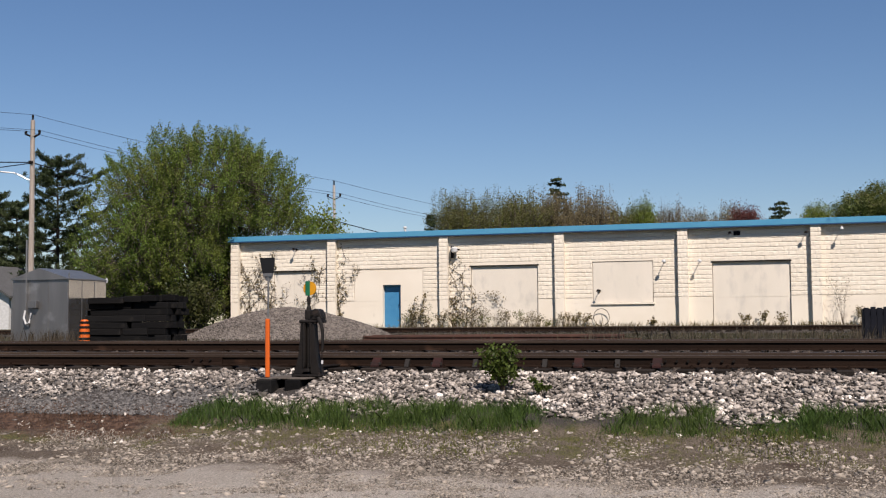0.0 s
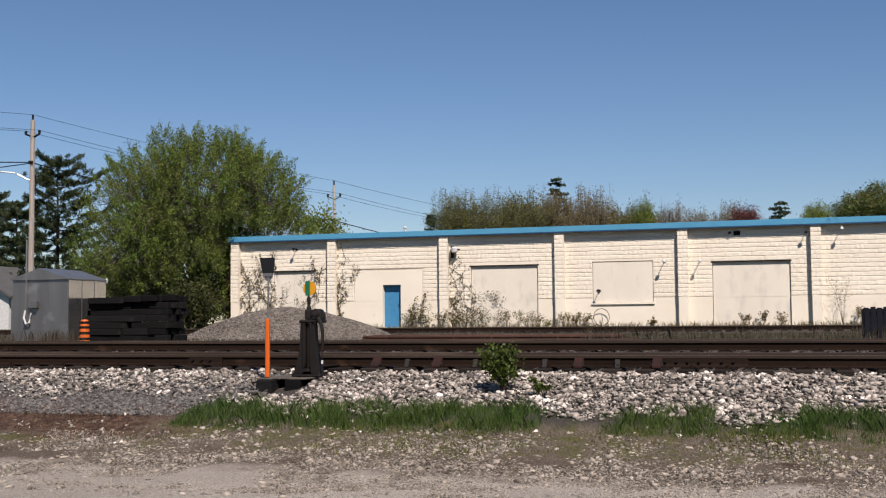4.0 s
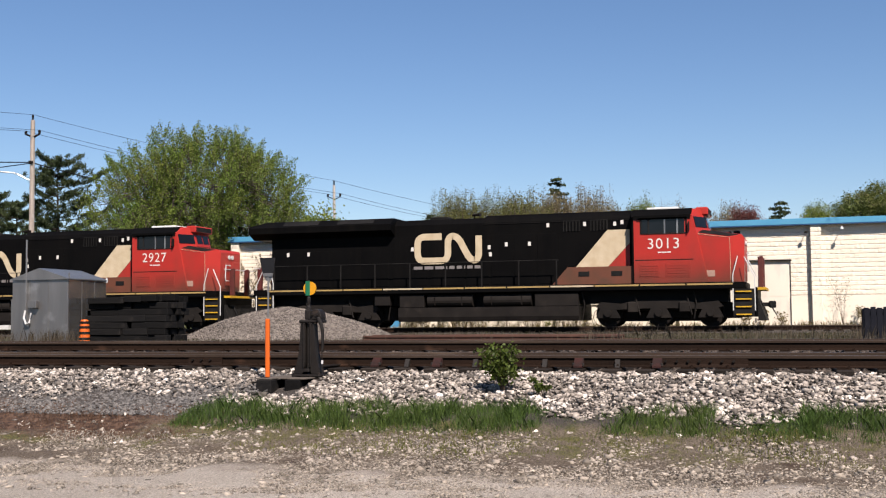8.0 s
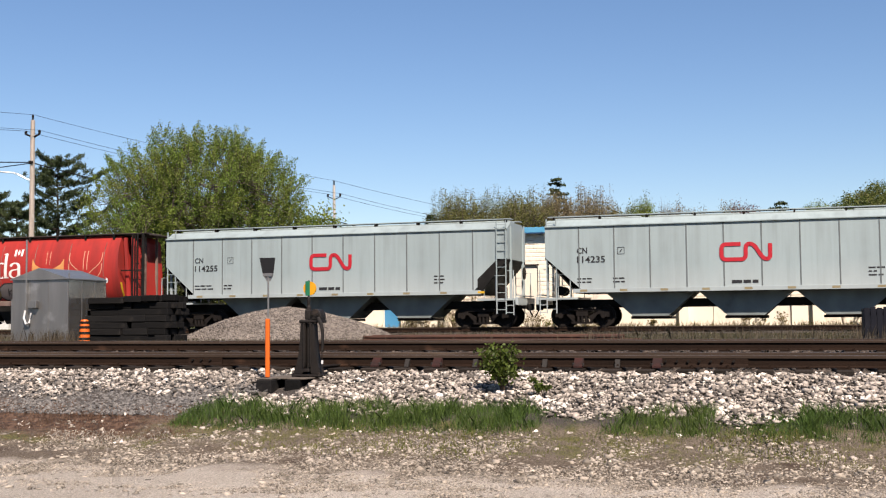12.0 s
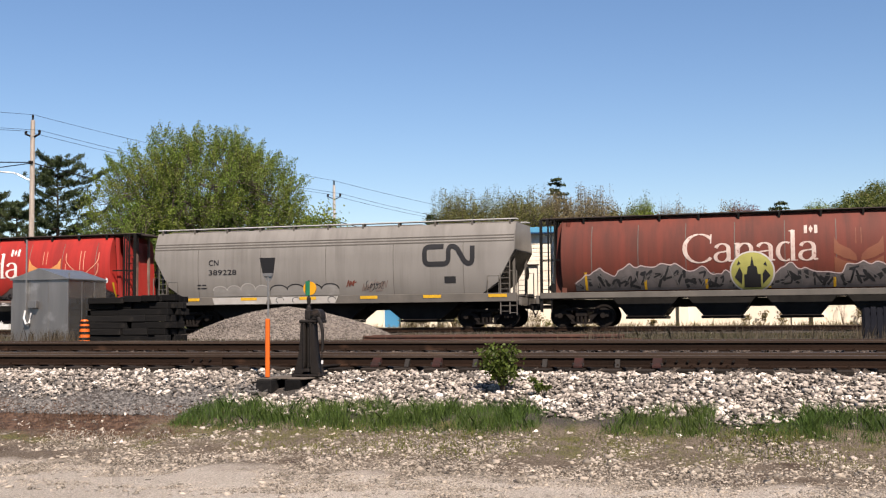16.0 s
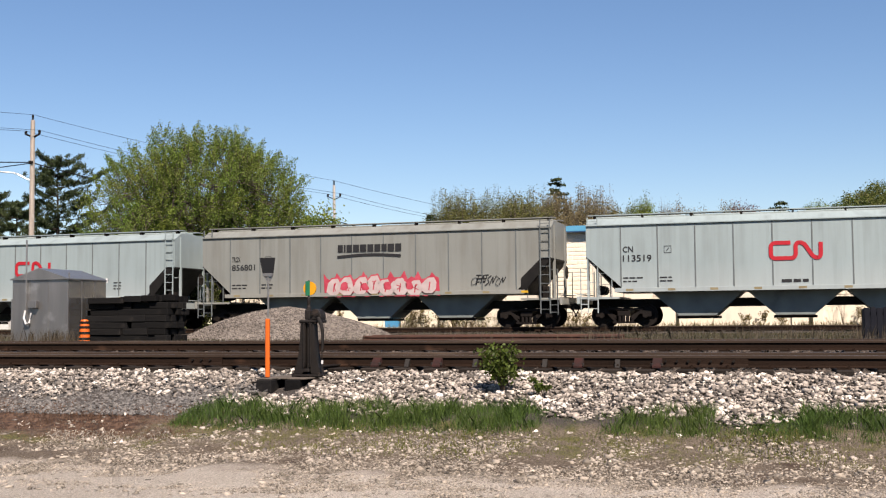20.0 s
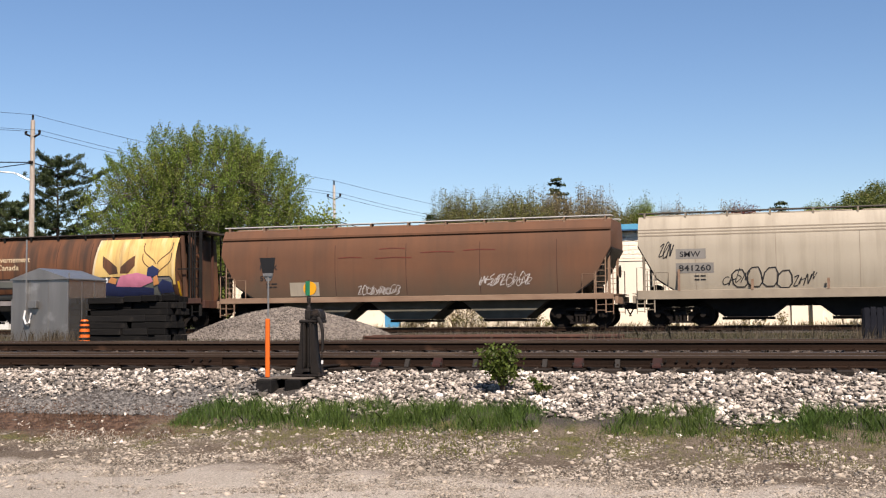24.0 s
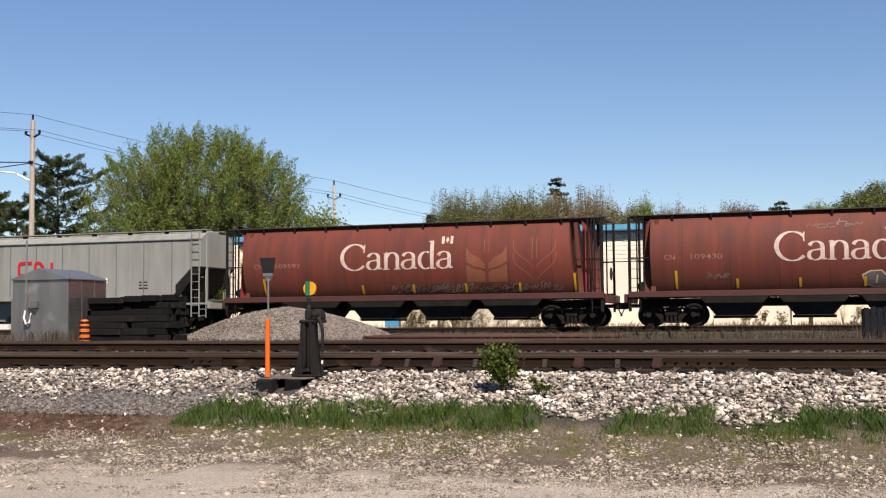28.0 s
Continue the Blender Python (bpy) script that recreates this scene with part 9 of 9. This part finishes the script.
def build_trees():
    spring_maple(-32.1, 56.5, 10.25, 5.6, 5.6, 0.3, 4400, 84, 0.070, LEAF_SPRING, "broad round maple in fresh spring leaf", 41)
    broad_tree(-28.7, 65.0, 6.9, 2.2, 2.4, 0.6, 320, 40, 0.12, LEAF_LIME, "small yellow-green tree behind the warehouse corner", 42)
    broad_tree(-30.2, 74.0, 5.9, 1.7, 2.0, 0.8, 240, 40, 0.12, LEAF_OLIVE, "small olive-green tree beyond the roof", 43)
    broad_tree(-29.9, 57.0, 3.4, 1.6, 1.6, 0.2, 130, 26, 0.14, LEAF_DEEP, "dense bush by the warehouse corner", 60, up=0.4)
    broad_tree(-29.8, 51.3, 2.2, 1.5, 0.9, 0.1, 240, 26, 0.11, LEAF_DEEP, "low dark shrub in front of the tree", 61, up=0.4)
    broad_tree(-37.2, 57.0, 3.6, 2.4, 1.6, 0.1, 200, 26, 0.15, LEAF_DEEP, "low hedge shrub under the tree", 62, up=0.4)
    # pines at the far end
    white_pine(-57.2, 78.0, 13.5, 6.0, "tall dark white pine with level open boughs", 51, 1.5, tiers=14, sweep=0.18)
    white_pine(-62.6, 80.0, 10.6, 4.4, "dark white pine with level open boughs", 52, 1.0, tiers=10)
    white_pine(-68.0, 84.0, 12.0, 4.2, "dark white pine with level open boughs", 53, 1.0, tiers=11)
    white_pine(-53.0, 86.0, 7.6, 3.4, "smaller dark white pine behind the pole", 54, 0.6, tiers=8)
    broad_tree(-48.5, 72.0, 5.2, 3.6, 3.0, 0.2, 260, 26, 0.2, LEAF_DEEP, "dark mixed hedge shrub", 63, up=0.4)
    broad_tree(-52.5, 77.0, 4.4, 3.6, 2.6, 0.2, 240, 26, 0.2, LEAF_DEEP, "dark mixed hedge shrub", 64, up=0.4)
    # belt behind the warehouse
    g = "tree belt behind the warehouse"
    belt = [(-29.2, 11.2, 2.2, LEAF_OLIVE, 0.1), (-27.0, 11.3, 2.3, LEAF_OLIVE, 0.2), (-25.0, 11.0, 2.1, LEAF_OLIVE, 0.1), (-23.0, 11.2, 2.2, LEAF_OLIVE, 0.25), (-21.2, 10.9, 2.0, LEAF_DUN, 0.2),
            (-19.0, 10.9, 2.1, LEAF_DUN, 0.35), (-17.0, 10.6, 2.0, LEAF_DUN, 0.35), (-15.4, 9.4, 1.4, LEAF_OLIVE, 0.1), (-13.6, 10.1, 1.1, LEAF_LIME, 0.0), (-11.0, 9.6, 1.5, LEAF_DUN, 0.65), (-8.8, 9.1, 1.4, LEAF_DUN, 0.6), (-6.4, 9.6, 1.3, LEAF_DUN, 0.5),
            (-5.0, 9.1, 1.1, LEAF_RED, 0.0), (0.3, 9.2, 1.1, LEAF_LIME, 0.0)]
    for i, (x, h, r, m, bare) in enumerate(belt):
        what = {LEAF_DEEP: "dark green", LEAF_OLIVE: "olive-green budding", LEAF_DUN: "bare brownish budding", LEAF_LIME: "bright lime-green", LEAF_RED: "copper-red"}[m]
        broad_tree(x, 95.0 + (i % 3) * 1.5, h - 0.65, r, 2.2, 4.6, 470, 62, 0.085, m, f"{what} tree in a distant belt", 70 + i, stems=6, bare=min(0.75, bare * 1.15), up=1.15, group=g, low=0.55, lobes=0.5, spread=0.7, square=2.4, stick=1.1)
    conifer(-21.3, 99.0, 13.2, 2.6, "thin spiky spruce above the tree belt", 90, 3.0, layers=22, group=g)
    conifer(-30.9, 93.0, 9.6, 1.3, "small dark cedar at the end of the belt", 91, 2.0, layers=34, group=g)
    conifer(-2.5, 97.0, 10.0, 2.9, "dark spruce above the warehouse roof", 92, 1.0, layers=26, group=g)
    broad_tree(7.6, 108.0, 11.9, 6.0, 4.5, 1.0, 1500, 60, 0.13, LEAF_ROUND, "large round deep-green tree with copper tints", 93, stems=12, up=0.5, group=g, low=0.74, lobes=0.06)
    broad_tree(18.0, 112.0, 11.0, 4.0, 4.0, 1.0, 300, 40, 0.16, LEAF_OLIVE, "olive-green tree in a distant belt", 94, stems=8, group=g)


build_trees()


def bush(x, y, z, w, h, n, size, mat, label, seed, lean=0.0):
    rng = np.random.default_rng(seed)
    t = thing("bush", pose(x, y, z), label, "bush")
    segs, pts, szs = [], [], []
    for i in range(max(5, n // 28)):
        a, r = rng.uniform(0, 2 * math.pi), rng.uniform(0.1, 0.5) * w
        e = np.array((math.cos(a) * r + lean * h * rng.random(), math.sin(a) * r, h * rng.uniform(0.45, 1.0)))
        m = e * (0.35, 0.35, 0.55)
        segs += [((0, 0, -0.03), m, 0.009), (m, e, 0.006)]
        k = 28
        q = rng.random(k)[:, None] ** 0.7
        pts.append(m * (1 - q) + e * q + rng.normal(size=(k, 3)) * (0.11 * w, 0.11 * w, 0.07 * h))
        szs.append(rng.uniform(0.6, 1.2, k) * size)
    s = tagged(new("stemwork", twig_mesh("stemwork", segs, VINE_STEM)), kind="stuff")
    s.parent = t
    c = new("foliage", leaf_mesh("leaves", np.concatenate(pts), np.concatenate(szs), mat, seed, 1.5))
    c.parent = t
    return t


bush(-4.05, 15.25, 0.62, 0.54, 0.66, 1500, 0.046, LEAF_BUSH, "leafy bright green shrub growing in the ballast", 1, -0.12)
bush(-3.5, 15.05, 0.62, 0.26, 0.24, 150, 0.05, LEAF_BUSH, "low green seedling in the ballast", 2)


def blades(name, xs, ys, heights, width, mat, label, seed, lean=0.6):
    rng = np.random.default_rng(seed)
    n = len(xs)
    z = np.interp(ys, PROFILE_Y, PROFILE_Z) - 0.01
    p = np.column_stack([xs, ys, z])
    a = rng.uniform(0, 2 * math.pi, n)
    side = np.column_stack([np.cos(a), np.sin(a), np.zeros(n)]) * width * rng.uniform(0.6, 1.3, n)[:, None]
    b = rng.uniform(0, 2 * math.pi, n)
    bend = np.column_stack([np.cos(b), np.sin(b), np.zeros(n)]) * (np.asarray(heights) * lean * rng.random(n))[:, None]
    up = np.column_stack([np.zeros(n), np.zeros(n), heights])
    v = np.stack([p - side, p + side, p + side * 0.7 + up * 0.6 + bend * 0.4, p + up + bend, p - side * 0.7 + up * 0.6 + bend * 0.4], 1).reshape(-1, 3)
    f = np.arange(5 * n).reshape(-1, 5)
    me = bpy.data.meshes.new(name)
    me.vertices.add(len(v))
    me.vertices.foreach_set("co", v.astype(np.float32).ravel())
    me.loops.add(f.size)
    me.loops.foreach_set("vertex_index", f.astype(np.int32).ravel())
    me.polygons.add(len(f))
    me.polygons.foreach_set("loop_start", np.arange(0, f.size, 5, dtype=np.int32))
    me.update(calc_edges=True)
    me.materials.append(mat)
    return tagged(new(name, me), label, "grass", kind="stuff")


def build_grass():
    rng = np.random.default_rng(31)
    def tufts(n, x0, x1, y0, y1, per, spread):
        cx, cy = rng.uniform(x0, x1, n), rng.uniform(y0, y1, n)
        return np.repeat(cx, per) + rng.normal(size=n * per) * spread, np.repeat(cy, per) + rng.normal(size=n * per) * spread
    # two long clumps at the foot of the ballast, dark below and paler at the tips
    def clump(n, x0, x1, tall, seed):
        x, y = tufts(n, x0, x1, 13.4, 14.45, 95, 0.07)
        own = np.repeat(rng.uniform(0.55, 1.15, n), 95)
        swell = np.array([0.5 + 0.5 * noise.noise((q * 1.15, seed, 0.0)) + 0.35 * noise.noise((q * 3.4, 0.0, seed)) for q in x])
        fade = np.clip((x - x0 + 0.25) / 0.5, 0.25, 1) * np.clip((x1 + 0.25 - x) / 0.5, 0.25, 1) * np.clip((y - 13.25) / 0.45, 0.15, 1)
        fade = fade * np.where((x > -1.15) & (x < -0.2), 0.4, 1.0) * own
        keep = rng.random(len(x)) < 0.08 + swell
        x, y, swell, fade = x[keep], y[keep], swell[keep], fade[keep]
        h = tall * (0.35 + 0.65 * rng.random(len(x)) ** 0.8) * (0.55 + 0.6 * swell) * fade
        dark = rng.random(len(x)) < 0.45
        blades("grass_clump", x[~dark], y[~dark], h[~dark], 0.0023, GRASS, "lush green grass along the foot of the ballast", seed, 0.75)
        blades("grass_clump", x[dark], y[dark], h[dark] * 0.85, 0.0026, DARK_GRASS, "dark green grass low in the clumps", seed + 40, 0.8)
    clump(330, -8.1, -3.2, 0.29, 1)
    clump(300, -2.5, 2.5, 0.28, 2)
    clump(60, -3.4, -2.4, 0.07, 3)
    x, y = tufts(560, -6.6, 2.3, 12.4, 13.9, 14, 0.12)
    blades("short_grass", x, y, rng.uniform(0.015, 0.06, len(x)), 0.006, LEAF_OLIVE, "thin mossy grass on the verge", 3)
    x, y = tufts(420, -12.8, -7.7, 12.7, 14.3, 16, 0.14)
    blades("dead_grass", x, y, rng.uniform(0.015, 0.06, len(x)), 0.005, leaf_mat("dead_thatch", (0.17, 0.09, 0.055), (0.12, 0.075, 0.05), 0.4), "dead reddish thatch on the verge", 4, 0.9)
    # weeds between the tracks
    x, y = tufts(200, -13.5, 3.0, 25.6, 44.0, 8, 0.2)
    blades("dry_weeds", x, y, rng.uniform(0.08, 0.3, len(x)), 0.006, DRY, "pale dry weed stalks between the tracks", 5, 0.4)
    x, y = tufts(60, -5.6, 3.0, 25.6, 30.0, 8, 0.12)
    blades("dry_weeds", x, y, rng.uniform(0.15, 0.5, len(x)), 0.006, DRY, "tall pale dry weed stalks beside the yard track", 6, 0.45)
    x, y = tufts(800, -24.0, 3.0, 25.6, 46.0, 16, 0.22)
    blades("rough_grass", x, y, rng.uniform(0.03, 0.13, len(x)), 0.009, ROUGH, "rough olive grass between the tracks", 7, 0.5)
    x, y = tufts(60, -24.2, -20.5, 28.4, 29.6, 12, 0.08)
    blades("dry_weeds", x, y, rng.uniform(0.15, 0.5, len(x)), 0.006, DRY, "dry weeds in front of the shed", 8, 0.4)
    x, y = tufts(500, -28.0, 4.0, 52.8, 54.0, 16, 0.16)
    blades("rough_grass", x, y, 0.05 + 0.3 * rng.random(len(x)) ** 3, 0.011, SCRUB_LEAF, "rough dead grass along the warehouse wall", 9, 0.5)


build_grass()


def vine(x0, x1, z0, z1, stems, leaves, label, seed, leaf=0.09, upright=1.0):
    """Stems that climb the warehouse wall and carry sparse leaves."""
    rng = np.random.default_rng(seed)
    t = thing("climbing_vine", pose(0, WY - 0.03, 0), label, "vine")
    segs, pts = [], []
    for i in range(stems):
        x, z = rng.uniform(x0, x1), z0 if rng.random() < upright else rng.uniform(z0, z1)
        a = math.pi / 2 + rng.normal() * 0.3
        top = z0 + (z1 - z0) * rng.uniform(0.35, 1.0)
        while z < top:
            a += rng.normal() * 0.28
            a = min(max(a, 0.5), math.pi - 0.5)
            st = rng.uniform(0.12, 0.25)
            nx, nz = x + math.cos(a) * st, z + math.sin(a) * st
            if not (x0 - 0.3 < nx < x1 + 0.3):
                a = math.pi - a
                nx = x
            segs.append(((x, -0.01, z), (nx, -0.01 - 0.02 * rng.random(), nz), 0.013))
            if rng.random() < 0.35:
                q = nx + rng.normal() * 0.3, nz + abs(rng.normal()) * 0.2
                segs.append(((nx, -0.01, nz), (q[0], -0.04, q[1]), 0.008))
                pts.append((q[0], -0.05, q[1]))
            x, z = nx, nz
            pts.append((x, -0.05, z))
    pts = np.array(pts)
    k = rng.integers(0, len(pts), leaves)
    p = pts[k] + rng.normal(size=(leaves, 3)) * (0.09, 0.03, 0.09)
    p[:, 1] = np.minimum(p[:, 1], -0.03)
    s = tagged(new("stemwork", twig_mesh("stemwork", segs, VINE_STEM)), kind="stuff")
    s.parent = t
    c = new("foliage", leaf_mesh("leaves", p, rng.uniform(0.6, 1.2, leaves) * leaf, VINE_LEAF, seed))
    c.parent = t


vine(-28.7, -26.6, 1.4, 5.4, 24, 620, "dense half-bare vine over the wall's end", 101)
vine(-26.6, -24.2, 1.9, 4.6, 6, 90, "thin bare vine across a boarded opening", 102)
vine(-22.92, -22.74, 1.4, 5.7, 6, 330, "vine climbing beside a pilaster", 103)
vine(-22.4, -21.9, 3.6, 5.3, 2, 30, "thin trailing vine tendrils", 104)
vine(-24.3, -23.5, 3.6, 5.2, 5, 90, "thin trailing vine tendrils", 105)
vine(-16.95, -16.65, 1.4, 5.2, 6, 260, "leafy vine beside a pilaster", 106)
vine(-16.3, -15.6, 1.4, 4.3, 5, 90, "vine spreading over a boarded opening", 107)
vine(-14.9, -14.4, 2.4, 3.4, 3, 40, "clump of vine on the boarding", 108)


def shrub_row():
    rng = random.Random(77)
    for i in range(24):
        x = -19.3 + i * 0.36 + rng.uniform(-0.15, 0.15)
        h = rng.uniform(0.7, 1.5) if i < 15 else rng.uniform(0.5, 1.1)
        bush(x, 53.75 + rng.uniform(-0.15, 0.1), 1.28, 0.95, h * 0.85, 190, 0.05, SCRUB_LEAF if i % 4 else LEAF_OLIVE, "scrubby half-bare shrub at the warehouse wall", 300 + i)
    for i, (x, h, n) in enumerate(((-18.9, 1.6, 36), (-18.3, 1.8, 30), (-10.7, 0.8, 160), (-10.2, 0.7, 120), (-3.0, 0.6, 80), (-2.2, 0.7, 110), (-1.4, 0.7, 110), (-7.2, 0.5, 60))):
        bush(x, 53.8, 1.28, 0.6, h, n, 0.075, VINE_LEAF, "thin weedy shrub at the warehouse wall", 330 + i)
    bush(1.15, 53.6, 1.28, 1.5, 2.7, 240, 0.04, LEAF_DUN, "small bare reddish sapling by the wall", 350)
    bush(1.9, 53.7, 1.28, 0.6, 1.1, 120, 0.08, VINE_LEAF, "thin weedy shrub at the warehouse wall", 351)


shrub_row()


# ---------------------------------------------------------------- poles, wires, house
POLES = [(-57.4, 40.0, 14.6), (-45.85, 60.0, 14.62), (-34.2, 80.0, 12.27), (-24.5, 100.0, 10.6)]


PALE_POLE = surface("silvered_pole_wood", (0.46, 0.44, 0.41), 0.85, second=(0.36, 0.335, 0.305), scale=3, stretch=(6, 6, 0.5), grain=0.15, bump=0.3)


def utility_pole(i, lamp=False):
    x, y, top = POLES[i]
    t = thing("utility_pole", pose(x, y, 1.25), "weathered wooden utility pole with small crossarm", "utility pole", "utility poles")
    h = top - 1.25
    part("mast", tube(B(), [(0, 0, -0.1), (0.02, 0, h * 0.5), (0.0, 0, h - 0.35)], 0.2 if i < 2 else 0.15, 12, 0.13 if i < 2 else 0.1), WOOD if i < 2 else PALE_POLE, t, smooth=True)
    for dx, dz in ((-1, -1.30), (1, -1.34)):
        part("bracket", tube(B(), [(0, 0, h + dz - 0.12), (dx * 0.25, 0, h + dz), (dx * 0.5, 0, h + dz + 0.1)], 0.06 if i < 2 else 0.035, 6), STEEL, t, "dark side bracket")
    part("top_pin", tube(B(), [(0, 0, h - 0.4), (0, 0, h)], 0.05, 8, 0.07), STEEL, t, "dark insulator pin")
    for dx in (-0.5, 0.5):
        part("insulator", lathe(B(), [(0.04, h - 1.24), (0.09, h - 1.2), (0.07, h - 1.12), (0.1, h - 1.06), (0.04, h - 0.98)], 10, (dx, 0, 0)), STEEL, t)
    part("cable_clamp", boxed(-0.14, 0.14, -0.2, -0.1, h - 3.1, h - 2.9), STEEL, t)
    if lamp:
        part("lamp_arm", tube(B(), [(-0.1, -0.1, h - 4.1), (-0.9, -0.5, h - 3.65), (-2.1, -1.1, h - 3.55)], 0.04, 8), ALU, t, "curved aluminium street lamp arm")
        part("lamp_head", boxed(-2.9, -2.05, -1.3, -1.05, h - 3.62, h - 3.5, bevel=0.03), ALU, t)


for i in range(4):
    utility_pole(i, i == 1)


def wire(a, b, sag, r=0.012, label="thin overhead power line"):
    a, b = Vector(a), Vector(b)
    pts = [a.lerp(b, k / 14) - Vector((0, 0, sag * 4 * (k / 14) * (1 - k / 14))) for k in range(15)]
    ob = part("overhead_wire", tube(B(), pts, r, 5), BLACK)
    tagged(ob, label, "wire", "overhead wires")


for (x0, y0, t0), (x1, y1, t1) in zip(POLES, POLES[1:]):
    wire((x0, y0, t0), (x1, y1, t1), 0.25)
    wire((x0 - 0.5, y0, t0 - 1.0), (x1 - 0.5, y1, t1 - 1.0), 0.3)
    wire((x0 + 0.5, y0, t0 - 1.0), (x1 + 0.5, y1, t1 - 1.0), 0.3)
    wire((x0, y0 - 0.15, t0 - 3.0), (x1, y1 - 0.15, t1 - 3.0), 0.5, 0.035, "thick overhead telephone cable")


wire((-58.5, 44.0, 8.6), (-45.95, 59.8, 11.55), 0.35, 0.03, "thick drooping overhead service cable")


def far_house():
    t = thing("house", pose(-58.2, 70.0, 1.2), "white-sided house with dark roof", "house")
    part("wall", boxed(-5, 2.9, 0, 6, 0, 2.5), WHITE_METAL, t)
    part("gable", prism(B(), [(-5, 2.5), (2.9, 2.5), (-1.0, 4.6)], "y", 0.0, 6.0), WHITE_METAL, t)
    part("roof", prism(B(), [(-5.4, 2.35), (-1.0, 4.7), (3.3, 2.35), (3.3, 2.5), (-1.0, 4.9), (-5.4, 2.5)], "y", -0.4, 6.4), surface("roof_felt", (0.10, 0.10, 0.10), 0.9, grain=0.2), t, "dark shingled roof")


far_house()


# ---------------------------------------------------------------- what moves
def motions():
    times = [0.0, 0.1] + [0.5 * i for i in range(1, 56)] + [27.9, 28.0]
    for car, rear in CARS:
        walk(car, [(t, pose(rear + run(t), TRAIN_Y, TRAIN_Z)) for t in times])
    # the wheels roll while their car is near
    place = dict(CARS)
    for w, (x, y, z), r, car in WHEELS:
        rear = place[car]
        rows = [(0.0, pose(x, y, z))]
        turn = 0.0
        for i in range(1, 28 * FPS):
            t = i / FPS
            if -66 < rear + run(t) < 10:
                turn += math.degrees((run(t) - run(t - 1 / FPS)) / r)
                rows.append((t, pose(x, y, z, 0, turn, 0)))
        rows.append((28.0, pose(x, y, z, 0, turn, 0)))
        walk(w, rows)


motions()
